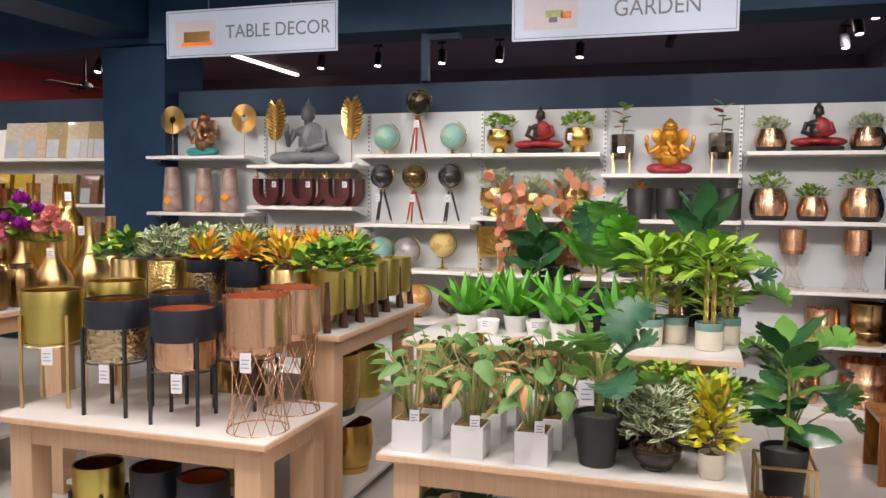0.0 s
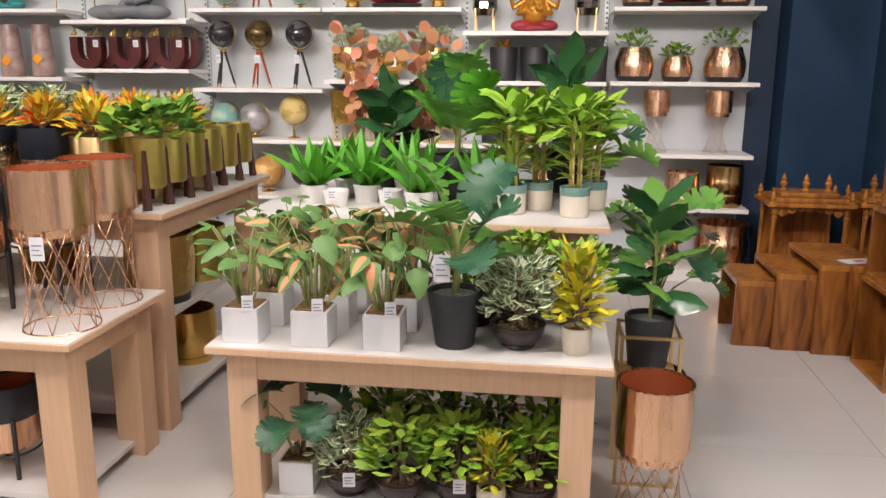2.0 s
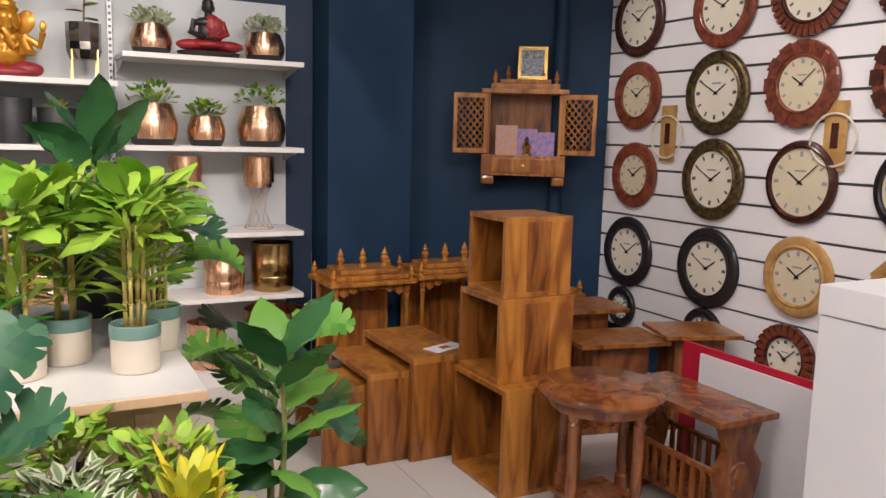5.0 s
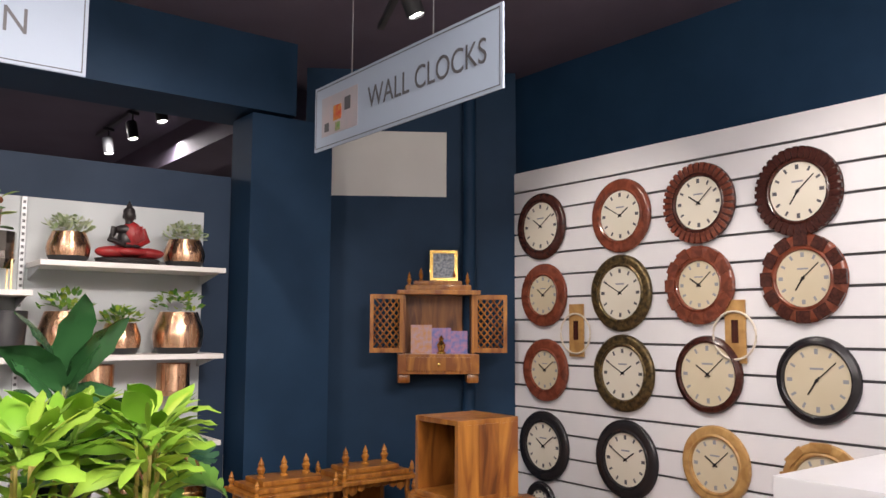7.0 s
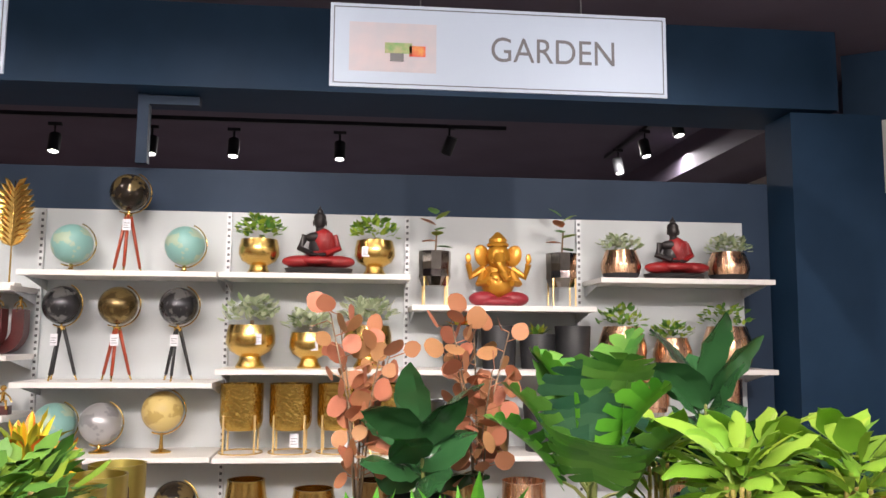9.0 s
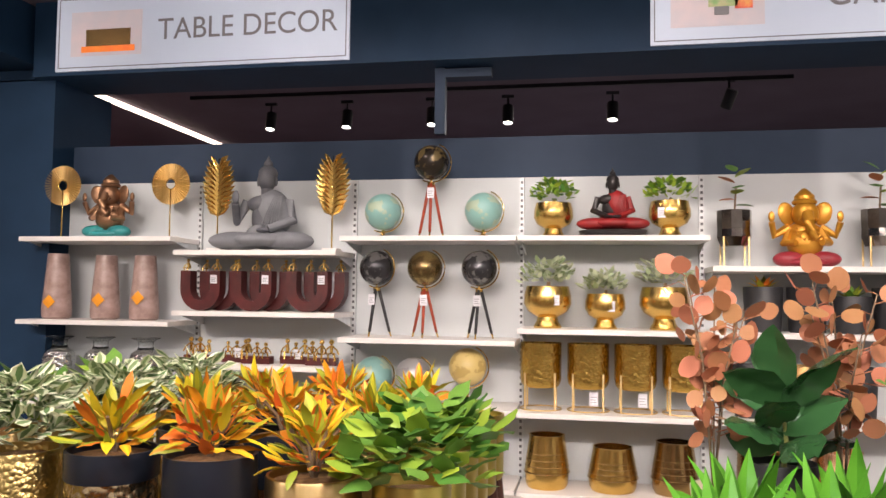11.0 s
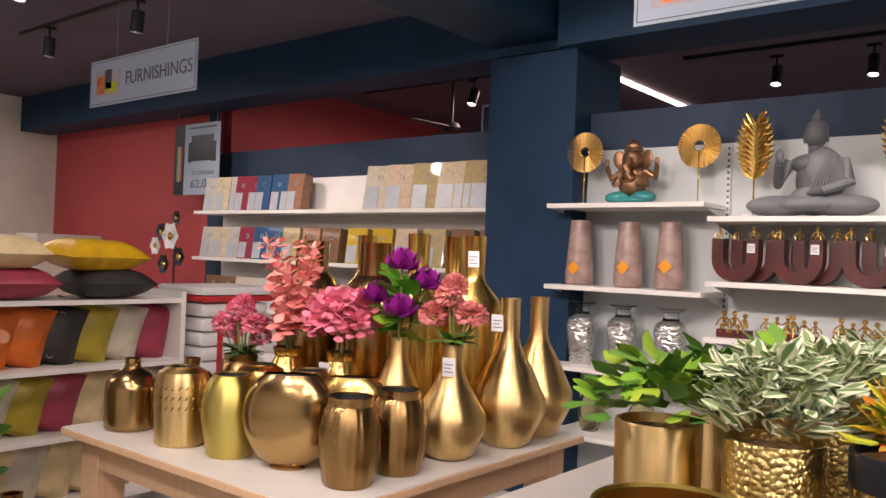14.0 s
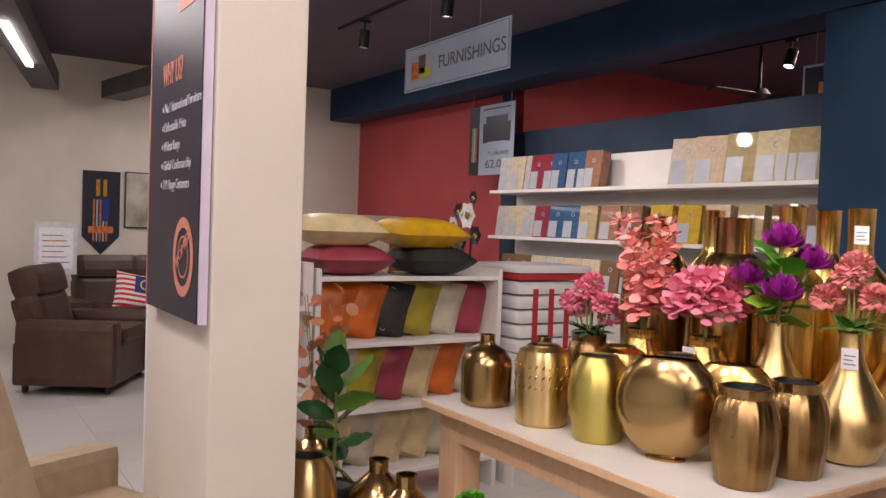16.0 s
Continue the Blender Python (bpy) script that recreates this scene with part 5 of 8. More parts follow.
TRI_R = shader("red_stained_leg", (0.40, 0.06, 0.02), 0.35, 0, (0.3, 0.04, 0.015), 20)
globe((-2.66, SY, 1.88), 0.105, G_TEAL, "pale teal globe on a gold foot", "foot")
globe((-2.38, SY, 1.88), 0.10, G_BLK, "dark bronze globe on a red tripod", "tripod", TRI_R, 0.43)
globe((-2.08, SY, 1.88), 0.105, G_TEAL, "pale teal globe on a gold foot", "foot")
globe((-2.69, SY, 1.318), 0.10, G_DARK, "black and silver globe on a black tripod", "tripod", BLACK)
globe((-2.41, SY, 1.318), 0.10, G_BRN, "bronze globe on a red tripod", "tripod", TRI_R)
globe((-2.10, SY, 1.318), 0.10, G_DARK, "black and silver globe on a black tripod", "tripod", BLACK)
globe((-2.70, SY, 0.95), 0.105, G_TEAL, "pale teal globe on a dark foot", "foot")
globe((-2.47, SY, 0.95), 0.105, G_GREY, "silver grey globe on a metal foot", "foot")
globe((-2.16, SY, 0.95), 0.105, G_YEL, "cream yellow globe on a gold foot", "foot", None, 0.21)
globe((-2.38, SY, 0.54), 0.115, G_ORG, "orange brown globe on a gold foot", "foot")
globe((-2.08, SY, 0.54), 0.11, G_BLK, "dark bronze globe on a gold foot", "foot")

# bone-inlay vases with an orange sticker
BONE = shader("mottled_pink_shell", (0.42, 0.30, 0.27), 0.35, 0, (0.26, 0.17, 0.15), 16, 0.2, 40)
STICK = shader("orange_sticker", (0.85, 0.33, 0.01), 0.5)
for k, (x, h) in enumerate(((-4.73, 0.40), (-4.40, 0.39), (-4.14, 0.39))):
    o = thing("shell_vase", (x, SY, 1.385), "tapered mottled pink shell vase with an orange sticker", "vase", G("shell vases"))
    part("body", turned([(0, 0), (0.072, 0), (0.085, 0.012), (0.088, 0.06), (0.062, h - 0.01), (0.06, h), (0.05, h), (0.05, h - 0.05), (0, h - 0.06)], 28), BONE, o)
    bm = bmesh.new()
    box(bm, -0.03, 0.03, -0.0012, 0.0012, -0.03, 0.03)
    s = part("sticker", bm, STICK, o, "orange square sticker")
    s.matrix_basis = pose(0.008, -0.0895, 0.105 + 0.015 * k, -4, 0, 0) @ pose(0, 0, 0, 0, 45, 0)
for x in (-4.70, -4.42, -4.12):
    o = thing("mosaic_vase", (x, SY, 0.90), "silver mirror mosaic vase with a clear glass neck", "vase", G("mosaic vases"))
    part("body", turned([(0, 0), (0.062, 0), (0.07, 0.02), (0.098, 0.24), (0.085, 0.285), (0.05, 0.31)], 32), SILVER, o)
    part("neck", turned([(0.05, 0.31), (0.042, 0.33), (0.045, 0.355), (0.085, 0.375), (0.083, 0.379), (0.042, 0.357), (0.04, 0.315)], 28), glass("clear_vase_glass", (0.95, 0.97, 0.97), 0.05, 1.3), o, "clear glass neck")
for x in (-4.62, -4.28):
    o = thing("glass_vase", (x, SY, 0.50), "pale amber glass vase", "vase", G("glass vases"))
    part("body", turned([(0, 0), (0.05, 0), (0.085, 0.1), (0.08, 0.16), (0.04, 0.24), (0.05, 0.30), (0.046, 0.30), (0.036, 0.24), (0.076, 0.155), (0.08, 0.1), (0.04, 0.01), (0, 0.01)], 28), glass("amber_glass", (0.85, 0.8, 0.6), 0.08, 1.3), o)

# horseshoe planters in dark red leather with sitting brass figures
LEATHER = shader("dark_red_lacquer", (0.085, 0.012, 0.012), 0.35, 0, (0.05, 0.008, 0.008), 10, 0.1, 60)


def brass_figure(parent, at, rz, k=1.0):
    bm = bmesh.new()
    blob(bm, (0, 0, 0.062), 0.011, 0, 8)
    tube(bm, [(0, 0, 0.05), (0, 0, 0.015)], 0.007, 6)
    for s in (-1, 1):
        tube(bm, [(s * 0.006, 0, 0.045), (s * 0.022, -0.008, 0.03), (s * 0.03, -0.014, 0.012)], 0.0035, 5)
        tube(bm, [(s * 0.005, 0, 0.012), (s * 0.012, -0.022, 0.018), (s * 0.014, -0.026, -0.014)], 0.0045, 5)
    for v in bm.verts:
        v.co *= k
    f = part("brass_figure", bm, GOLD, parent, "small sitting brass figure")
    f.matrix_basis = pose(*at, 0, 0, rz)
    return f


for x in (-3.75, -3.43, -3.09):
    o = thing("horseshoe_ornament", (x, SY - 0.02, 1.45), "dark red U-shaped ornament with brass figures sitting on top", "ornament", G("horseshoe ornaments"))
    for dy, dx in ((0.0, 0.0), (0.10, 0.07)):
        bm = bmesh.new()
        pr = []
        for i in range(17):
            a = math.pi + math.pi * i / 16
            pr.append((math.cos(a), math.sin(a)))
        outer = [(-0.125, 0.235)] + [(0.125 * c, 0.125 + 0.125 * s) for c, s in pr] + [(0.125, 0.235)]
        inner = [(-0.062, 0.235)] + [(0.062 * c, 0.13 + 0.07 * s) for c, s in pr] + [(0.062, 0.235)]
        vs = {}
        for nm, ring in (("o", outer), ("i", inner)):
            for yy in (-0.04, 0.04):
                vs[nm, yy] = [bm.verts.new((px + dx, yy + dy, pz)) for px, pz in ring]
        n = len(outer)
        for j in range(n - 1):
            bm.faces.new((vs["o", -0.04][j], vs["o", -0.04][j + 1], vs["i", -0.04][j + 1], vs["i", -0.04][j]))
            bm.faces.new((vs["o", 0.04][j], vs["i", 0.04][j], vs["i", 0.04][j + 1], vs["o", 0.04][j + 1]))
            bm.faces.new((vs["o", -0.04][j], vs["o", 0.04][j], vs["o", 0.04][j + 1], vs["o", -0.04][j + 1]))
            bm.faces.new((vs["i", -0.04][j], vs["i", -0.04][j + 1], vs["i", 0.04][j + 1], vs["i", 0.04][j]))
        for j in (0, n - 1):
            bm.faces.new((vs["o", -0.04][j], vs["i", -0.04][j], vs["i", 0.04][j], vs["o", 0.04][j]))
        part("arch", bm, LEATHER, o)
        for s in (-1, 1):
            brass_figure(o, (dx + s * 0.092, dy - 0.01, 0.237), 15 * s, 0.95)
    tag_on(o, (0.09, -0.05, 0.21), 5, 0.04, 0.05)
rng = random.Random(5)
for row, z in ((0, 1.15), (1, 0.86)):
    for k in range(5):
        x = -3.74 + 0.19 * k + rng.uniform(-0.02, 0.02)
        o = thing("figure_row_ornament", (x, SY - 0.06 + 0.06 * (k % 2), z), "dark red block with a row of small brass figures", "ornament", G("figure blocks"), rng.uniform(-6, 6))
        part("block", boxes((-0.09, 0.09, -0.03, 0.03, 0, 0.045), bevel=0.003), LEATHER, o)
        for j in range(3):
            brass_figure(o, (-0.055 + 0.055 * j, -0.005, 0.047), rng.uniform(-30, 30), rng.uniform(1.0, 1.4))
        if k % 2:
            tag_on(o, (0.02, -0.034, 0.085), 0, 0.04, 0.055)


# pots with small plants
def goblet(at, k, label, seed, leaves, n=70, plant=True, tag=0.0, mat=GOLD):
    rng = random.Random(seed)
    o = thing("brass_goblet_pot", at, label, "pot", G("brass goblet pots"))
    prof = [(0, 0), (0.062, 0), (0.064, 0.008), (0.05, 0.03), (0.046, 0.05), (0.09, 0.075), (0.108, 0.11), (0.106, 0.15), (0.096, 0.19), (0.092, 0.19), (0.1, 0.15), (0.09, 0.09), (0, 0.08)]
    part("bowl", turned([(r * k, z * k) for r, z in prof], 30), mat, o)
    if plant:
        part("soil", disc_top(0.094 * k, 0.165 * k), SOIL, o)
        bm = bmesh.new()
        tube(bm, [(0, 0, 0.16 * k), (0.005, 0, 0.21 * k)], 0.014 * k, 7, 0, 0.008 * k)
        part("trunk", bm, BARK, o)
        bush(o, 0.185 * k, 0.12 * k, 0.135 * k, int(n * 1.6), 0.05, 0.03, leaves, rng, "oval", (0, 70), 30)
    if tag:
        tag_on(o, (tag, -0.1 * k, 0.15 * k), 0, 0.04, 0.055)
    return o


L_SMALLV = leafmat("grey_green_leaf", (0.28, 0.38, 0.18), (0.56, 0.62, 0.44), 0.5)
goblet((-1.69, SY, 1.88), 1.0, "brass goblet pot with a small green bush", 201, [L_BRIGHT, L_YG, L_GREEN])
goblet((-1.07, SY, 1.88), 1.02, "brass goblet pot with a small green bush", 202, [L_BRIGHT, L_YG, L_GREEN], tag=-0.05)
goblet((-1.72, SY, 1.385), 1.2, "wide brass goblet pot with a grey-green bush", 203, [L_SMALLV, L_VARIEG], 110, tag=0.05)
goblet((-1.41, SY, 1.385), 1.0, "brass goblet pot with a grey-green bonsai", 204, [L_SMALLV, L_VARIEG], 90, tag=0.03)
goblet((-1.10, SY, 1.385), 1.2, "wide brass goblet pot with a grey-green bush", 205, [L_SMALLV, L_VARIEG], 110)

BRASSH = hammered("dimpled_brass", (0.70, 0.47, 0.12), 0.25, 55, 0.4)
for k, x in enumerate((-1.755, -1.50, -1.25, -1.0)):
    o = thing("dimpled_planter", (x, SY, 0.945), "dimpled brass drum planter on a low gold stand", "planter", G("dimpled planters"))
    r = 0.112
    part("drum", turned([(0, 0.12), (r * 0.8, 0.12), (r * 0.95, 0.14), (r, 0.17), (r, 0.355), (r * 1.02, 0.36), (r * 0.96, 0.36), (r * 0.94, 0.16), (0, 0.15)], 34), BRASSH, o)
    for i in range(4):
        a = i * math.pi / 2 + 0.785
        part("leg", boxes((r * math.cos(a) - 0.005, r * math.cos(a) + 0.005, r * math.sin(a) - 0.005, r * math.sin(a) + 0.005, 0, 0.2)), GOLD_B, o)
    bm = bmesh.new()
    hoop(bm, (0, 0, 0.004), r, 0.004, 28)
    part("ring", bm, GOLD_B, o)
    if k in (1, 2):
        tag_on(o, (0.03, -r - 0.004, 0.11), 0, 0.045, 0.07)
for k, (x, r, h) in enumerate(((-1.72, 0.12, 0.28), (-1.37, 0.13, 0.23), (-1.05, 0.12, 0.27))):
    o = thing("brass_drum_pot", (x, SY, 0.53), "embossed brass drum pot", "pot", G("brass drum pots"))
    part("body", turned([(0, 0), (r * 0.86, 0), (r * 0.95, 0.02), (r, h * 0.35), (r * 0.8, h - 0.01), (r * 0.82, h), (r * 0.75, h), (r * 0.9, h * 0.4), (0, 0.03)], 32), BRONZE if k == 2 else GOLD, o)
    for z in (0.3, 0.42, 0.54, 0.66):
        bm = bmesh.new()
        hoop(bm, (0, 0, h * z), r * (1.0 - 0.25 * (z - 0.35) / 0.65) + 0.001, 0.0022, 30)
        part("embossed_band", bm, BRONZE, o)

for k, x in enumerate((-0.74, -0.03)):
    o = thing("chrome_planter", (x, SY, 1.722), "smoked chrome faceted pot on a gold stand with a broad-leaf plant", "planter", G("chrome planters"))
    r = 0.088
    bm = bmesh.new()
    lathe(bm, [(0, 0.11), (r * 0.8, 0.11), (r, 0.16), (r * 0.97, 0.2), (r, 0.24), (r, 0.30), (r * 0.92, 0.30), (r * 0.9, 0.15), (0, 0.14)], 10)
    for f in bm.faces:
        f.smooth = False
    part("pot", bm, CHROME, o)
    for i in range(4):
        a = i * math.pi / 2 + 0.785
        part("leg", boxes((r * math.cos(a) - 0.004, r * math.cos(a) + 0.004, r * math.sin(a) - 0.004, r * math.sin(a) + 0.004, 0, 0.16)), GOLD_B, o)
    bm = bmesh.new()
    tube(bm, [(0, 0, 0.25), (0.01, 0, 0.42)], 0.005, 6)
    part("stem", bm, BARK, o)
    rng = random.Random(210 + k)
    for i in range(7):
        bm = bmesh.new()
        leaf(bm, (0.005, 0, 0.33 + 0.03 * i), i * 137.5 + 40 * k, 15 + 6 * i, 0.10, 0.07, 50, 5, 0.2, "oval")
        part("leaf", bm, (L_CALA, L_AUTUMN, L_YG)[i % 3], o)


def squat_pot(at, r, h, label, seed, leaves, mat=COPPER, n=70, lw=(0.04, 0.022), foot=True):
    rng = random.Random(seed)
    o = thing("copper_pot", at, label, "pot", G("copper pots"))
    f = 0.035 if foot else 0.0
    if foot:
        part("foot", turned([(0, 0), (r * 0.75, 0), (r * 0.8, 0.008), (r * 0.93, f), (0, f)], 28), BLACK, o, "black foot")
    part("body", turned([(0, f), (r * 0.93, f), (r, h * 0.42), (r * 0.97, h * 0.6), (r * 0.75, h), (r * 0.70, h), (r * 0.9, h * 0.5), (0, f + 0.02)], 32), mat, o)
    if leaves:
        part("soil", disc_top(r * 0.72, h - 0.02), SOIL, o)
        bush(o, h - 0.025, r * 1.0, r * 1.1, int(n * 1.5), lw[0] * 1.15, lw[1] * 1.2, leaves, rng, "oval", (0, 70), 30)
    return o


squat_pot((0.31, SY, 1.88), 0.112, 0.165, "copper pot with a black foot and a grey-green bush", 221, [L_SMALLV], n=130, lw=(0.032, 0.018))
squat_pot((0.94, SY, 1.88), 0.118, 0.165, "copper pot with a black foot and a grey-green bush", 222, [L_SMALLV], n=130, lw=(0.032, 0.018))
squat_pot((0.31, SY, 1.39), 0.135, 0.23, "copper pot with a black foot and small succulents", 223, [L_YG, L_GREEN], n=60)
squat_pot((0.60, SY, 1.39), 0.108, 0.17, "small copper pot with a black foot and leafy plant", 224, [L_YG, L_GREEN], n=70)
squat_pot((0.92, SY, 1.39), 0.142, 0.235, "copper pot with a black foot and small succulents", 225, [L_YG, L_GREEN], n=60)
for x in (0.48, 0.90):
    wire_planter((x, SY, 0.903), 0.092, 0.25, 0.43, 0.085, "small copper drum on a pale wire stand", wire=PALEWIRE, n=6, group=G("small wire planters"))
for k, (x, z, r, h, m) in enumerate(((0.69, 0.53, 0.12, 0.24, COPPER), (0.98, 0.53, 0.128, 0.29, BRONZE), (0.99, 0.09, 0.185, 0.32, COPPER), (0.58, 0.09, 0.115, 0.27, COPPER), (-0.62, 0.53, 0.12, 0.26, BRONZE), (-0.25, 0.53, 0.12, 0.26, COPPER))):
    o = thing("copper_drum_pot", (x, SY - 0.01, z), "ribbed copper drum pot", "pot", G("copper drum pots"))
    part("body", turned([(0, 0), (r * 0.9, 0), (r * 0.95, 0.015), (r, h * 0.3), (r * 0.98, h * 0.32), (r, h * 0.34), (r, h * 0.62), (r * 0.98, h * 0.64), (r * 0.97, h - 0.005), (r, h), (r * 0.94, h), (r * 0.93, h * 0.3), (0, 0.02)], 34), m, o)
for k, x in enumerate((-0.60, -0.385, -0.17, 0.03)):
    o = thing("black_pot", (x, SY, 1.385), "matt black cylinder pot" + ("", " with a small croton", "", "")[k], "pot", G("black pots"))
    hh = 0.235 if k in (0, 1, 3) else 0.19
    part("body", turned(cyl_pot(0.088, 0.1, hh), 30), BLACK, o)
    part("lining", turned([(0.09, hh - 0.02), (0.088, 0.02), (0, 0.02)], 24), BLACKNAVY, o)
    if k in (0, 2):
        rng = random.Random(230 + k)
        bm = bmesh.new()
        for i in range(14):
            leaf(bm, (0, 0, hh - 0.02), i * 137.5, 25 + 4 * i, 0.1, 0.035, 40, 4, 0.3, "lance", i % 2)
        part("foliage", bm, [L_FIRE, L_FIRE2] if k == 0 else [L_FIRE2, L_GREEN], o)
for k, x in enumerate((-0.66, -0.42, -0.15)):
    o = thing("dark_pot", (x, SY, 0.945), "dark cylinder pot on the shelf", "pot", G("dark pots"))
    part("body", turned(cyl_pot(0.085, 0.1, 0.27), 30), (BLACK, BRONZE_D, BLACK)[k], o)
for k, x in enumerate((-3.62, -3.3, -3.0)):
    o = thing("brass_tray_stack", (x, SY, 0.50), "stack of round brass bowls", "bowl", G("brass bowls"))
    for j in range(3):
        part("bowl", turned([(0, 0.0 + 0.05 * j), (0.09, 0.0 + 0.05 * j), (0.125, 0.06 + 0.05 * j), (0.12, 0.06 + 0.05 * j), (0.085, 0.008 + 0.05 * j), (0, 0.008 + 0.05 * j)], 28), GOLD, o)

# ---- wall clocks ----
DIAL = shader("cream_clock_dial", (0.62, 0.55, 0.40), 0.35, 0, (0.58, 0.51, 0.36), 4)
DIALW = shader("white_clock_dial", (0.74, 0.70, 0.60), 0.35, 0, (0.7, 0.66, 0.55), 4)
CL_BLACK = shader("black_clock_rim", (0.016, 0.015, 0.018), 0.25, 0, (0.022, 0.02, 0.022), 8)
CL_DARK = wood("dark_clock_rim", (0.07, 0.02, 0.014), (0.03, 0.009, 0.007), 0.25, 4)
CL_RED = wood("red_brown_clock_rim", (0.24, 0.065, 0.035), (0.11, 0.028, 0.016), 0.22, 3, (3, 3, 3), 0.3)
CL_TAN = wood("tan_clock_rim", (0.5, 0.30, 0.11), (0.34, 0.18, 0.06), 0.3, 3, (3, 3, 3), 0.2)
CL_BRASS = shader("antique_brass_rim", (0.20, 0.14, 0.06), 0.35, 0.7, (0.06, 0.045, 0.025), 40, 0.6, 70)


def wall_clock(at, d, rim, label, face=DIAL, dial=0.68, time=(10, 9), numbers=True, spokes=0, two=None, style="round"):
    """Hangs on the clock board, facing -x; at: the middle of its back."""
    o = new("wall_clock")
    o.empty_display_size = 0.05
    o.matrix_basis = Matrix.Translation(at) @ Matrix(((0, 0, -1, 0), (-1, 0, 0, 0), (0, 1, 0, 0), (0, 0, 0, 1)))
    tagged(o, label, "clock", "wall clocks on the board")
    R, r = d / 2, d / 2 * dial
    prof = [(R * 0.96, 0), (R, 0.008), (R, 0.016), (R * 0.97, 0.026), (R * 0.90, 0.032), (r * 1.12, 0.028), (r * 1.05, 0.034), (r * 1.0, 0.030), (r * 0.98, 0.018)]
    part("rim", turned(prof, 48), rim, o)
    if spokes:
        for i in range(spokes):
            a = 2 * math.pi * i / spokes
            bm = bmesh.new()
            box(bm, r * 1.12, R * 0.995, -math.pi * R / spokes * 0.62, math.pi * R / spokes * 0.62, 0.02, 0.036, bevel=0.003)
            s = part("rim_segment", bm, two or rim, o)
            s.matrix_basis = pose(0, 0, 0, 0, 0, math.degrees(a))
    part("dial", turned([(0, 0.019), (r * 0.99, 0.0185)], 40), face, o)
    for i in range(12):
        a = radians(90 - 30 * i)
        bm = bmesh.new()
        box(bm, r * 0.74, r * 0.90, -0.006 if i % 3 else -0.009, 0.006 if i % 3 else 0.009, 0.0196, 0.0204)
        n = part("numeral_mark", bm, TAGINK if face == DIAL else INK, o)
        n.matrix_basis = pose(0, 0, 0, 0, 0, math.degrees(a))
    part("maker_mark", boxes((-r * 0.2, r * 0.2, r * 0.3, r * 0.36, 0.0196, 0.0202)), TAGINK, o)
    for nm, ln, w, ang in (("hour_pointer", 0.5, 0.008, 90 - 30 * time[0] - 0.5 * time[1]), ("minute_pointer", 0.78, 0.006, 90 - 6 * time[1])):
        bm = bmesh.new()
        box(bm, -r * 0.12, r * ln, -w / 2, w / 2, 0.0215 if ln < 0.6 else 0.0235, 0.0225 if ln < 0.6 else 0.0245)
        p = part(nm, bm, CL_BLACK, o)
        p.matrix_basis = pose(0, 0, 0, 0, 0, ang)
    part("boss", turned([(0.009, 0.019), (0.009, 0.026), (0, 0.027)], 12), CL_BLACK, o)
    return o


CX = 3.078
CLOCKS = [
    (5.31, 2.22, 0.45, CL_DARK, DIALW, 0.72, 0, "round wall clock with a dark brown wooden rim"),
    (4.63, 2.22, 0.45, CL_RED, DIALW, 0.68, 0, "round wall clock with a reddish wooden rim"),
    (4.08, 2.23, 0.45, CL_DARK, DIALW, 0.66, 36, "round wall clock with a ribbed dark wooden rim"),
    (3.51, 2.22, 0.45, CL_DARK, DIALW, 0.66, 36, "round wall clock with a ribbed dark wooden rim"),
    (5.29, 1.76, 0.42, CL_RED, DIAL, 0.62, 0, "round wall clock with a wide red-brown rim"),
    (4.64, 1.755, 0.46, CL_BRASS, DIALW, 0.70, 0, "round wall clock with an antique brass rim"),
    (4.09, 1.78, 0.43, CL_RED, DIAL, 0.62, 12, "round wall clock with a segmented red-brown rim"),
    (3.50, 1.79, 0.44, CL_RED, DIAL, 0.64, 12, "round wall clock with a segmented red-brown rim"),
    (5.28, 1.27, 0.41, CL_RED, DIAL, 0.62, 0, "round wall clock with a wide red-brown rim"),
    (4.63, 1.28, 0.455, CL_BRASS, DIALW, 0.70, 0, "round wall clock with an antique brass rim"),
    (4.05, 1.30, 0.415, CL_DARK, DIAL, 0.82, 0, "round wall clock with a thin dark rim"),
    (3.45, 1.30, 0.42, CL_BLACK, DIAL, 0.80, 0, "round wall clock with a thin black rim"),
    (5.30, 0.78, 0.45, CL_BLACK, DIALW, 0.68, 0, "round wall clock with a broad black rim"),
    (4.62, 0.78, 0.46, CL_BLACK, DIALW, 0.68, 0, "round wall clock with a broad black rim"),
    (4.02, 0.83, 0.41, CL_TAN, DIAL, 0.70, 0, "round wall clock with a tan wooden rim"),
    (3.44, 0.80, 0.42, CL_TAN, DIAL, 0.70, 8, "round wall clock with a two-tone tan wooden rim"),
    (5.33, 0.42, 0.26, CL_BLACK, DIALW, 0.6, 0, "small round wall clock with a black rim"),
    (4.62, 0.40, 0.30, CL_BLACK, DIALW, 0.66, 0, "small round wall clock with a black rim"),
    (4.05, 0.40, 0.36, CL_DARK, DIALW, 0.6, 24, "round wall clock with a sunburst ribbed rim"),
    (2.85, 2.22, 0.45, CL_RED, DIALW, 0.68, 0, "round wall clock with a reddish wooden rim"),
    (2.85, 1.75, 0.45, CL_BRASS, DIALW, 0.70, 0, "round wall clock with an antique brass rim"),
    (2.85, 1.28, 0.42, CL_DARK, DIAL, 0.8, 0, "round wall clock with a thin dark rim"),
]
for k, (y, z, d, rim, face, dial, sp, lab) in enumerate(CLOCKS):
    wall_clock((CX, y, z), d, rim, lab, face, dial, ((10, 9), (1, 50), (10, 8), (7, 8))[k % 4], spokes=sp, two=(CL_TAN if rim == CL_TAN else CL_DARK if k % 2 else CL_RED) if sp else None)
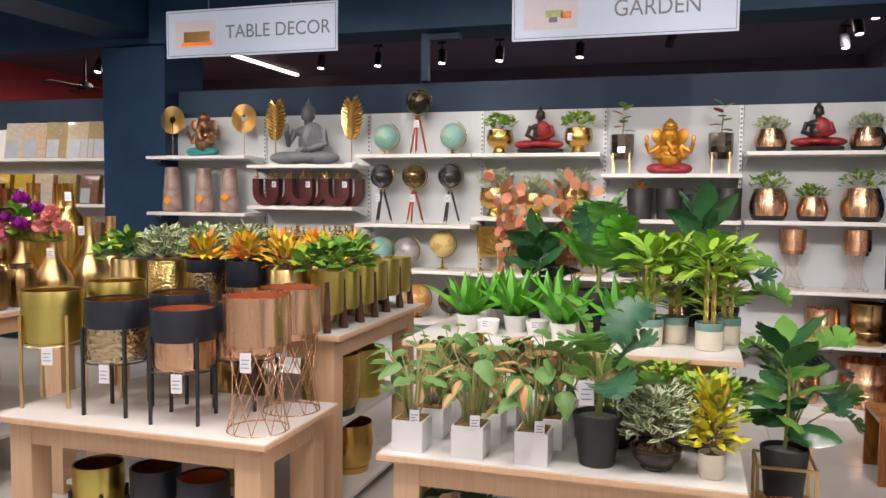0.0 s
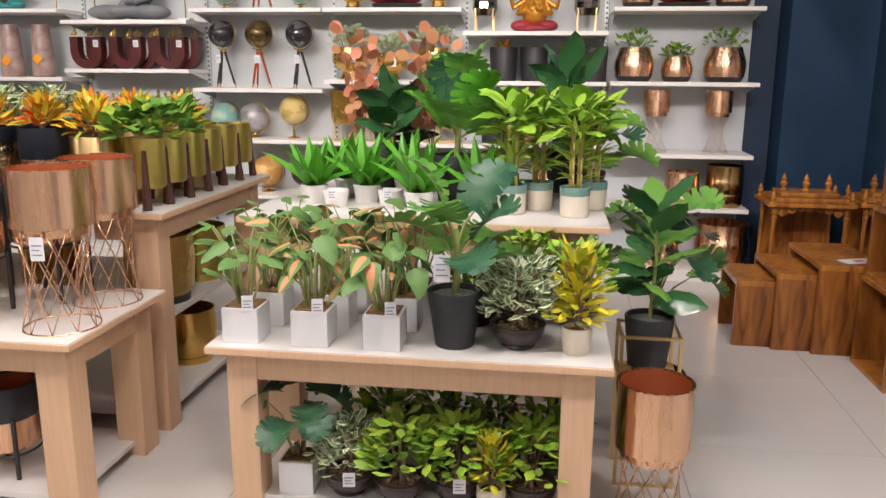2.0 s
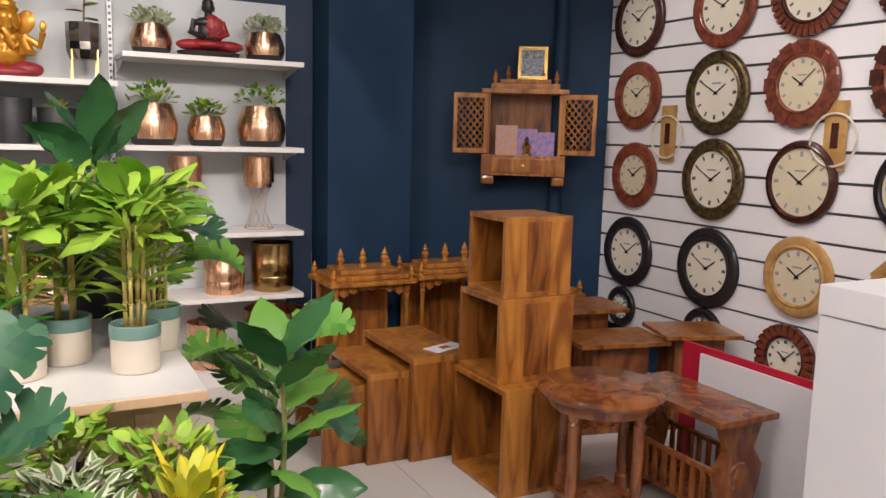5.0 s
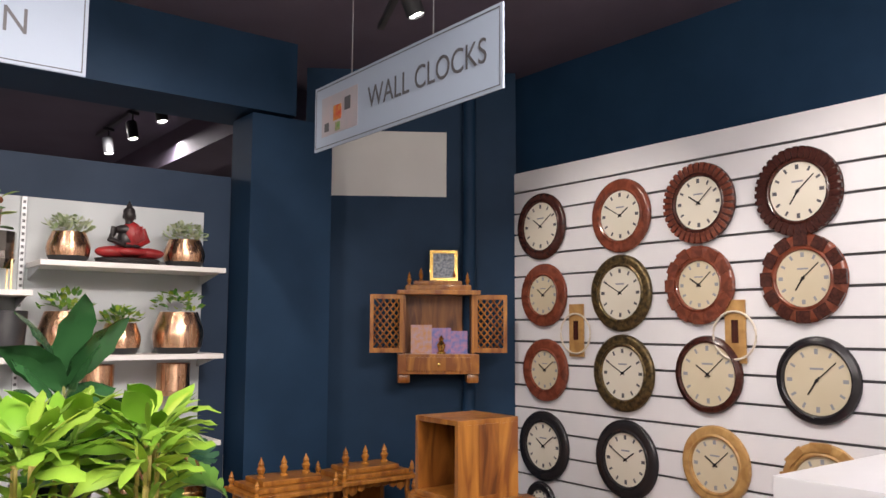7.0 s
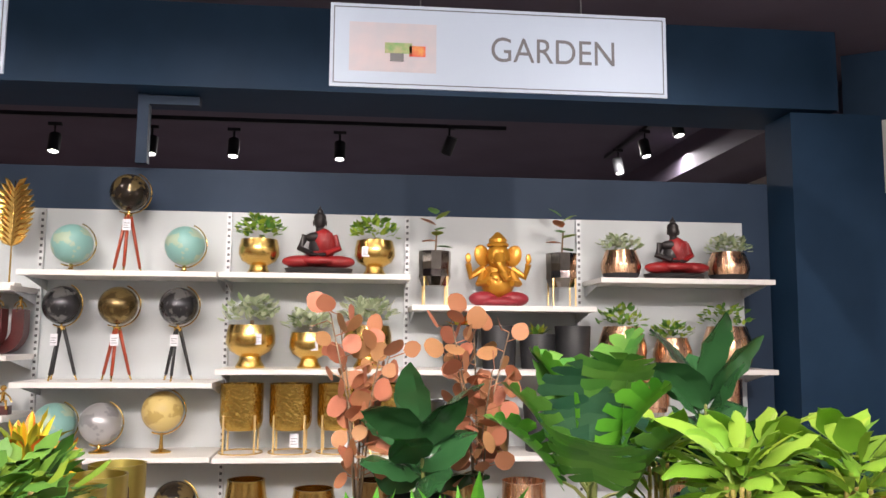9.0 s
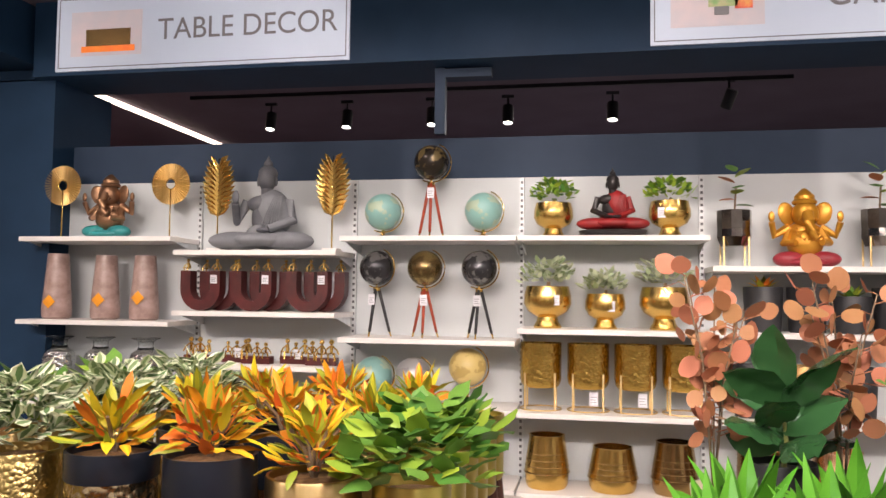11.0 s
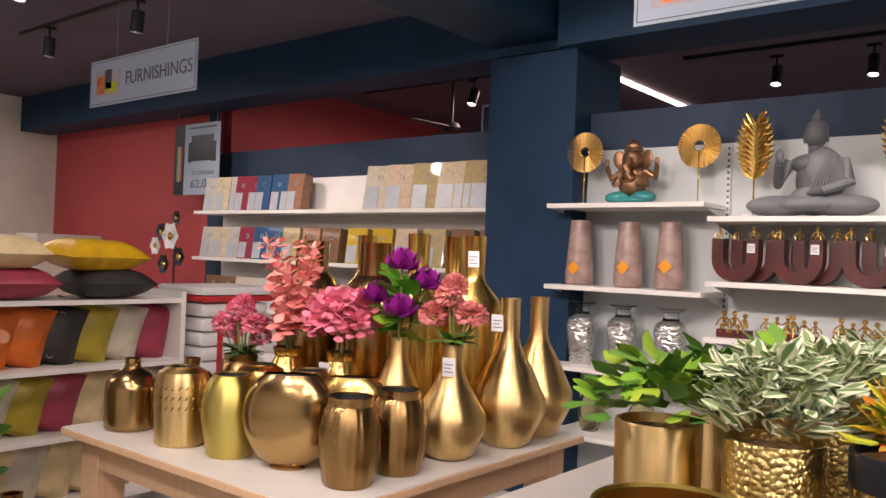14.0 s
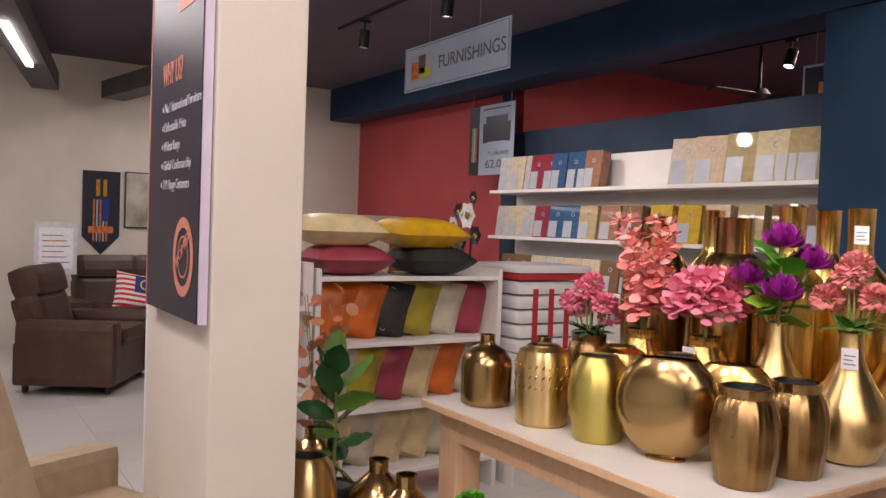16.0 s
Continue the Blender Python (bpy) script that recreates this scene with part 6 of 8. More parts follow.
for y, z in ((5.0, 1.53), (3.88, 1.53)):
    o = thing("wooden_plaque", (CX - 0.006, y, z), "small mustard wooden plaque with a wicker ring", "plaque", "wooden plaques on the clock board")
    part("board", boxes((-0.012, 0.0, -0.06, 0.06, -0.165, 0.165), bevel=0.004), CL_TAN, o)
    bm = bmesh.new()
    hoop(bm, (-0.02, 0, -0.02), 0.125, 0.006, 30, 0, "x")
    part("wicker_ring", bm, CREAMPOT, o)
    part("emblem", boxes((-0.0145, -0.0125, -0.02, 0.02, -0.06, 0.06)), CL_DARK, o)

# ---- wooden furniture ----
def finial(o, x, y, z, k=1.0, mat=SHEESHAM_L):
    part("finial", turned([(0, 0), (0.02 * k, 0), (0.02 * k, 0.008 * k), (0.01 * k, 0.014 * k), (0.018 * k, 0.03 * k), (0.022 * k, 0.042 * k), (0.012 * k, 0.055 * k), (0.016 * k, 0.064 * k), (0.006 * k, 0.085 * k), (0, 0.1 * k)], 12, (x, y, z)), mat, o, "turned finial")


def temple(at, w, d, h, label, rz=0):
    """A small floor temple: plinth, four turned posts, scalloped arch, stepped roof with finials."""
    o = thing("wooden_temple", at, label, "temple cabinet", "wooden home temples", rz)
    part("plinth", boxes((-w / 2, w / 2, -d / 2, d / 2, 0, 0.10), bevel=0.004), SHEESHAM, o)
    part("drawer", boxes((-w * 0.4, w * 0.4, -d / 2 - 0.01, -d / 2 - 0.002, 0.02, 0.08), bevel=0.003), SHEESHAM_L, o)
    zt = h - 0.22
    for x in (-w / 2 + 0.03, w / 2 - 0.03):
        for y in (-d / 2 + 0.03, d / 2 - 0.03):
            prof = [(0.018, 0.10), (0.018, 0.14), (0.011, 0.15), (0.016, 0.2), (0.013, 0.3), (0.013, zt - 0.10), (0.018, zt - 0.07), (0.012, zt - 0.06), (0.018, zt - 0.04), (0.018, zt)]
            part("post", turned(prof, 12, (x, y, 0)), SHEESHAM_L, o, "turned post")
    part("back", boxes((-w / 2 + 0.02, w / 2 - 0.02, d / 2 - 0.02, d / 2 - 0.008, 0.10, zt)), SHEESHAM, o)
    n = 7
    for k in range(n):
        x = -w / 2 + 0.05 + (w - 0.1) * (k + 0.5) / n
        drop = 0.07 if k in (0, n - 1) else 0.05 if k in (1, n - 2) else 0.035
        part("arch_scallop", turned([(0, 0), ((w - 0.1) / n * 0.5, drop * 0.3), ((w - 0.1) / n * 0.5, drop), (0, drop)], 14, (x, -d / 2 + 0.03, zt - drop), sy=0.3), SHEESHAM_L, o)
    part("roof_board", boxes((-w / 2 - 0.02, w / 2 + 0.02, -d / 2 - 0.02, d / 2 + 0.02, zt, zt + 0.025), bevel=0.006), SHEESHAM_L, o)
    part("roof_step", boxes((-w / 2 + 0.02, w / 2 - 0.02, -d / 2 + 0.02, d / 2 - 0.02, zt + 0.026, zt + 0.055), bevel=0.008), SHEESHAM_L, o)
    part("roof_step", boxes((-w / 2 + 0.07, w / 2 - 0.07, -d / 2 + 0.06, d / 2 - 0.06, zt + 0.056, zt + 0.085), bevel=0.008), SHEESHAM_L, o)
    for x in (-w / 2 + 0.01, w / 2 - 0.01):
        finial(o, x, -d / 2 + 0.01, zt + 0.025, 0.85)
        finial(o, x, d / 2 - 0.01, zt + 0.025, 0.85)
    for x in (-w * 0.28, 0, w * 0.28):
        finial(o, x, 0, zt + 0.085, 1.15)
    return o


temple((1.42, 5.72, 0), 0.50, 0.36, 0.84, "carved golden-brown wooden home temple with finials")
temple((2.0, 5.78, 0), 0.50, 0.34, 0.84, "carved dark wooden home temple with finials")
temple((2.45, 5.42, 0), 0.46, 0.34, 0.74, "carved dark wooden home temple with finials")


def nest_table(at, sx, sy, h, label):
    o = thing("nest_table", at, label, "table", "nest of wooden tables")
    t = 0.028
    part("top", boxes((0, sx, 0, sy, h - t, h), bevel=0.003), SHEESHAM_L, o)
    for y in (0.0, sy - t):
        part("side_panel", boxes((0, sx, y, y + t, 0, h - t), bevel=0.002), SHEESHAM, o)
    return o


nest_table((1.17, 4.49, 0), 0.32, 0.60, 0.485, "largest sheesham nest table with solid plank sides")
nest_table((0.975, 4.535, 0), 0.30, 0.51, 0.42, "middle sheesham nest table with solid plank sides")
nest_table((0.78, 4.575, 0), 0.28, 0.42, 0.365, "smallest sheesham nest table with solid plank sides")
o = thing("price_card", (1.40, 4.62, 0.486), "white price card lying on the nest table", "card", "", 20)
part("card", boxes((-0.10, 0.10, -0.05, 0.05, 0, 0.0015)), TAG, o)
part("print_line", boxes((-0.03, 0.03, -0.02, 0.02, 0.0016, 0.002)), REDP, o)


def cube_shelf(at, sx, sy, h, label, rz=0):
    """An open box: closed front and back boards, open to its left side."""
    o = thing("cube_shelf", at, label, "box shelf", "stacked wooden cubes", rz)
    t = 0.022
    part("top", boxes((0, sx, 0, sy, h - t, h), bevel=0.002), SHEESHAM_L, o)
    part("bottom", boxes((0, sx, 0, sy, 0, t), bevel=0.002), SHEESHAM_L, o)
    n = 3
    for k in range(n):
        part("front_plank", boxes((sx * k / n + 0.0008, sx * (k + 1) / n - 0.0008, 0, t, t, h - t)), (SHEESHAM_L, SHEESHAM, SHEESHAM_L)[k], o)
    part("back", boxes((0, sx, sy - t, sy, t, h - t)), SHEESHAM, o)
    part("side", boxes((sx - t, sx, t, sy - t, t, h - t)), SHEESHAM, o)
    return o


cube_shelf((1.385, 4.09, 0.822), 0.335, 0.30, 0.338, "open sheesham cube at the top of a stack")
cube_shelf((1.36, 4.07, 0.465), 0.37, 0.34, 0.356, "open sheesham cube in the middle of a stack")
cube_shelf((1.34, 3.98, 0.0), 0.40, 0.43, 0.464, "open sheesham cube at the foot of a stack")

o = thing("round_table", (1.62, 3.72, 0), "round polished wooden table on four turned legs", "table")
part("top", turned([(0, 0.50), (0.22, 0.50), (0.245, 0.508), (0.25, 0.52), (0.245, 0.535), (0.23, 0.545), (0, 0.547)], 44), ROSE, o)
part("apron", turned([(0, 0.46), (0.205, 0.46), (0.21, 0.47), (0.21, 0.499), (0, 0.499)], 36), ROSE, o)
for i in range(4):
    a = i * math.pi / 2 + 0.3
    part("leg", turned([(0, 0), (0.018, 0), (0.026, 0.012), (0.02, 0.03), (0.027, 0.045), (0.026, 0.12), (0.018, 0.13), (0.02, 0.15), (0.023, 0.16), (0.022, 0.40), (0.026, 0.42), (0.02, 0.43), (0.026, 0.46)], 16, (0.175 * math.cos(a), 0.175 * math.sin(a), 0)), ROSE, o, "turned fluted leg")
part("stretcher_shelf", boxes((-0.13, 0.13, -0.13, 0.13, 0.07, 0.09), bevel=0.004), ROSE, o)

o = thing("magazine_table", (2.0, 3.62, 0), "carved wooden side table with a magazine trough", "table", "", 0)
part("top", boxes((-0.15, 0.15, -0.30, 0.30, 0.455, 0.48), bevel=0.006), ROSE, o)
for y in (-0.26, 0.24):
    bm = bmesh.new()
    pts = [(-0.15, 0), (0.15, 0), (0.13, 0.05), (0.08, 0.1), (0.11, 0.2), (0.12, 0.27), (0.07, 0.34), (0.10, 0.42), (0.12, 0.455), (-0.12, 0.455), (-0.10, 0.42), (-0.07, 0.34), (-0.12, 0.27), (-0.11, 0.2), (-0.08, 0.1), (-0.13, 0.05)]
    f0 = bm.faces.new([bm.verts.new((x, y, z)) for x, z in pts])
    r = bmesh.ops.extrude_face_region(bm, geom=[f0])
    for v in [g for g in r["geom"] if isinstance(g, bmesh.types.BMVert)]:
        v.co.y += 0.028
    part("end_panel", bm, ROSE, o, "scrolled carved end panel")
    part("carving", turned([(0, 0), (0.055, 0), (0.05, 0.006), (0.03, 0.004), (0.028, 0.01), (0, 0.012)], 20), ROSE, o).matrix_basis = pose(0, y - 0.001, 0.24, 90, 0, 0)
for s in (-1, 1):
    for k in range(9):
        part("trough_slat", boxes((s * 0.12 - 0.006, s * 0.12 + 0.006, -0.21 + 0.052 * k, -0.19 + 0.052 * k, 0.12, 0.26)), ROSE, o)
    part("trough_rail", boxes((s * 0.12 - 0.008, s * 0.12 + 0.008, -0.23, 0.24, 0.26, 0.28)), ROSE, o)
part("trough_floor", boxes((-0.12, 0.12, -0.23, 0.24, 0.10, 0.12)), ROSE, o)


def small_table(at, sx, sy, h, label, rz=0):
    o = thing("end_table", at, label, "table", "small wooden end tables", rz)
    part("top", boxes((-sx / 2, sx / 2, -sy / 2, sy / 2, h - 0.022, h), bevel=0.003), SHEESHAM, o)
    part("body", boxes((-sx * 0.32, sx * 0.32, -sy * 0.32, sy * 0.32, 0, h - 0.022), bevel=0.003), ROSE, o)
    part("foot_shelf", boxes((-sx * 0.45, sx * 0.45, -sy * 0.45, sy * 0.45, 0.0, 0.03)), ROSE, o)
    return o


small_table((2.38, 4.95, 0), 0.55, 0.36, 0.56, "dark wooden end table with a golden top", -12)
small_table((2.35, 4.55, 0), 0.5, 0.34, 0.47, "dark wooden end table with a golden top", -12)
small_table((2.78, 4.42, 0), 0.42, 0.34, 0.50, "dark wooden stool with a golden top", -20)

PINKBOARD = shader("crimson_board", (0.5, 0.012, 0.04), 0.45, 0, (0.45, 0.01, 0.035), 4)
o = thing("leaning_board", (2.26, 3.95, 0.0), "white board with a crimson edge leaning behind the tables", "board", "", 0)
part("crimson_sheet", boxes((0, 0.012, -1.15, 0, 0.0, 0.60)), PINKBOARD, o)
part("white_sheet", boxes((-0.016, -0.004, -1.10, -0.12, 0.0, 0.57)), SLAT, o, "white sheet")
o = thing("counter", (1.87, 2.1, 0), "plain white laminated display counter", "counter")
part("body", boxes((0.004, 0.8, 0, 0.886, 0, 0.95), bevel=0.004), SLAT, o)
part("top", boxes((0, 0.81, -0.004, 0.89, 0.955, 1.05), bevel=0.004), SLAT, o)

# hanging shrine cabinet with open lattice doors
SHRINE = pose(2.632, 5.893, 1.16, 0, 0, -33.3)
o = thing("wall_shrine", (0, 0, 0), "carved wooden wall shrine with open lattice doors", "shrine cabinet")
o.matrix_basis = SHRINE @ Matrix.Diagonal((0.81, 0.86, 1.0, 1))
part("drawer_box", boxes((-0.33, 0.33, -0.27, 0, 0.08, 0.21), bevel=0.004), SHEESHAM_L, o)
part("drawer_front", boxes((-0.26, 0.26, -0.284, -0.272, 0.10, 0.19), bevel=0.004), SHEESHAM_L, o)
part("knob", turned([(0.006, 0), (0.006, 0.012), (0.012, 0.016), (0.012, 0.024), (0, 0.027)], 12), GOLD, o).matrix_basis = pose(0, -0.284, 0.145, 90, 0, 0)
for x in (-0.28, 0.28):
    part("bracket_foot", boxes((x - 0.05, x + 0.05, -0.25, -0.02, 0.02, 0.08), bevel=0.02), SHEESHAM_L, o)
part("back", boxes((-0.28, 0.28, -0.02, 0, 0.21, 0.60)), SHEESHAM, o)
for x in (-0.29, 0.27):
    part("side", boxes((x, x + 0.02, -0.25, 0, 0.21, 0.60)), SHEESHAM_L, o)
part("cornice", boxes((-0.34, 0.34, -0.29, 0, 0.60, 0.63), bevel=0.006), SHEESHAM_L, o)
part("roof_step", boxes((-0.27, 0.27, -0.24, 0, 0.631, 0.665), bevel=0.008), SHEESHAM_L, o)
part("roof_step", boxes((-0.2, 0.2, -0.2, 0, 0.666, 0.695), bevel=0.008), SHEESHAM_L, o)
for x in (-0.24, 0.24, -0.14, 0.14):
    finial(o, x, -0.2 if abs(x) > 0.2 else -0.12, 0.66 if abs(x) > 0.2 else 0.695, 0.95)
for s in (-1, 1):
    bm = bmesh.new()
    box(bm, 0, 0.03, 0, 0.018, 0, 0.38)
    box(bm, 0.24, 0.27, 0, 0.018, 0, 0.38)
    box(bm, 0.03, 0.24, 0, 0.018, 0, 0.03)
    box(bm, 0.03, 0.24, 0, 0.018, 0.35, 0.38)
    door = part("lattice_door", bm, SHEESHAM_L, o, "open lattice door")
    door.matrix_basis = pose(s * 0.29, -0.25, 0.22, 0, 0, -6) if s > 0 else pose(-0.29, -0.25, 0.22, 0, 0, 186)
    for k in range(-3, 9):
        for dirn in (1, -1):
            bm = bmesh.new()
            z0 = 0.05 + k * 0.052
            a, b = (0.03, z0), (0.24, z0 + dirn * 0.21)
            def clipz(p, q):
                (x0, y0), (x1, y1) = p, q
                pts = []
                for lo, hi in ((0.03, 0.35),):
                    t0, t1 = 0.0, 1.0
                    dy = y1 - y0
                    for lim, sign in ((lo, 1), (hi, -1)):
                        num = (lim - y0) / dy
                        if sign * dy > 0:
                            t0 = max(t0, num)
                        else:
                            t1 = min(t1, num)
                    return (None if t1 - t0 < 0.08 else ((x0 + (x1 - x0) * t0, y0 + dy * t0), (x0 + (x1 - x0) * t1, y0 + dy * t1)))
            seg = clipz(a, b)
            if seg is None:
                bm.free()
                continue
            (xa, za), (xb, zb) = seg
            tube(bm, [(xa, 0.009 + 0.003 * dirn, za), (xb, 0.009 + 0.003 * dirn, zb)], 0.006, 5)
            part("lattice_bar", bm, SHEESHAM_L, door)
MULTI = shader("bright_devotional_print", (0.5, 0.25, 0.4), 0.4, 0, (0.15, 0.2, 0.5), 30)
MULTI2 = shader("orange_devotional_print", (0.6, 0.3, 0.12), 0.4, 0, (0.5, 0.35, 0.4), 34)
for k, (x, m) in enumerate(((-0.13, MULTI2), (0.02, MULTI), (0.15, MULTI))):
    p = thing("picture_card", (0, 0, 0), "small bright printed picture card inside the shrine", "picture", "picture cards in the shrine")
    p.matrix_basis = SHRINE @ pose(0.86 * x, -0.16 + 0.01 * k, 0.211)
    part("card", boxes((-0.07, 0.07, 0, 0.006, 0, 0.19 - 0.02 * k)), m, p)
p = thing("small_idol", (0, 0, 0), "tiny golden idol inside the shrine", "ornament")
p.matrix_basis = SHRINE @ pose(0.02, -0.185, 0.211)
part("body", turned([(0, 0), (0.03, 0), (0.03, 0.01), (0.02, 0.02), (0.03, 0.06), (0.012, 0.085), (0.018, 0.1), (0, 0.125)], 14), GOLD, p)
p = thing("framed_picture", (0, 0, 0), "small gold framed print leaning on the shrine roof", "picture")
p.matrix_basis = SHRINE @ pose(0.04, -0.12, 0.697, -6)
bm = bmesh.new()
for b in ((-0.095, 0.095, 0, 0.014, 0, 0.022), (-0.095, 0.095, 0, 0.014, 0.19, 0.212), (-0.095, -0.073, 0, 0.014, 0.022, 0.19), (0.073, 0.095, 0, 0.014, 0.022, 0.19)):
    box(bm, *b, bevel=0.002)
part("frame", bm, GOLD, p, "gold frame")
part("print", boxes((-0.073, 0.073, 0.004, 0.010, 0.022, 0.19)), shader("grey_blue_print", (0.4, 0.45, 0.5), 0.4, 0, (0.12, 0.15, 0.2), 60), p)

# ---- golden vases and flowers on their table ----
VT = 0.92
VG = "golden vases on the vase table"
VK = 0.85


def vase(at, prof, mat, label, seg=36, flutes=0, flute=0.0, tag=None, sx=1.0, sy=1.0, rz=0, group=VG):
    """A turned vase; those on the vase table are built at VK of their outline's size."""
    k = VK if group == VG else 1.0
    prof = [(r * k, z * k) for r, z in prof]
    o = thing("golden_vase", at, label, "vase", group, rz)
    part("body", turned(prof, seg if not flutes else flutes * 4, flutes=flutes, flute=flute, sx=sx, sy=sy), mat, o)
    top = prof[-1]
    rim = max(r for r, z in prof[-3:])
    # a matt black cup puts the shade inside the neck into colour
    part("mouth", turned([(rim * 0.82, max(z for r, z in prof) - 0.004), (rim * 0.78, max(z for r, z in prof) - 0.06), (0, max(z for r, z in prof) - 0.06)], 22, sx=sx, sy=sy), BLACK, o, "black cup standing for the shade inside the mouth")
    if tag:
        tag_on(o, tuple(v * k for v in tag), 10, 0.042, 0.055, 4)
    return o


def open_top(prof, wall=0.006):
    """Closes a vase's outline with a rim and an inner lip."""
    r, z = prof[-1]
    return [(0, 0)] + list(prof) + [(r + 0.002, z + 0.003), (r - wall, z + 0.003), (r - wall, z - 0.03)]


BOTTLE = open_top([(0.085, 0), (0.098, 0.01), (0.100, 0.15), (0.096, 0.18), (0.07, 0.215), (0.032, 0.235), (0.028, 0.25), (0.030, 0.27)])
CANIS = open_top([(0.085, 0), (0.093, 0.01), (0.098, 0.12), (0.098, 0.22), (0.085, 0.262), (0.055, 0.278)])
BARREL = open_top([(0.07, 0), (0.078, 0.01), (0.10, 0.13), (0.10, 0.18), (0.085, 0.25), (0.062, 0.278)])
RIBBED = open_top([(0.07, 0), (0.078, 0.01), (0.092, 0.10), (0.093, 0.17), (0.08, 0.23), (0.068, 0.245), (0.07, 0.27)])
TEARDROP = open_top([(0.06, 0), (0.085, 0.015), (0.13, 0.11), (0.125, 0.16), (0.07, 0.25), (0.038, 0.32), (0.035, 0.40)])
BIGTEAR = open_top([(0.07, 0), (0.09, 0.015), (0.145, 0.13), (0.145, 0.18), (0.09, 0.30), (0.045, 0.38), (0.036, 0.42), (0.038, 0.56)])
TALLNECK = open_top([(0.11, 0), (0.12, 0.01), (0.125, 0.45), (0.11, 0.54), (0.05, 0.61), (0.042, 0.64), (0.046, 0.80)])
FATNECK = open_top([(0.13, 0), (0.14, 0.01), (0.15, 0.42), (0.14, 0.52), (0.1, 0.60), (0.075, 0.62), (0.075, 0.76)])

vase((-4.70, 3.10, VT), BOTTLE, BRONZE, "dark gold shouldered bottle vase")
vase((-4.60, 3.26, VT), BOTTLE, BRONZE, "dark gold shouldered bottle vase")
o = vase((-4.41, 3.10, VT), CANIS, GOLD_B, "pale gold canister vase with stamped dotted bands")
for z in (0.12, 0.15, 0.18):
    for k in range(26):
        a = 2 * math.pi * k / 26
        bm = bmesh.new()
        tube(bm, [(0.084 * math.cos(a), 0.084 * math.sin(a), z - 0.005), (0.084 * math.cos(a + 0.1), 0.084 * math.sin(a + 0.1), z + 0.005)], 0.0018, 4)
        part("stamped_dash", bm, BRONZE, o)
vase((-4.19, 3.12, VT), BARREL, OLIVEGOLD, "satin green-gold barrel vase")
vase((-4.31, 3.32, VT), CANIS, GOLD, "gold canister vase with a wide mouth")
vase((-4.12, 3.36, VT), BARREL, GOLD_B, "pale gold barrel vase")


def disc_vase(at, rz, label, k=1.0):
    """A round flask vase with a slanting cut mouth."""
    o = thing("flask_vase", at, label, "vase", VG, rz)
    bm = bmesh.new()
    blob(bm, (0, 0, 0.16 * k), (0.148 * k, 0.075 * k, 0.16 * k), 0, 32)
    cut = [v for v in bm.verts if v.co.z > 0.295 * k]
    bmesh.ops.delete(bm, geom=cut, context="VERTS")
    part("body", bm, BRONZE if "bronze" in label else GOLD, o)
    # black cup below the cut rim: the flask's inner shade as colour
    part("mouth", turned([(0.056 * k, 0.287 * k), (0.05 * k, 0.25 * k), (0, 0.25 * k)], 24, sy=0.5), BLACK, o, "black cup standing for the shade inside the mouth")
    part("foot", turned([(0, 0), (0.05, 0), (0.052, 0.006), (0.04, 0.012)], 20, sy=0.6), BRONZE, o)
    return o


disc_vase((-3.965, 3.15, VT), 34, "polished bronze round flask vase with a cut mouth", 0.90)
disc_vase((-3.93, 3.36, VT), 34, "polished gold round flask vase with a cut mouth", 0.82)
vase((-3.735, 3.16, VT), RIBBED, BRONZE_D, "dark bronze tapered vase with cut flutes", flutes=22, flute=0.012)
vase((-3.73, 3.345, VT), RIBBED, BRONZE_D, "dark bronze tapered vase with cut flutes", flutes=22, flute=0.012)
vase((-3.735, 3.585, VT), TEARDROP, GOLD_B, "brushed gold teardrop vase with flowers", tag=(0.03, -0.06, 0.36))
vase((-3.715, 3.86, VT), BIGTEAR, GOLD_B, "brushed gold long-necked teardrop vase", tag=(-0.02, -0.06, 0.5))
vase((-3.735, 4.07, VT), BIGTEAR, GOLD_B, "brushed gold long-necked teardrop vase")
vase((-3.97, 3.60, VT), TEARDROP, GOLD_B, "brushed gold teardrop vase with lotus flowers")
BULB = open_top([(0.07, 0), (0.08, 0.01), (0.12, 0.11), (0.11, 0.19), (0.06, 0.27), (0.05, 0.29), (0.062, 0.32)])
vase((-4.19, 3.56, VT), BULB, GOLD, "fluted gold bulb vase", flutes=20, flute=0.02, tag=(0.02, -0.11, 0.29))
vase((-4.39, 3.50, VT), BULB, GOLD, "fluted gold bulb vase", flutes=20, flute=0.02)
vase((-4.60, 3.46, VT), RIBBED, BRONZE_D, "dark bronze tapered vase with carnations")
vase((-4.33, 3.86, VT), FATNECK, BRONZE, "tall dark gold shouldered floor vase")
vase((-4.60, 3.78, VT), FATNECK, BRONZE, "tall dark gold shouldered floor vase")
vase((-4.07, 3.80, VT), TALLNECK, GOLD, "tall bright gold fluted bottle vase", flutes=24, flute=0.012)
vase((-3.93, 3.94, VT), TALLNECK, GOLD, "tall bright gold bottle vase", tag=(0.03, -0.05, 0.74))
vase((-4.12, 4.07, VT), TALLNECK, GOLD, "tall bright gold bottle vase")
vase((-4.58, 4.06, VT), TALLNECK, GOLD, "tall bright gold bottle vase")


def bloom(bm, c, r, n, rng, L=0.03, W=0.024, mi=0):
    for i in range(n):
        a = i * 137.5
        el = math.degrees(math.asin(1 - 1.6 * (i + 0.5) / n))
        d = Vector((math.cos(radians(a)) * math.cos(radians(el)), math.sin(radians(a)) * math.cos(radians(el)), math.sin(radians(el))))
        leaf(bm, Vector(c) + d * r * 0.55, a + rng.uniform(-20, 20), el + rng.uniform(-15, 25), L, W * 1.2, 20, 3, 0.25, "round", mi, None, rng.uniform(-40, 40))


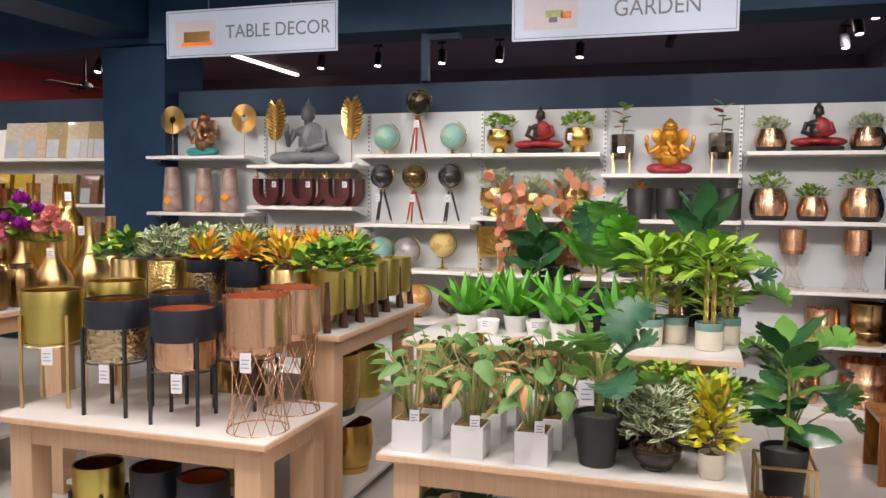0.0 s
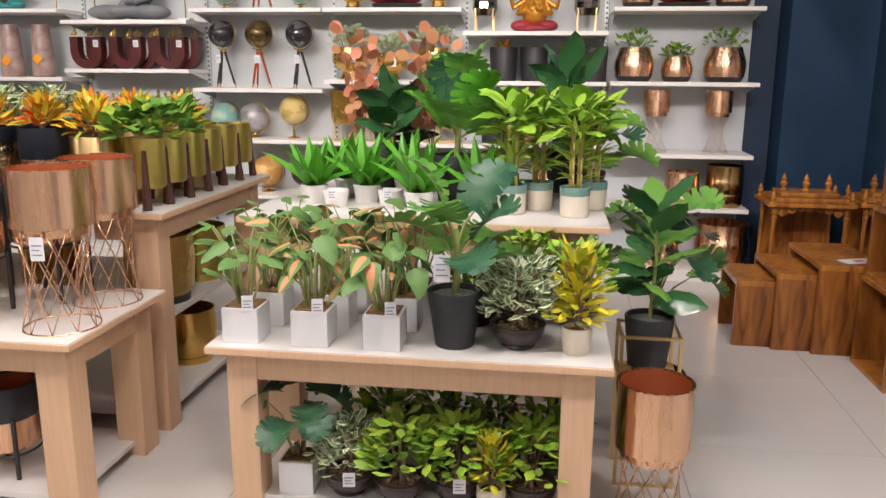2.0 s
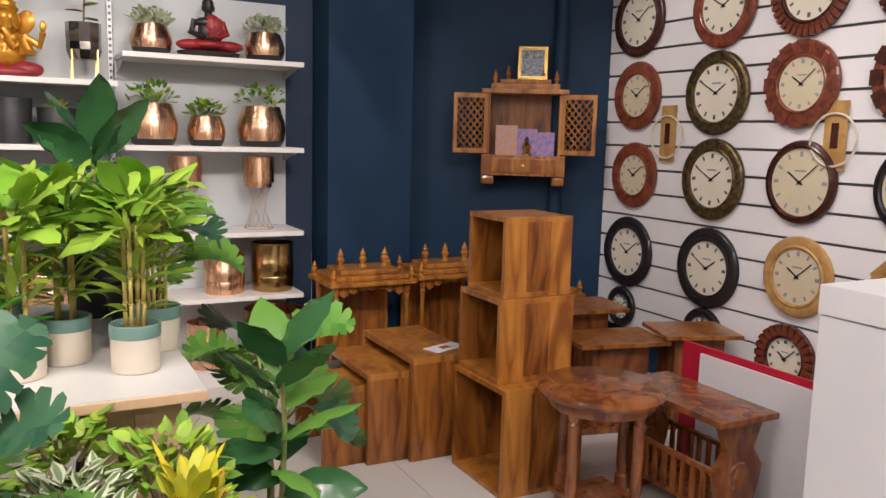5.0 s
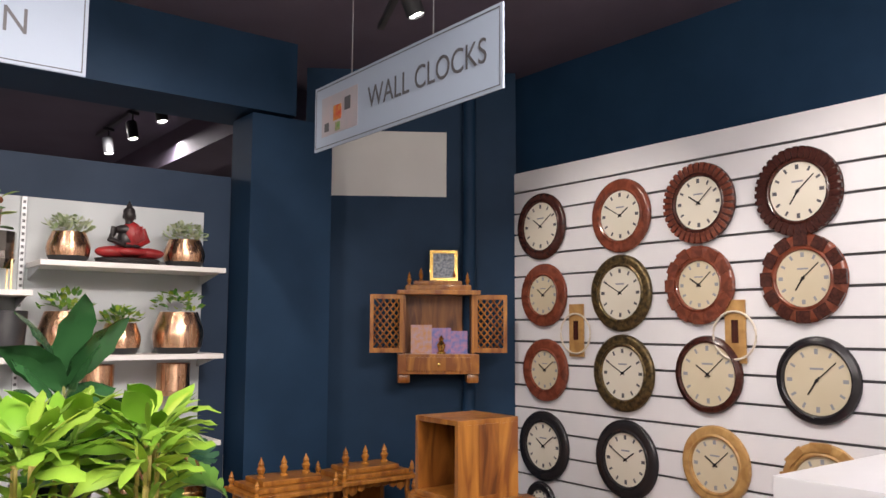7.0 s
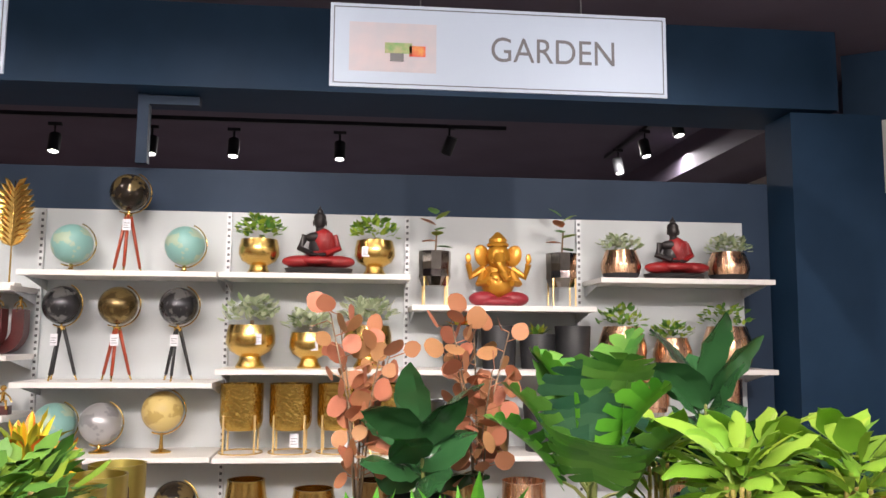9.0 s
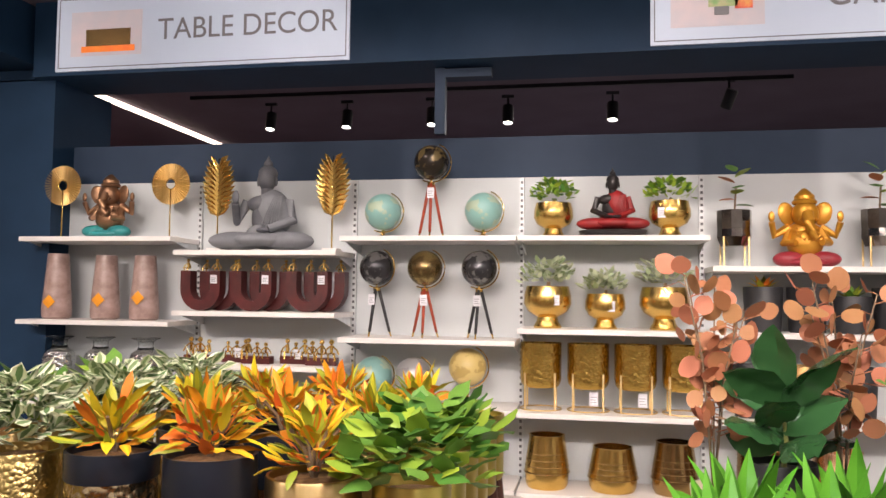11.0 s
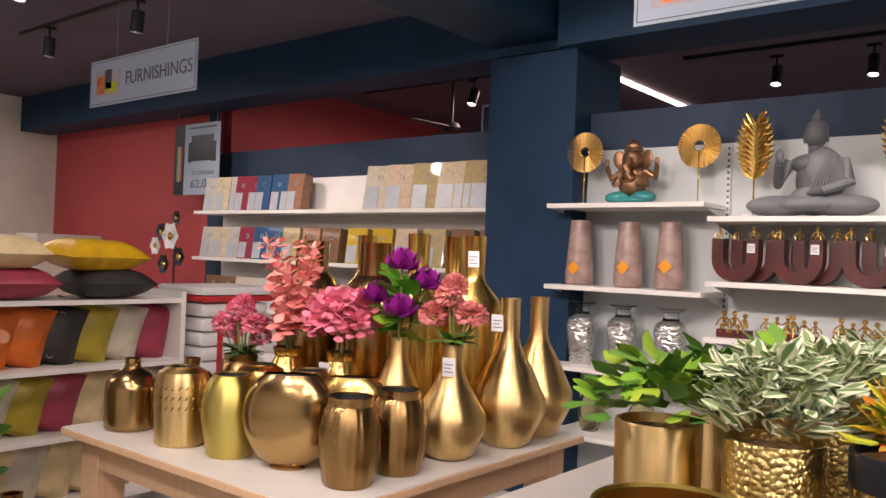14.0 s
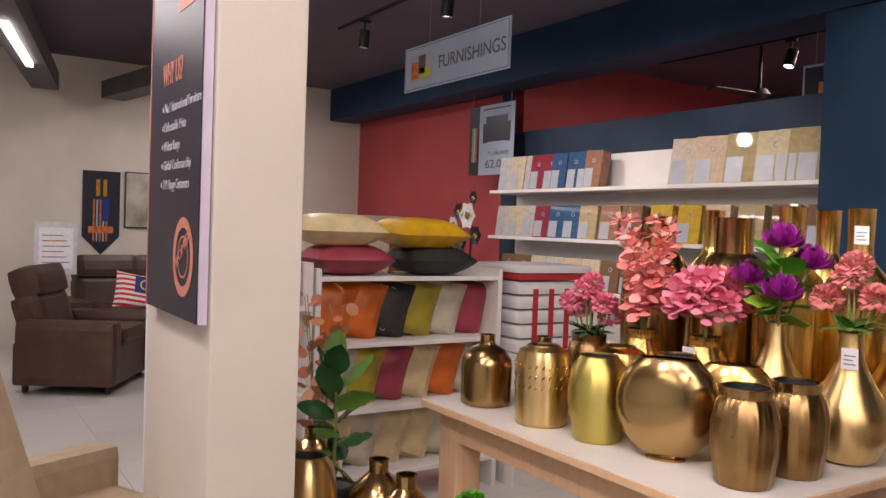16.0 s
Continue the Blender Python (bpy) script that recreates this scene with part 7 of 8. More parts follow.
def bouquet(at, label, kind, seed):
    rng = random.Random(seed)
    o = thing("flower_bunch", at, label, "flowers", "artificial flowers in the golden vases")
    o.matrix_basis = pose(*at) @ Matrix.Diagonal((0.85, 0.85, 0.85, 1))
    if kind == "hydrangea":
        bm = bmesh.new()
        for k in range(46):
            a, el = rng.uniform(0, 360), rng.uniform(-0.5, 1)
            c = (0.115 * math.cos(radians(a)) * math.cos(el), 0.115 * math.sin(radians(a)) * math.cos(el), 0.12 + 0.105 * math.sin(el))
            bloom(bm, c, 0.035, 12, rng, 0.036, 0.034)
        part("petals", bm, F_PINK, o)
        bm = bmesh.new()
        tube(bm, [(0, 0, -0.12), (0, 0, 0.1)], 0.006, 6)
        part("stalk", bm, STEM, o)
    elif kind == "gladiolus":
        for b in range(6):
            a = b * 60 + rng.uniform(-15, 15)
            ex, ey, h = 0.11 * math.cos(radians(a)), 0.11 * math.sin(radians(a)), rng.uniform(0.32, 0.48)
            bm = bmesh.new()
            tube(bm, [(0, 0, -0.1), (0.3 * ex, 0.3 * ey, 0.5 * h), (ex, ey, h)], 0.004, 5, 0, 0.002)
            part("stalk", bm, STEM, o)
            bm = bmesh.new()
            for k in range(7):
                t = 0.2 + 0.8 * k / 7
                bloom(bm, (t * ex + rng.uniform(-0.012, 0.012), t * ey + rng.uniform(-0.012, 0.012), t * h), 0.03 * (1.2 - 0.6 * t), 8, rng, 0.054 * (1.15 - 0.6 * t), 0.044 * (1.15 - 0.6 * t))
            part("petals", bm, F_CORAL, o)
    elif kind == "lotus":
        for k, (x, y, z) in enumerate(((0.02, -0.02, 0.25), (0.06, -0.07, 0.08), (-0.09, -0.03, 0.12), (0.08, 0.05, 0.18))):
            bm = bmesh.new()
            tube(bm, [(0, 0, -0.1), (x * 0.6, y * 0.6, z * 0.5), (x, y, z)], 0.005, 6)
            part("stalk", bm, STEM, o)
            bm = bmesh.new()
            for i in range(18):
                leaf(bm, (x, y, z), i * 137.5, 10 + 4 * i, 0.085, 0.055, -20, 4, 0.45, "oval")
            part("bloom", bm, F_PURPLE, o)
        for i in range(18):
            bm = bmesh.new()
            leaf(bm, (0, 0, 0.0 + 0.012 * i), i * 137.5, 15 + 2 * i, 0.13, 0.095, 45, 5, 0.2, "oval", 0, None, rng.uniform(-40, 40), 0.05)
            part("leaf", bm, L_AGAVE if i % 4 else L_BRIGHT, o)
    else:
        mat = F_PINK if kind == "carnation" else F_DUSTY
        for k in range(8):
            a = k * 45 + rng.uniform(-12, 12)
            r = 0.078 if k < 6 else 0.03
            c = (r * math.cos(radians(a)), r * math.sin(radians(a)), (0.08 if k < 6 else 0.15) + rng.uniform(-0.02, 0.05))
            bm = bmesh.new()
            tube(bm, [(0, 0, -0.1), c], 0.004, 5)
            part("stalk", bm, STEM, o)
            bm = bmesh.new()
            bloom(bm, c, 0.062, 150, rng, 0.02, 0.014)
            part("bloom", bm, mat, o)
        bm = bmesh.new()
        for i in range(16):
            leaf(bm, (0, 0, 0.0), i * 137.5, rng.uniform(5, 45), 0.11, 0.04, 40, 4, 0.3, "lance")
        part("leaves", bm, L_DEEP if kind == "carnation" else L_GREEN, o)
    return o


bouquet((-4.60, 3.46, VT + 0.24), "bunch of pink artificial carnations", "carnation", 301)
bouquet((-4.39, 3.50, VT + 0.28), "tall sprays of coral pink artificial gladiolus", "gladiolus", 302)
bouquet((-4.19, 3.56, VT + 0.28), "ball of pink artificial hydrangea", "hydrangea", 303)
bouquet((-3.97, 3.60, VT + 0.35), "purple artificial lotus flowers with green leaves", "lotus", 304)
bouquet((-3.735, 3.585, VT + 0.35), "bunch of dusty pink artificial pompon flowers", "pompon", 305)

# low table in front: bronze bottles and a little topiary
for k, (x, y) in enumerate(((-5.36, 2.62), (-4.93, 2.83), (-4.74, 2.83), (-5.42, 2.80))):
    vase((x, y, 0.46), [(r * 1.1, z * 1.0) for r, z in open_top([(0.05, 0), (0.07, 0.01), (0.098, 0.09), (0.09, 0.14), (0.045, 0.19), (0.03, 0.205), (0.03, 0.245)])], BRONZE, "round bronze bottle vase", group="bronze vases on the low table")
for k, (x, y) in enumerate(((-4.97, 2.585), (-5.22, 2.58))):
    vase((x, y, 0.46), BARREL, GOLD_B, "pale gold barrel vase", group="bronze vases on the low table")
o = thing("topiary", (-4.27, 2.76, 0.0), "small clipped green topiary in a tall pot", "plant")
part("pot", turned(cyl_pot(0.07, 0.085, 0.62), 24), BRONZE_D, o)
rng = random.Random(311)
bm = bmesh.new()
for i in range(240):
    a, el = rng.uniform(0, 360), rng.uniform(-80, 85)
    c = Vector((0.05 * math.cos(radians(a)) * math.cos(radians(el)), 0.05 * math.sin(radians(a)) * math.cos(radians(el)), 0.70 + 0.075 * math.sin(radians(el))))
    leaf(bm, c, a, el, 0.03, 0.028, 30, 2, 0.3, "round")
part("foliage", bm, L_AGAVE, o)

# ---- linen: packed towels on the long shelves ----
def cloth(name, c):
    return shader(name, c, 0.8, 0, tuple(v * 0.8 for v in c), 25, 0.5, 120, coat=0.5)


FILM = glass("clear_wrap", (0.96, 0.96, 0.96), 0.08, 1.15)
TOWELS = {n: cloth(n + "_towelling", c) for n, c in (("grey", (0.54, 0.52, 0.48)), ("sand", (0.62, 0.53, 0.36)), ("maroon", (0.28, 0.02, 0.05)), ("blue", (0.02, 0.09, 0.22)), ("rust", (0.32, 0.15, 0.09)), ("beige", (0.62, 0.48, 0.35)), ("olive", (0.44, 0.35, 0.18)), ("mustard", (0.55, 0.36, 0.02)), ("brown", (0.2, 0.10, 0.05)), ("cream", (0.6, 0.53, 0.42)))}
BAND = shader("printed_paper_band", (0.42, 0.45, 0.5), 0.4, 0, (0.36, 0.39, 0.45), 10)


def towel_pack(at, w, h, d, col, rz=0.0, lean=8.0):
    o = thing("towel_pack", at, "folded " + col + " towel packed in clear wrap", "towel pack", "towel packs on the linen shelves", rz)
    bm = bmesh.new()
    n = 3
    for k in range(n):
        box(bm, -w / 2, w / 2, d * k / n, d * (k + 1) / n - 0.002, 0, h, bevel=0.008)
    q = part("towel", bm, TOWELS[col], o)
    part("paper_band", boxes((-w * 0.44, w * 0.05, -0.004, -0.001, 0.01, h * 0.52)), BAND, o, "printed paper band")
    bm = bmesh.new()
    hoop(bm, (w * 0.05, -0.004, h * 0.72), w * 0.085, 0.003, 16, 0, "y")
    part("seal_ring", bm, BAND, o)
    o.matrix_basis = pose(*at, -lean, 0, rz)
    return o


rng = random.Random(400)
LZ = (1.885, 1.44, 1.0)
x = -8.98
for c, dx in (("grey", 0.19), ("sand", 0.2), ("grey", 0.09), ("maroon", 0.19), ("maroon", 0.12), ("blue", 0.2), ("blue", 0.14), ("blue", 0.10), ("rust", 0.24)):
    towel_pack((x, 6.32 + rng.uniform(0, 0.03), LZ[0]), 0.18, 0.335, 0.12, c, 8)
    x += dx
for c, x in (("cream", -6.74), ("beige", -6.50), ("olive", -6.22), ("sand", -5.98), ("sand", -5.82), ("olive", -5.73), ("olive", -5.66)):
    towel_pack((x, 6.32 + rng.uniform(0, 0.02), LZ[0]), 0.25, 0.37, 0.1, c, 14, 12)
x = -8.98
for c, dx in (("grey", 0.18), ("sand", 0.2), ("grey", 0.2), ("maroon", 0.2), ("blue", 0.2), ("blue", 0.18), ("olive", 0.28), ("rust", 0.25), ("brown", 0.3), ("mustard", 0.26), ("mustard", 0.26), ("beige", 0.27), ("olive", 0.27), ("brown", 0.26), ("brown", 0.2), ("brown", 0.1)):
    towel_pack((x, 6.32 + rng.uniform(0, 0.03), LZ[1]), 0.2, 0.30, 0.12, c, 8)
    x += dx * 1.02
x = -8.9
for k in range(14):
    towel_pack((x, 6.33, LZ[2]), 0.2, 0.27, 0.12, ("brown", "brown", "cream", "grey", "beige", "sand")[k % 6], 8)
    x += 0.235

# ---- cushion rack ----
o = thing("cushion_rack", (-6.72, 3.18, 0), "white shelving rack stacked with cushions", "shelf unit")
for y in (0.0, 1.14):
    part("side", boxes((0, 0.42, y, y + 0.03, 0, 1.27), bevel=0.002), SHELF, o)
for z in (0.18, 0.53, 0.88, 1.23):
    part("shelf_board", boxes((0.004, 0.42, 0.03, 1.14, z - 0.025, z), bevel=0.002), SHELF, o)
part("back", boxes((0, 0.004, 0.03, 1.14, 0.1, 1.23)), SHELF, o)
o = thing("album_rack", (-6.72, 2.45, 0), "white shelving rack beside the cushions", "shelf unit")
for y in (0.0, 0.69):
    part("side", boxes((0, 0.42, y, y + 0.025, 0, 1.30), bevel=0.002), SHELF, o)
for z in (0.18, 0.63, 1.08):
    part("shelf_board", boxes((0.004, 0.42, 0.025, 0.69, z - 0.025, z), bevel=0.002), SHELF, o)


def satin(name, c):
    return shader(name, c, 0.38, 0.1, tuple(v * 0.72 for v in c), 9, 0.35, 25)


CUSH = {n: satin(n + "_satin", c) for n, c in (("cream", (0.74, 0.60, 0.34)), ("gold", (0.72, 0.42, 0.01)), ("wine", (0.38, 0.05, 0.09)), ("orange", (0.74, 0.17, 0.02)), ("olive_gold", (0.42, 0.33, 0.03)), ("ivory", (0.60, 0.55, 0.44)))}
CUSH["black"] = shader("black_embroidered_satin", (0.018, 0.018, 0.02), 0.45, 0, (0.03, 0.03, 0.03), 30, 0.3, 60)


def pillow_mesh(s, t, seed):
    rng = random.Random(seed)
    bm = bmesh.new()
    n = 10
    g = {}
    for side in (1, -1):
        for i in range(n + 1):
            for j in range(n + 1):
                u, v = 2 * i / n - 1, 2 * j / n - 1
                edge = max(abs(u), abs(v))
                if side < 0 and edge > 0.999:
                    g[side, i, j] = g[1, i, j]
                    continue
                pinch = 1 - 0.07 * (1 - abs(u)) * abs(v) ** 3 - 0.07 * (1 - abs(v)) * abs(u) ** 3
                h = t / 2 * ((1 - u ** 4) * (1 - v ** 4)) ** 0.6
                h += 0.006 * noise.noise(Vector((u * 2.3, v * 2.3, seed))) * (1 - edge)
                g[side, i, j] = bm.verts.new((u * s / 2 * (1 - 0.06 * (1 - v * v)), side * h, v * s / 2 * (1 - 0.06 * (1 - u * u))))
    for side in (1, -1):
        for i in range(n):
            for j in range(n):
                f = bm.faces.new((g[side, i, j], g[side, i + 1, j], g[side, i + 1, j + 1], g[side, i, j + 1]))
                f.smooth = True
    return bm


def cushion(m, col, seed, s=0.34, t=0.13, label=None):
    o = thing("cushion", (0, 0, 0), label or ("shiny " + col.replace("_", " ") + " satin cushion on the rack"), "cushion", "cushions on the white rack")
    o.matrix_basis = m
    part("cover", pillow_mesh(s, t, seed), CUSH[col], o)
    if col == "black":
        for k in range(4):
            for i in range(7):
                bm = bmesh.new()
                hoop(bm, (-0.11 + 0.072 * k, -t / 2 * (1 - (abs(k - 1.5) / 2.4) ** 2) - 0.001 + 0.004 * abs(i - 3), -0.11 + 0.036 * i), 0.014, 0.0016, 10, 0, "y")
                part("embroidery_loop", bm, CREAMPOT, o)
    return o


RX = -6.50
for z, cols in ((0.88, ("orange", "orange", "black", "olive_gold", "ivory", "wine")), (0.53, ("ivory", "olive_gold", "wine", "cream", "orange", "ivory")), (0.18, ("cream", "ivory", "cream", "cream", "ivory", "cream"))):
    for k, c in enumerate(cols):
        y = 3.31 + 0.175 * k
        cushion(pose(RX, y, z + 0.168, 0, 0, 68) @ pose(0, 0, 0, -4, 14, 0), c, 500 + k + int(z * 100), 0.33, 0.13)
cushion(pose(-6.48, 3.42, 1.235 + 0.08, 90, 0, 85), "wine", 520, 0.42, 0.165, "wine red satin cushion lying on the rack top")
cushion(pose(-6.48, 3.36, 1.235 + 0.235, 92, 0, 82), "cream", 521, 0.45, 0.17, "cream satin cushion stacked on a wine red one")
cushion(pose(-6.46, 3.93, 1.235 + 0.08, 90, 0, 88), "black", 522, 0.42, 0.165, "black embroidered cushion lying on the rack top")
cushion(pose(-6.46, 3.86, 1.235 + 0.23, 93, 0, 92), "gold", 523, 0.44, 0.17, "golden yellow satin cushion stacked on a black one")
PINKBOX = shader("pink_patterned_box", (0.52, 0.16, 0.17), 0.5, 0, (0.62, 0.3, 0.26), 26)
for k in range(4):
    o = thing("patterned_box", (-6.5, 2.72 + 0.11 * k, 1.08), "pink patterned gift box standing upright", "box", "pink gift boxes")
    o.matrix_basis = pose(-6.5, 2.72 + 0.11 * k, 1.08, 6, 0, 0)
    part("body", boxes((-0.13, 0.13, -0.04, 0.04, 0, 0.34), bevel=0.003), PINKBOX, o)
o = thing("blanket_stack", (-6.62, 4.42, 0), "white trolley stacked with red-striped blankets", "blankets")
part("stand", boxes((0, 0.40, 0, 0.42, 0, 0.78), bevel=0.004), SHELF, o)
for k in range(5):
    part("blanket", boxes((0.0, 0.42, -0.02, 0.44, 0.785 + 0.085 * k, 0.865 + 0.085 * k), bevel=0.03), CERAMIC, o)
REDC = cloth("red_ribbon_cloth", (0.55, 0.02, 0.025))
for y in (0.08, 0.2, 0.32):
    part("red_stripe", boxes((0.421, 0.427, y, y + 0.035, 0.80, 1.16)), REDC, o)
part("folded_throw", boxes((-0.02, 0.44, -0.04, 0.5, 1.212, 1.25), bevel=0.015), REDC, o)
part("folded_throw", boxes((-0.02, 0.45, -0.05, 0.5, 1.252, 1.30), bevel=0.02), CERAMIC, o)

# white metal flowers and a small shelf against the red wall
o = thing("flower_wall_ornament", (-9.35, 6.2, 1.55), "white and black metal flowers on a wall piece", "ornament")
for k, (x, z, s, m) in enumerate(((0, 0.08, 0.15, CERAMIC), (-0.26, -0.02, 0.10, CERAMIC), (0.16, -0.12, 0.11, BLACK), (-0.1, -0.2, 0.11, BLACK), (-0.16, 0.12, 0.1, BLACK), (0.1, 0.26, 0.08, BLACK))):
    bm = bmesh.new()
    for i in range(12):
        a = 2 * math.pi * i / 6 + (0.5 if i > 5 else 0)
        q = s * (1.0 if i < 6 else 0.6)
        c0, c1 = Vector((x, -0.02, z)), Vector((x + q * math.cos(a), -0.05, z + q * math.sin(a)))
        n = Vector((-math.sin(a), 0, math.cos(a))) * q * 0.42
        m0 = c0.lerp(c1, 0.65) + Vector((0, -0.01, 0))
        bm.faces.new([bm.verts.new(v) for v in (c0, m0 + n, c1, m0 - n)])
    part("petals", bm, m, o)
    part("flower_heart", turned([(0, 0), (0.03 * s / 0.1, 0.004), (0.02 * s / 0.1, 0.016), (0, 0.02)], 12), GOLD, o).matrix_basis = pose(x, -0.045, z, 90, 0, 0)
part("backing_rod", boxes((-0.01, 0.01, 0, 0.012, -1.55, 0.3)), BLACK, o)
o = thing("small_cabinet", (-12.2, 5.9, 0), "low white cabinet with a walnut door", "cabinet")
part("body", boxes((0, 0.55, 0, 1.2, 0, 1.62), bevel=0.004), CREAM, o)
part("door", boxes((0.551, 0.565, 0.62, 1.16, 0.9, 1.58), bevel=0.003), SHEESHAM, o)

# hanging sale poster
o = thing("sale_poster", (-9.72, 6.4, 2.06), "hanging poster of a dark sofa with a price", "poster", "hanging posters")
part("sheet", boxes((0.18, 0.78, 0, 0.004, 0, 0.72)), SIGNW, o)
part("side_strip", boxes((0, 0.178, 0, 0.004, 0, 0.72)), BLACKNAVY, o)
for x0, x1, m in ((0.05, 0.085, GREENP), (0.085, 0.105, SIGNW), (0.105, 0.14, REDP)):
    part("flag_stripe", boxes((x0, x1, -0.003, -0.001, 0.14, 0.5)), m, o)
bm = bmesh.new()
box(bm, 0.27, 0.70, -0.003, -0.001, 0.34, 0.48, bevel=0.0)
box(bm, 0.30, 0.67, -0.004, -0.0012, 0.46, 0.60)
box(bm, 0.25, 0.32, -0.0045, -0.0014, 0.33, 0.53)
box(bm, 0.65, 0.72, -0.0045, -0.0014, 0.33, 0.53)
part("sofa_print", bm, BLACKNAVY, o)
ink_text("62,000", 0.12, INK, o, (0.30, -0.003, 0.07), (90, 0, 0), width=0.44)
ink_text("71,08,000", 0.055, INK, o, (0.33, -0.003, 0.20), (90, 0, 0), width=0.36)
part("heading_bar", boxes((0.24, 0.72, -0.003, -0.001, 0.67, 0.685)), INK, o)
for x in (0.05, 0.72):
    bm = bmesh.new()
    tube(bm, [(x, 0, 0.72), (x, 0, H - 2.06)], 0.003, 5)
    part("wire", bm, WIRE, o)

# column poster
o = thing("column_poster", (-5.44, 2.15, 1.21), "tall navy promise poster mounted on the column", "poster")
part("board", boxes((0.09, 0.70, -0.0, 0.026, 0, 2.10)), shader("lilac_white_board", (0.62, 0.56, 0.68), 0.4, 0, None, 6), o)
part("print_sheet", boxes((0.092, 0.698, -0.004, -0.001, 0.002, 2.098)), shader("navy_poster_print", (0.018, 0.019, 0.035), 0.35, 0, (0.022, 0.022, 0.038), 4), o)
TX = 0.27
SALMON = shader("salmon_poster_ink", (0.62, 0.24, 0.18), 0.5)
PALE = shader("pale_poster_ink", (0.45, 0.46, 0.52), 0.5)
ink_text("WHY US?", 0.1, SALMON, o, (TX, -0.006, 0.70), (90, 0, 0), width=0.23)
for k, s in enumerate(("No.1 International Furniture", "Unbeatable Price", "Widest Range", "Global Craftsmanship", "3 M Happy Customers")):
    ink_text(s, 0.042, PALE, o, (TX + 0.03, -0.006, 0.615 - 0.059 * k), (90, 0, 0), width=min(0.40, 0.0155 * len(s)))
    part("bullet", boxes((TX, TX + 0.013, -0.006, -0.0045, 0.622 - 0.059 * k, 0.636 - 0.059 * k)), PALE, o)
bm = bmesh.new()
for r0, r1 in ((0.085, 0.115), (0.055, 0.062)):
    vi, vo = [], []
    for i in range(40):
        a = 2 * math.pi * i / 40
        vi.append(bm.verts.new((0.55 + 0.95 * r0 * math.cos(a), -0.0055, 0.18 + r0 * math.sin(a))))
        vo.append(bm.verts.new((0.55 + 0.95 * r1 * math.cos(a), -0.0055, 0.18 + r1 * math.sin(a))))
    for i in range(40):
        bm.faces.new((vi[i], vi[(i + 1) % 40], vo[(i + 1) % 40], vo[i]))
part("seal_print", bm, SALMON, o)
ink_text("PROMISE", 0.045, SALMON, o, (0.47, -0.0065, 0.13), (90, -35, 0), width=0.19)
part("edge_line", boxes((0.10, 0.108, -0.006, -0.0045, 0.0, 2.098)), SALMON, o)
part("logo_bar", boxes((0.45, 0.66, -0.006, -0.0045, 0.90, 0.935)), SALMON, o)

# ---- sofa area seen past the column ----
BROWNL = shader("dark_brown_upholstery", (0.065, 0.028, 0.019), 0.45, 0, (0.045, 0.019, 0.013), 8, 0.3, 50)
BEIGEF = shader("beige_upholstery", (0.36, 0.27, 0.18), 0.8, 0, (0.31, 0.23, 0.15), 20, 0.4, 120)


def recliner(at, rz, w=0.95, label="brown upholstered recliner armchair", seats=1):
    o = thing("recliner", at, label, "armchair" if seats == 1 else "sofa", "brown recliners", rz)
    part("base", boxes((-w / 2, w / 2, -0.4, 0.42, 0.06, 0.42), bevel=0.04), BROWNL, o)
    for k in range(seats):
        x0 = -w / 2 + 0.2 + (w - 0.4) * k / seats
        x1 = -w / 2 + 0.2 + (w - 0.4) * (k + 1) / seats
        part("seat_cushion", boxes((x0, x1, -0.44, 0.2, 0.40, 0.54), bevel=0.05), BROWNL, o)
        b = part("backrest", boxes((x0 - 0.03, x1 + 0.03, -0.02, 0.24, 0.0, 0.40), bevel=0.08), BROWNL, o)
        b.matrix_basis = pose(0, 0.2, 0.45, -18, 0, 0)
        b = part("head_cushion", boxes((x0 - 0.03, x1 + 0.03, -0.06, 0.2, 0.36, 0.64), bevel=0.09), BROWNL, o)
        b.matrix_basis = pose(0, 0.2, 0.45, -18, 0, 0)
    for s in (-1, 1):
        part("arm", boxes((s * w / 2 - 0.11, s * w / 2 + 0.11, -0.45, 0.36, 0.08, 0.62), bevel=0.07), BROWNL, o)
    for x in (-w / 2 + 0.08, w / 2 - 0.08):
        for y in (-0.34, 0.34):
            part("foot", turned([(0, 0), (0.025, 0), (0.03, 0.07), (0, 0.07)], 10, (x, y, 0)), BLACK, o)
    return o


recliner((-10.25, 2.72, 0), 150)
recliner((-12.0, 3.62, 0), 100, 1.7, "brown upholstered two-seat sofa against the white wall", 2)
p = cushion(pose(-11.72, 3.42, 0.68, -20, 0, 98) @ pose(0, 0, 0, 0, 12, 0), "wine", 530, 0.42, 0.13, "flag-striped cushion in red, white and blue on the sofa")
STRIPE = shader("white_red_stripe_cloth", (0.65, 0.62, 0.6), 0.7)
n = STRIPE.node_tree
wv = n.nodes.new("ShaderNodeTexWave")
wv.inputs["Scale"].default_value = 5.5
rp = n.nodes.new("ShaderNodeValToRGB")
rp.color_ramp.interpolation = "CONSTANT"
rp.color_ramp.elements[0].color, rp.color_ramp.elements[1].color = (0.55, 0.02, 0.03, 1), (0.7, 0.68, 0.66, 1)
rp.color_ramp.elements[1].position = 0.5
wv.bands_direction = "Z"
n.links.new(next(q for q in n.nodes if q.type == "TEX_COORD").outputs["Object"], wv.inputs["Vector"])
n.links.new(wv.outputs["Fac"], rp.inputs[0])
n.links.new(rp.outputs[0], n.nodes["Principled BSDF"].inputs["Base Color"])
swap_mat(p, CUSH["wine"], STRIPE)
FLAGB = shader("flag_blue_cloth", (0.01, 0.03, 0.2), 0.7)
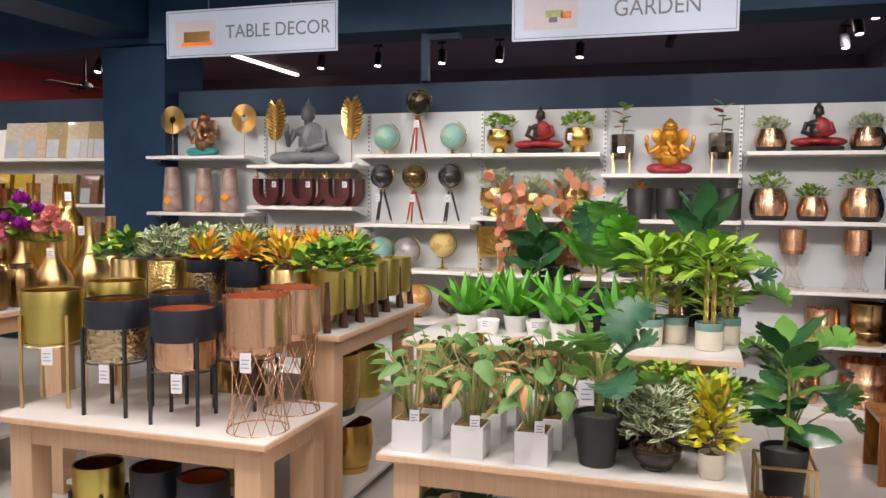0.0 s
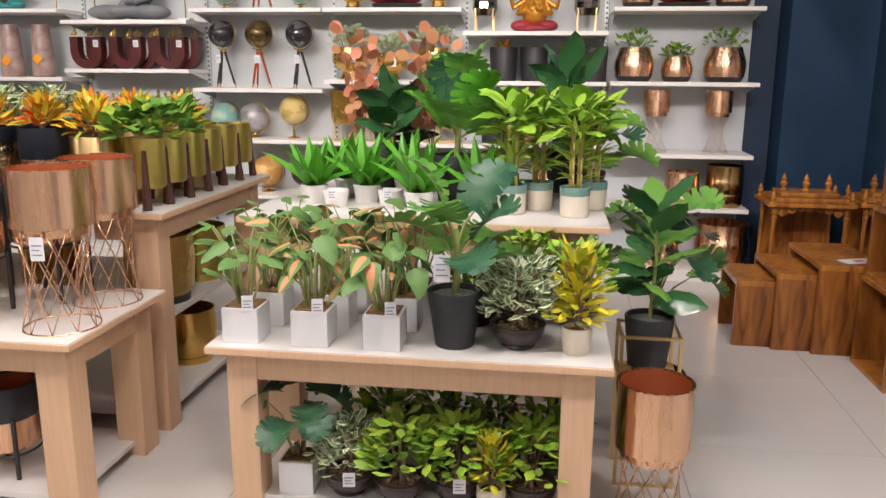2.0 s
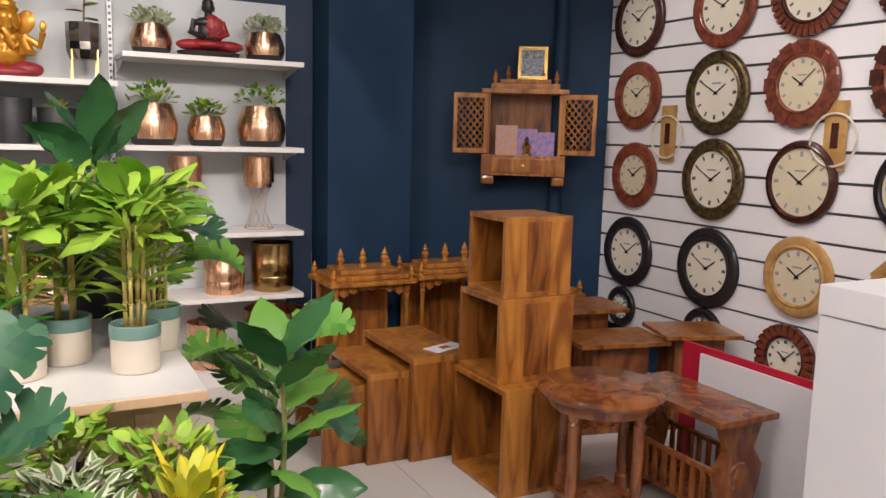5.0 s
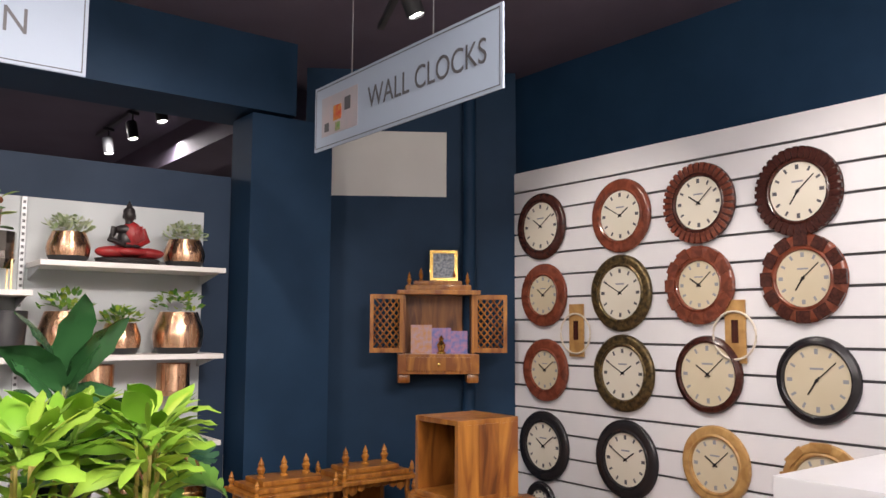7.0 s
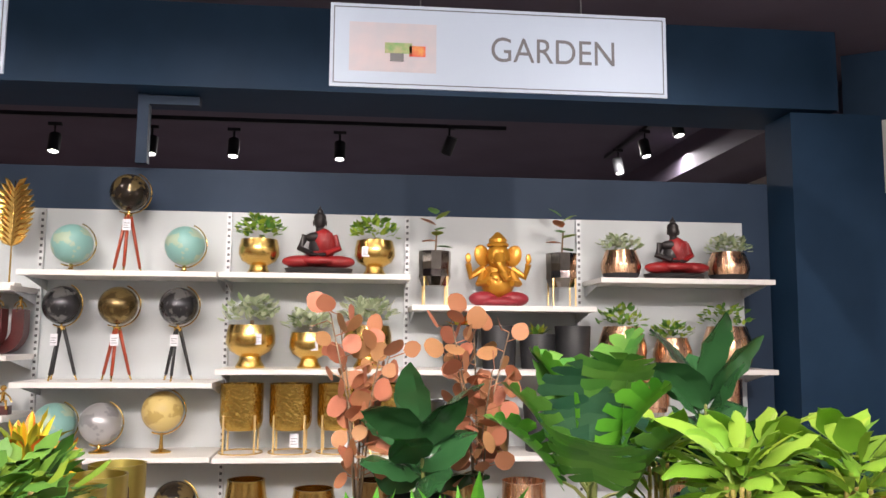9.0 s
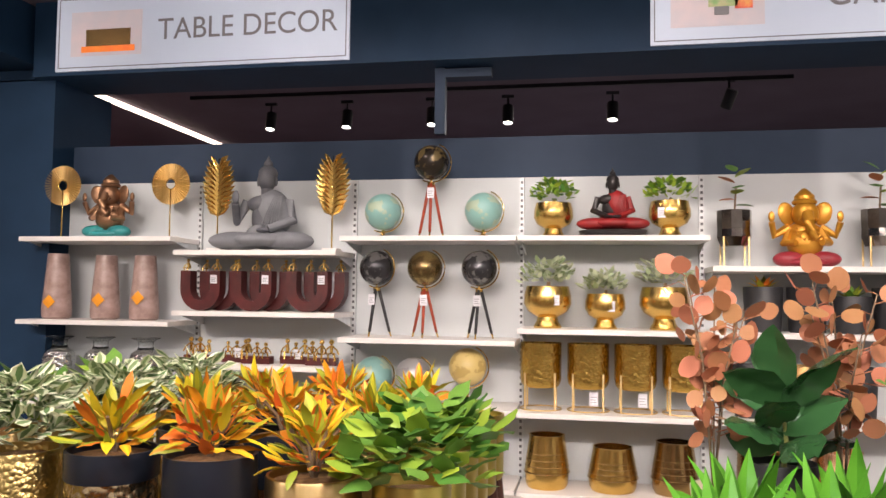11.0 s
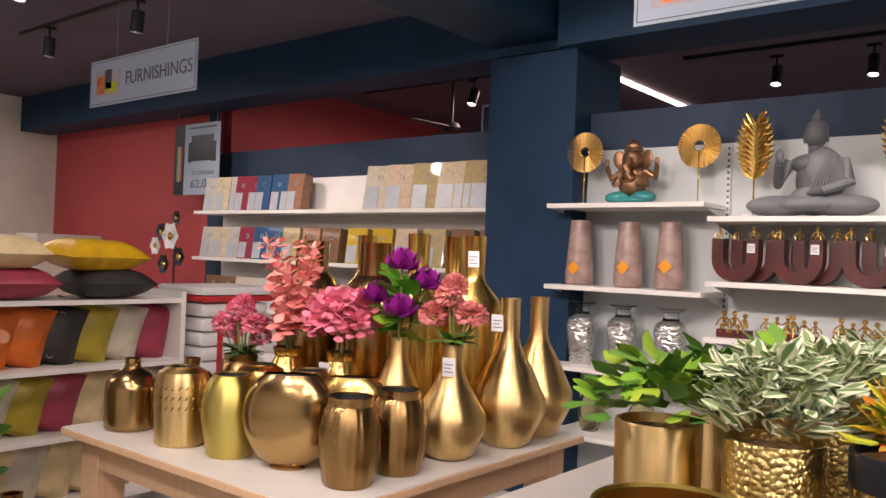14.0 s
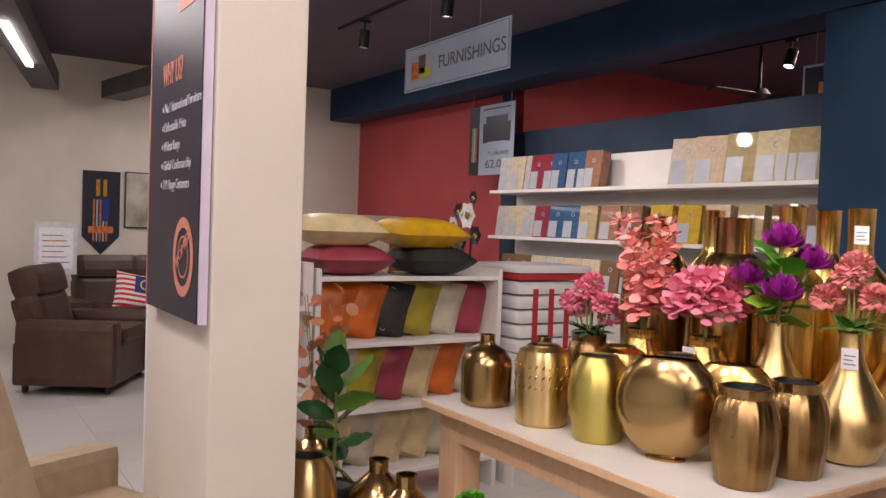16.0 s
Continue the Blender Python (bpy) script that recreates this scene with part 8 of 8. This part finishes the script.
part("blue_patch", boxes((-0.02, 0.19, -0.068, -0.058, -0.02, 0.17), bevel=0.004), FLAGB, p)
bm = bmesh.new()
hoop(bm, (0.09, -0.072, 0.075), 0.05, 0.009, 18, 0, "y", radians(60), radians(300))
part("crescent", bm, L_YELLOW, p)

beige = thing("beige_chair", (-5.52, 1.96, 0), "beige fabric armchair seen from behind with a white label", "armchair", "", 205)
part("base", boxes((-0.36, 0.36, -0.4, 0.34, 0.05, 0.42), bevel=0.05), BEIGEF, beige)
b = part("backrest", boxes((-0.30, 0.30, -0.06, 0.12, -0.14, 0.76), bevel=0.06), BEIGEF, beige)
b.matrix_basis = pose(0, 0.30, 0.52, -18, 0, 0)
part("label", boxes((0.12, 0.22, 0.122, 0.126, 0.48, 0.55)), TAG, b, "white sewn label")
for s in (-1, 1):
    part("arm", boxes((s * 0.36 - 0.07, s * 0.36 + 0.07, -0.4, 0.3, 0.06, 0.58), bevel=0.05), BEIGEF, beige)

o = thing("wall_banner", (-12.89, 3.05, 1.03), "black pennant banner with a striped flag print", "banner")
bm = bmesh.new()
vs = [bm.verts.new(v) for v in ((0, 0, 1.0), (0, 0.42, 1.0), (0, 0.42, 0.22), (0, 0.21, 0.0), (0, 0, 0.22))]
f = bm.faces.new(vs)
r = bmesh.ops.extrude_face_region(bm, geom=[f])
for v in [g for g in r["geom"] if isinstance(g, bmesh.types.BMVert)]:
    v.co.x += 0.006
part("cloth", bm, BLACKNAVY, o)
for k in range(5):
    part("stripe", boxes((0.0065, 0.009, 0.12 + 0.036 * k, 0.138 + 0.036 * k, 0.16, 0.66)), REDP if k % 2 == 0 else SIGNW, o)
part("blue_patch", boxes((0.0066, 0.010, 0.21, 0.30, 0.40, 0.68)), FLAGB, o)
part("emblem", boxes((0.0066, 0.010, 0.15, 0.19, 0.70, 0.90)), GOLDPAINT, o)
part("emblem", boxes((0.0066, 0.010, 0.23, 0.27, 0.70, 0.90)), GOLDPAINT, o)
part("text_bar", boxes((0.0068, 0.0105, 0.07, 0.35, 0.26, 0.34)), REDP, o)
o = thing("framed_painting", (-12.89, 3.52, 1.36), "framed abstract painting in grey and ochre", "painting")
part("frame", boxes((0, 0.03, 0, 0.62, 0, 0.68), bevel=0.004), BLACK, o)
part("canvas", boxes((0.031, 0.034, 0.015, 0.605, 0.015, 0.665)), shader("abstract_print", (0.5, 0.47, 0.4), 0.6, 0, (0.2, 0.18, 0.15), 4), o)
o = thing("sign_stand", (-11.6, 2.62, 0), "silver floor sign holder with a printed sheet", "sign")
bm = bmesh.new()
tube(bm, [(0, 0, 0), (0, 0, 0.92)], 0.015, 10)
part("pole", bm, WIRE, o)
part("foot", turned([(0, 0), (0.16, 0), (0.15, 0.015), (0, 0.02)], 24), WIRE, o)
part("frame", boxes((0, 0.02, -0.2, 0.2, 0.88, 1.42), bevel=0.006), METAL_W, o)
part("sheet", boxes((0.021, 0.024, -0.16, 0.16, 0.94, 1.36)), TAG, o)
for k in range(6):
    part("print_line", boxes((0.0245, 0.0255, -0.13, 0.13 - 0.03 * (k % 3), 1.0 + 0.055 * k, 1.012 + 0.055 * k)), REDP if k == 4 else TAGINK, o)
o = thing("door_post", (-8.9, 1.42, 0), "red-brown varnished wooden post", "post")
part("post", boxes((-0.1, 0.1, -0.14, 0.14, 0, 2.2), bevel=0.01), ROSE, o)
o = thing("rug", (-11.0, 3.5, 0.0), "grey mottled rug in the sofa area", "rug")
part("pile", boxes((-0.9, 0.5, -0.6, 0.9, 0.0, 0.012), bevel=0.004), shader("grey_mottled_pile", (0.3, 0.3, 0.3), 0.9, 0, (0.5, 0.5, 0.48), 6, 1.0, 90), o)

# ducts with long ceiling lights
DUCT = shader("grey_painted_duct", (0.10, 0.095, 0.10), 0.6, 0, (0.08, 0.075, 0.08), 3)
LINE = lamp_glow("white_tube_light", (1.0, 0.93, 0.85), 9.0)
for k, (a, b) in enumerate((((-8.2, 1.75, 3.02), (-12.8, 2.62, 3.02)), ((-9.5, 3.9, 2.98), (-12.8, 3.35, 2.98)))):
    bm = bmesh.new()
    d = (Vector(b) - Vector(a)).length
    bmesh.ops.create_cube(bm, size=1, matrix=look(a, b) @ Matrix.Translation((0, 0, -d / 2)) @ Matrix.Diagonal((0.28, 0.2, d, 1)))
    setting("duct_%d" % (k + 1), bm, DUCT, "grey square ceiling duct", "duct")
    if k == 0:
        o = new("tube_light")
        tagged(o, "long white tube light under the duct", "light", "tube lights")
        bm = bmesh.new()
        bmesh.ops.create_cube(bm, size=1, matrix=look(a, b) @ Matrix.Translation((0, -0.12, -d * 0.45)) @ Matrix.Diagonal((0.06, 0.03, 1.8, 1)))
        part("tube", bm, LINE, o)

# ---- ceiling lights ----
track((-4.9, 8.0, 3.23), (0.0, 8.0, 3.23))
for x in (-4.16, -3.49, -2.77, -2.15, -1.33):
    track_spot((x, 8.0, 3.01), -14, 0)
track_spot((-0.46, 8.0, 3.08), 30, 40)
track((1.2, 7.1, 3.30), (1.2, 9.2, 3.30))
for y in (7.4, 8.1, 8.8):
    track_spot((1.19, y, 3.13), -14, 25)
setting("beam_beyond", boxes((1.75, 2.2, 6.9, 11.0, 3.05, H)), CEIL, "dark beam in the room beyond", "beam")
track((-8.0, 7.4, 3.14), (-5.6, 7.4, 3.14))
for x in (-6.6, -6.0):
    track_spot((x, 7.4, 2.97), -20, 0)
track((-7.6, 3.9, 3.22), (-4.4, 2.6, 3.22))
for p, tl, rz in (((-6.75, 3.55, 3.05), -8, 30), ((-5.75, 3.15, 3.05), -24, -40), ((-7.3, 3.78, 3.05), -6, 20)):
    track_spot(p, tl, rz)
track((-9.2, 4.6, 3.24), (-6.6, 4.6, 3.24))
for x in (-8.7, -7.4):
    track_spot((x, 4.6, 3.07), 8, 90)
track((1.0, 3.55, 3.24), (1.70, 5.2, 3.24))
track_spot((1.38, 4.45, 3.07), -22, 60)
o = new("strip_light")
tagged(o, "long warm white strip light on the ceiling beyond", "light", "tube lights")
bm = bmesh.new()
a, b = Vector((-5.9, 8.0, 3.336)), Vector((-5.91, 10.8, 3.336))
bmesh.ops.create_cube(bm, size=1, matrix=look(a, b) @ Matrix.Translation((0, 0, -1.4)) @ Matrix.Diagonal((0.05, 0.03, 2.8, 1)))
part("tube", bm, lamp_glow("warm_strip_light", (1.0, 0.82, 0.66), 7.0), o)

# sign hanger in the opening
o = thing("bracket_post", (-2.35, 6.2, 2.49), "grey steel post in the opening above the shelves", "post")
part("post", boxes((-0.03, 0.03, -0.03, 0.03, 0, 0.39)), NAVY_LOW, o)
part("arm", boxes((0.03, 0.30, -0.03, 0.03, 0.33, 0.38)), NAVY_LOW, o)
# a fan and a framed poster in the room beyond
o = thing("ceiling_fan", (-7.4, 8.1, 2.85), "dark ceiling fan at rest", "fan")
part("hub", turned([(0, -0.04), (0.08, -0.04), (0.1, 0), (0.07, 0.05), (0.015, 0.06), (0.015, 0.5), (0, 0.5)], 20), BLACK, o)
for k in range(3):
    bm = bmesh.new()
    box(bm, 0.1, 0.62, -0.055, 0.055, -0.004, 0.004, bevel=0.002)
    part("blade", bm, BLACK, o).matrix_basis = pose(0, 0, 0, 8, 0, 25 + 120 * k)
o = thing("framed_poster", (-6.35, 7.2, 2.50), "black and white framed poster with a red print", "poster")
part("frame", boxes((0, 0.52, 0, 0.02, 0, 0.34), bevel=0.003), SIGNW, o)
part("print", boxes((0.02, 0.5, -0.004, -0.001, 0.02, 0.32)), BLACKNAVY, o)
part("red_print", boxes((0.14, 0.4, -0.007, -0.005, 0.05, 0.2)), REDP, o)
for x in (0.1, 0.42):
    bm = bmesh.new()
    tube(bm, [(x, 0.01, 0.34), (x, 0.01, H - 2.5)], 0.003, 5)
    part("wire", bm, WIRE, o)

# ---- floor tiles ----
TS = 0.8
tile_bm = bmesh.new()
box(tile_bm, 0.0012, TS - 0.0012, 0.0012, TS - 0.0012, -0.006, 0.0, bevel=0.0008)
tile_mesh = mesh_of("floor_tile", tile_bm, FLOOR)
floor = bpy.data.objects["floor"]
for i in range(-17, 4):
    for j in range(-4, 9):
        t = new("tile", tile_mesh)
        t.parent = floor
        t.location = (i * TS + 0.3, j * TS + 0.1, 0)
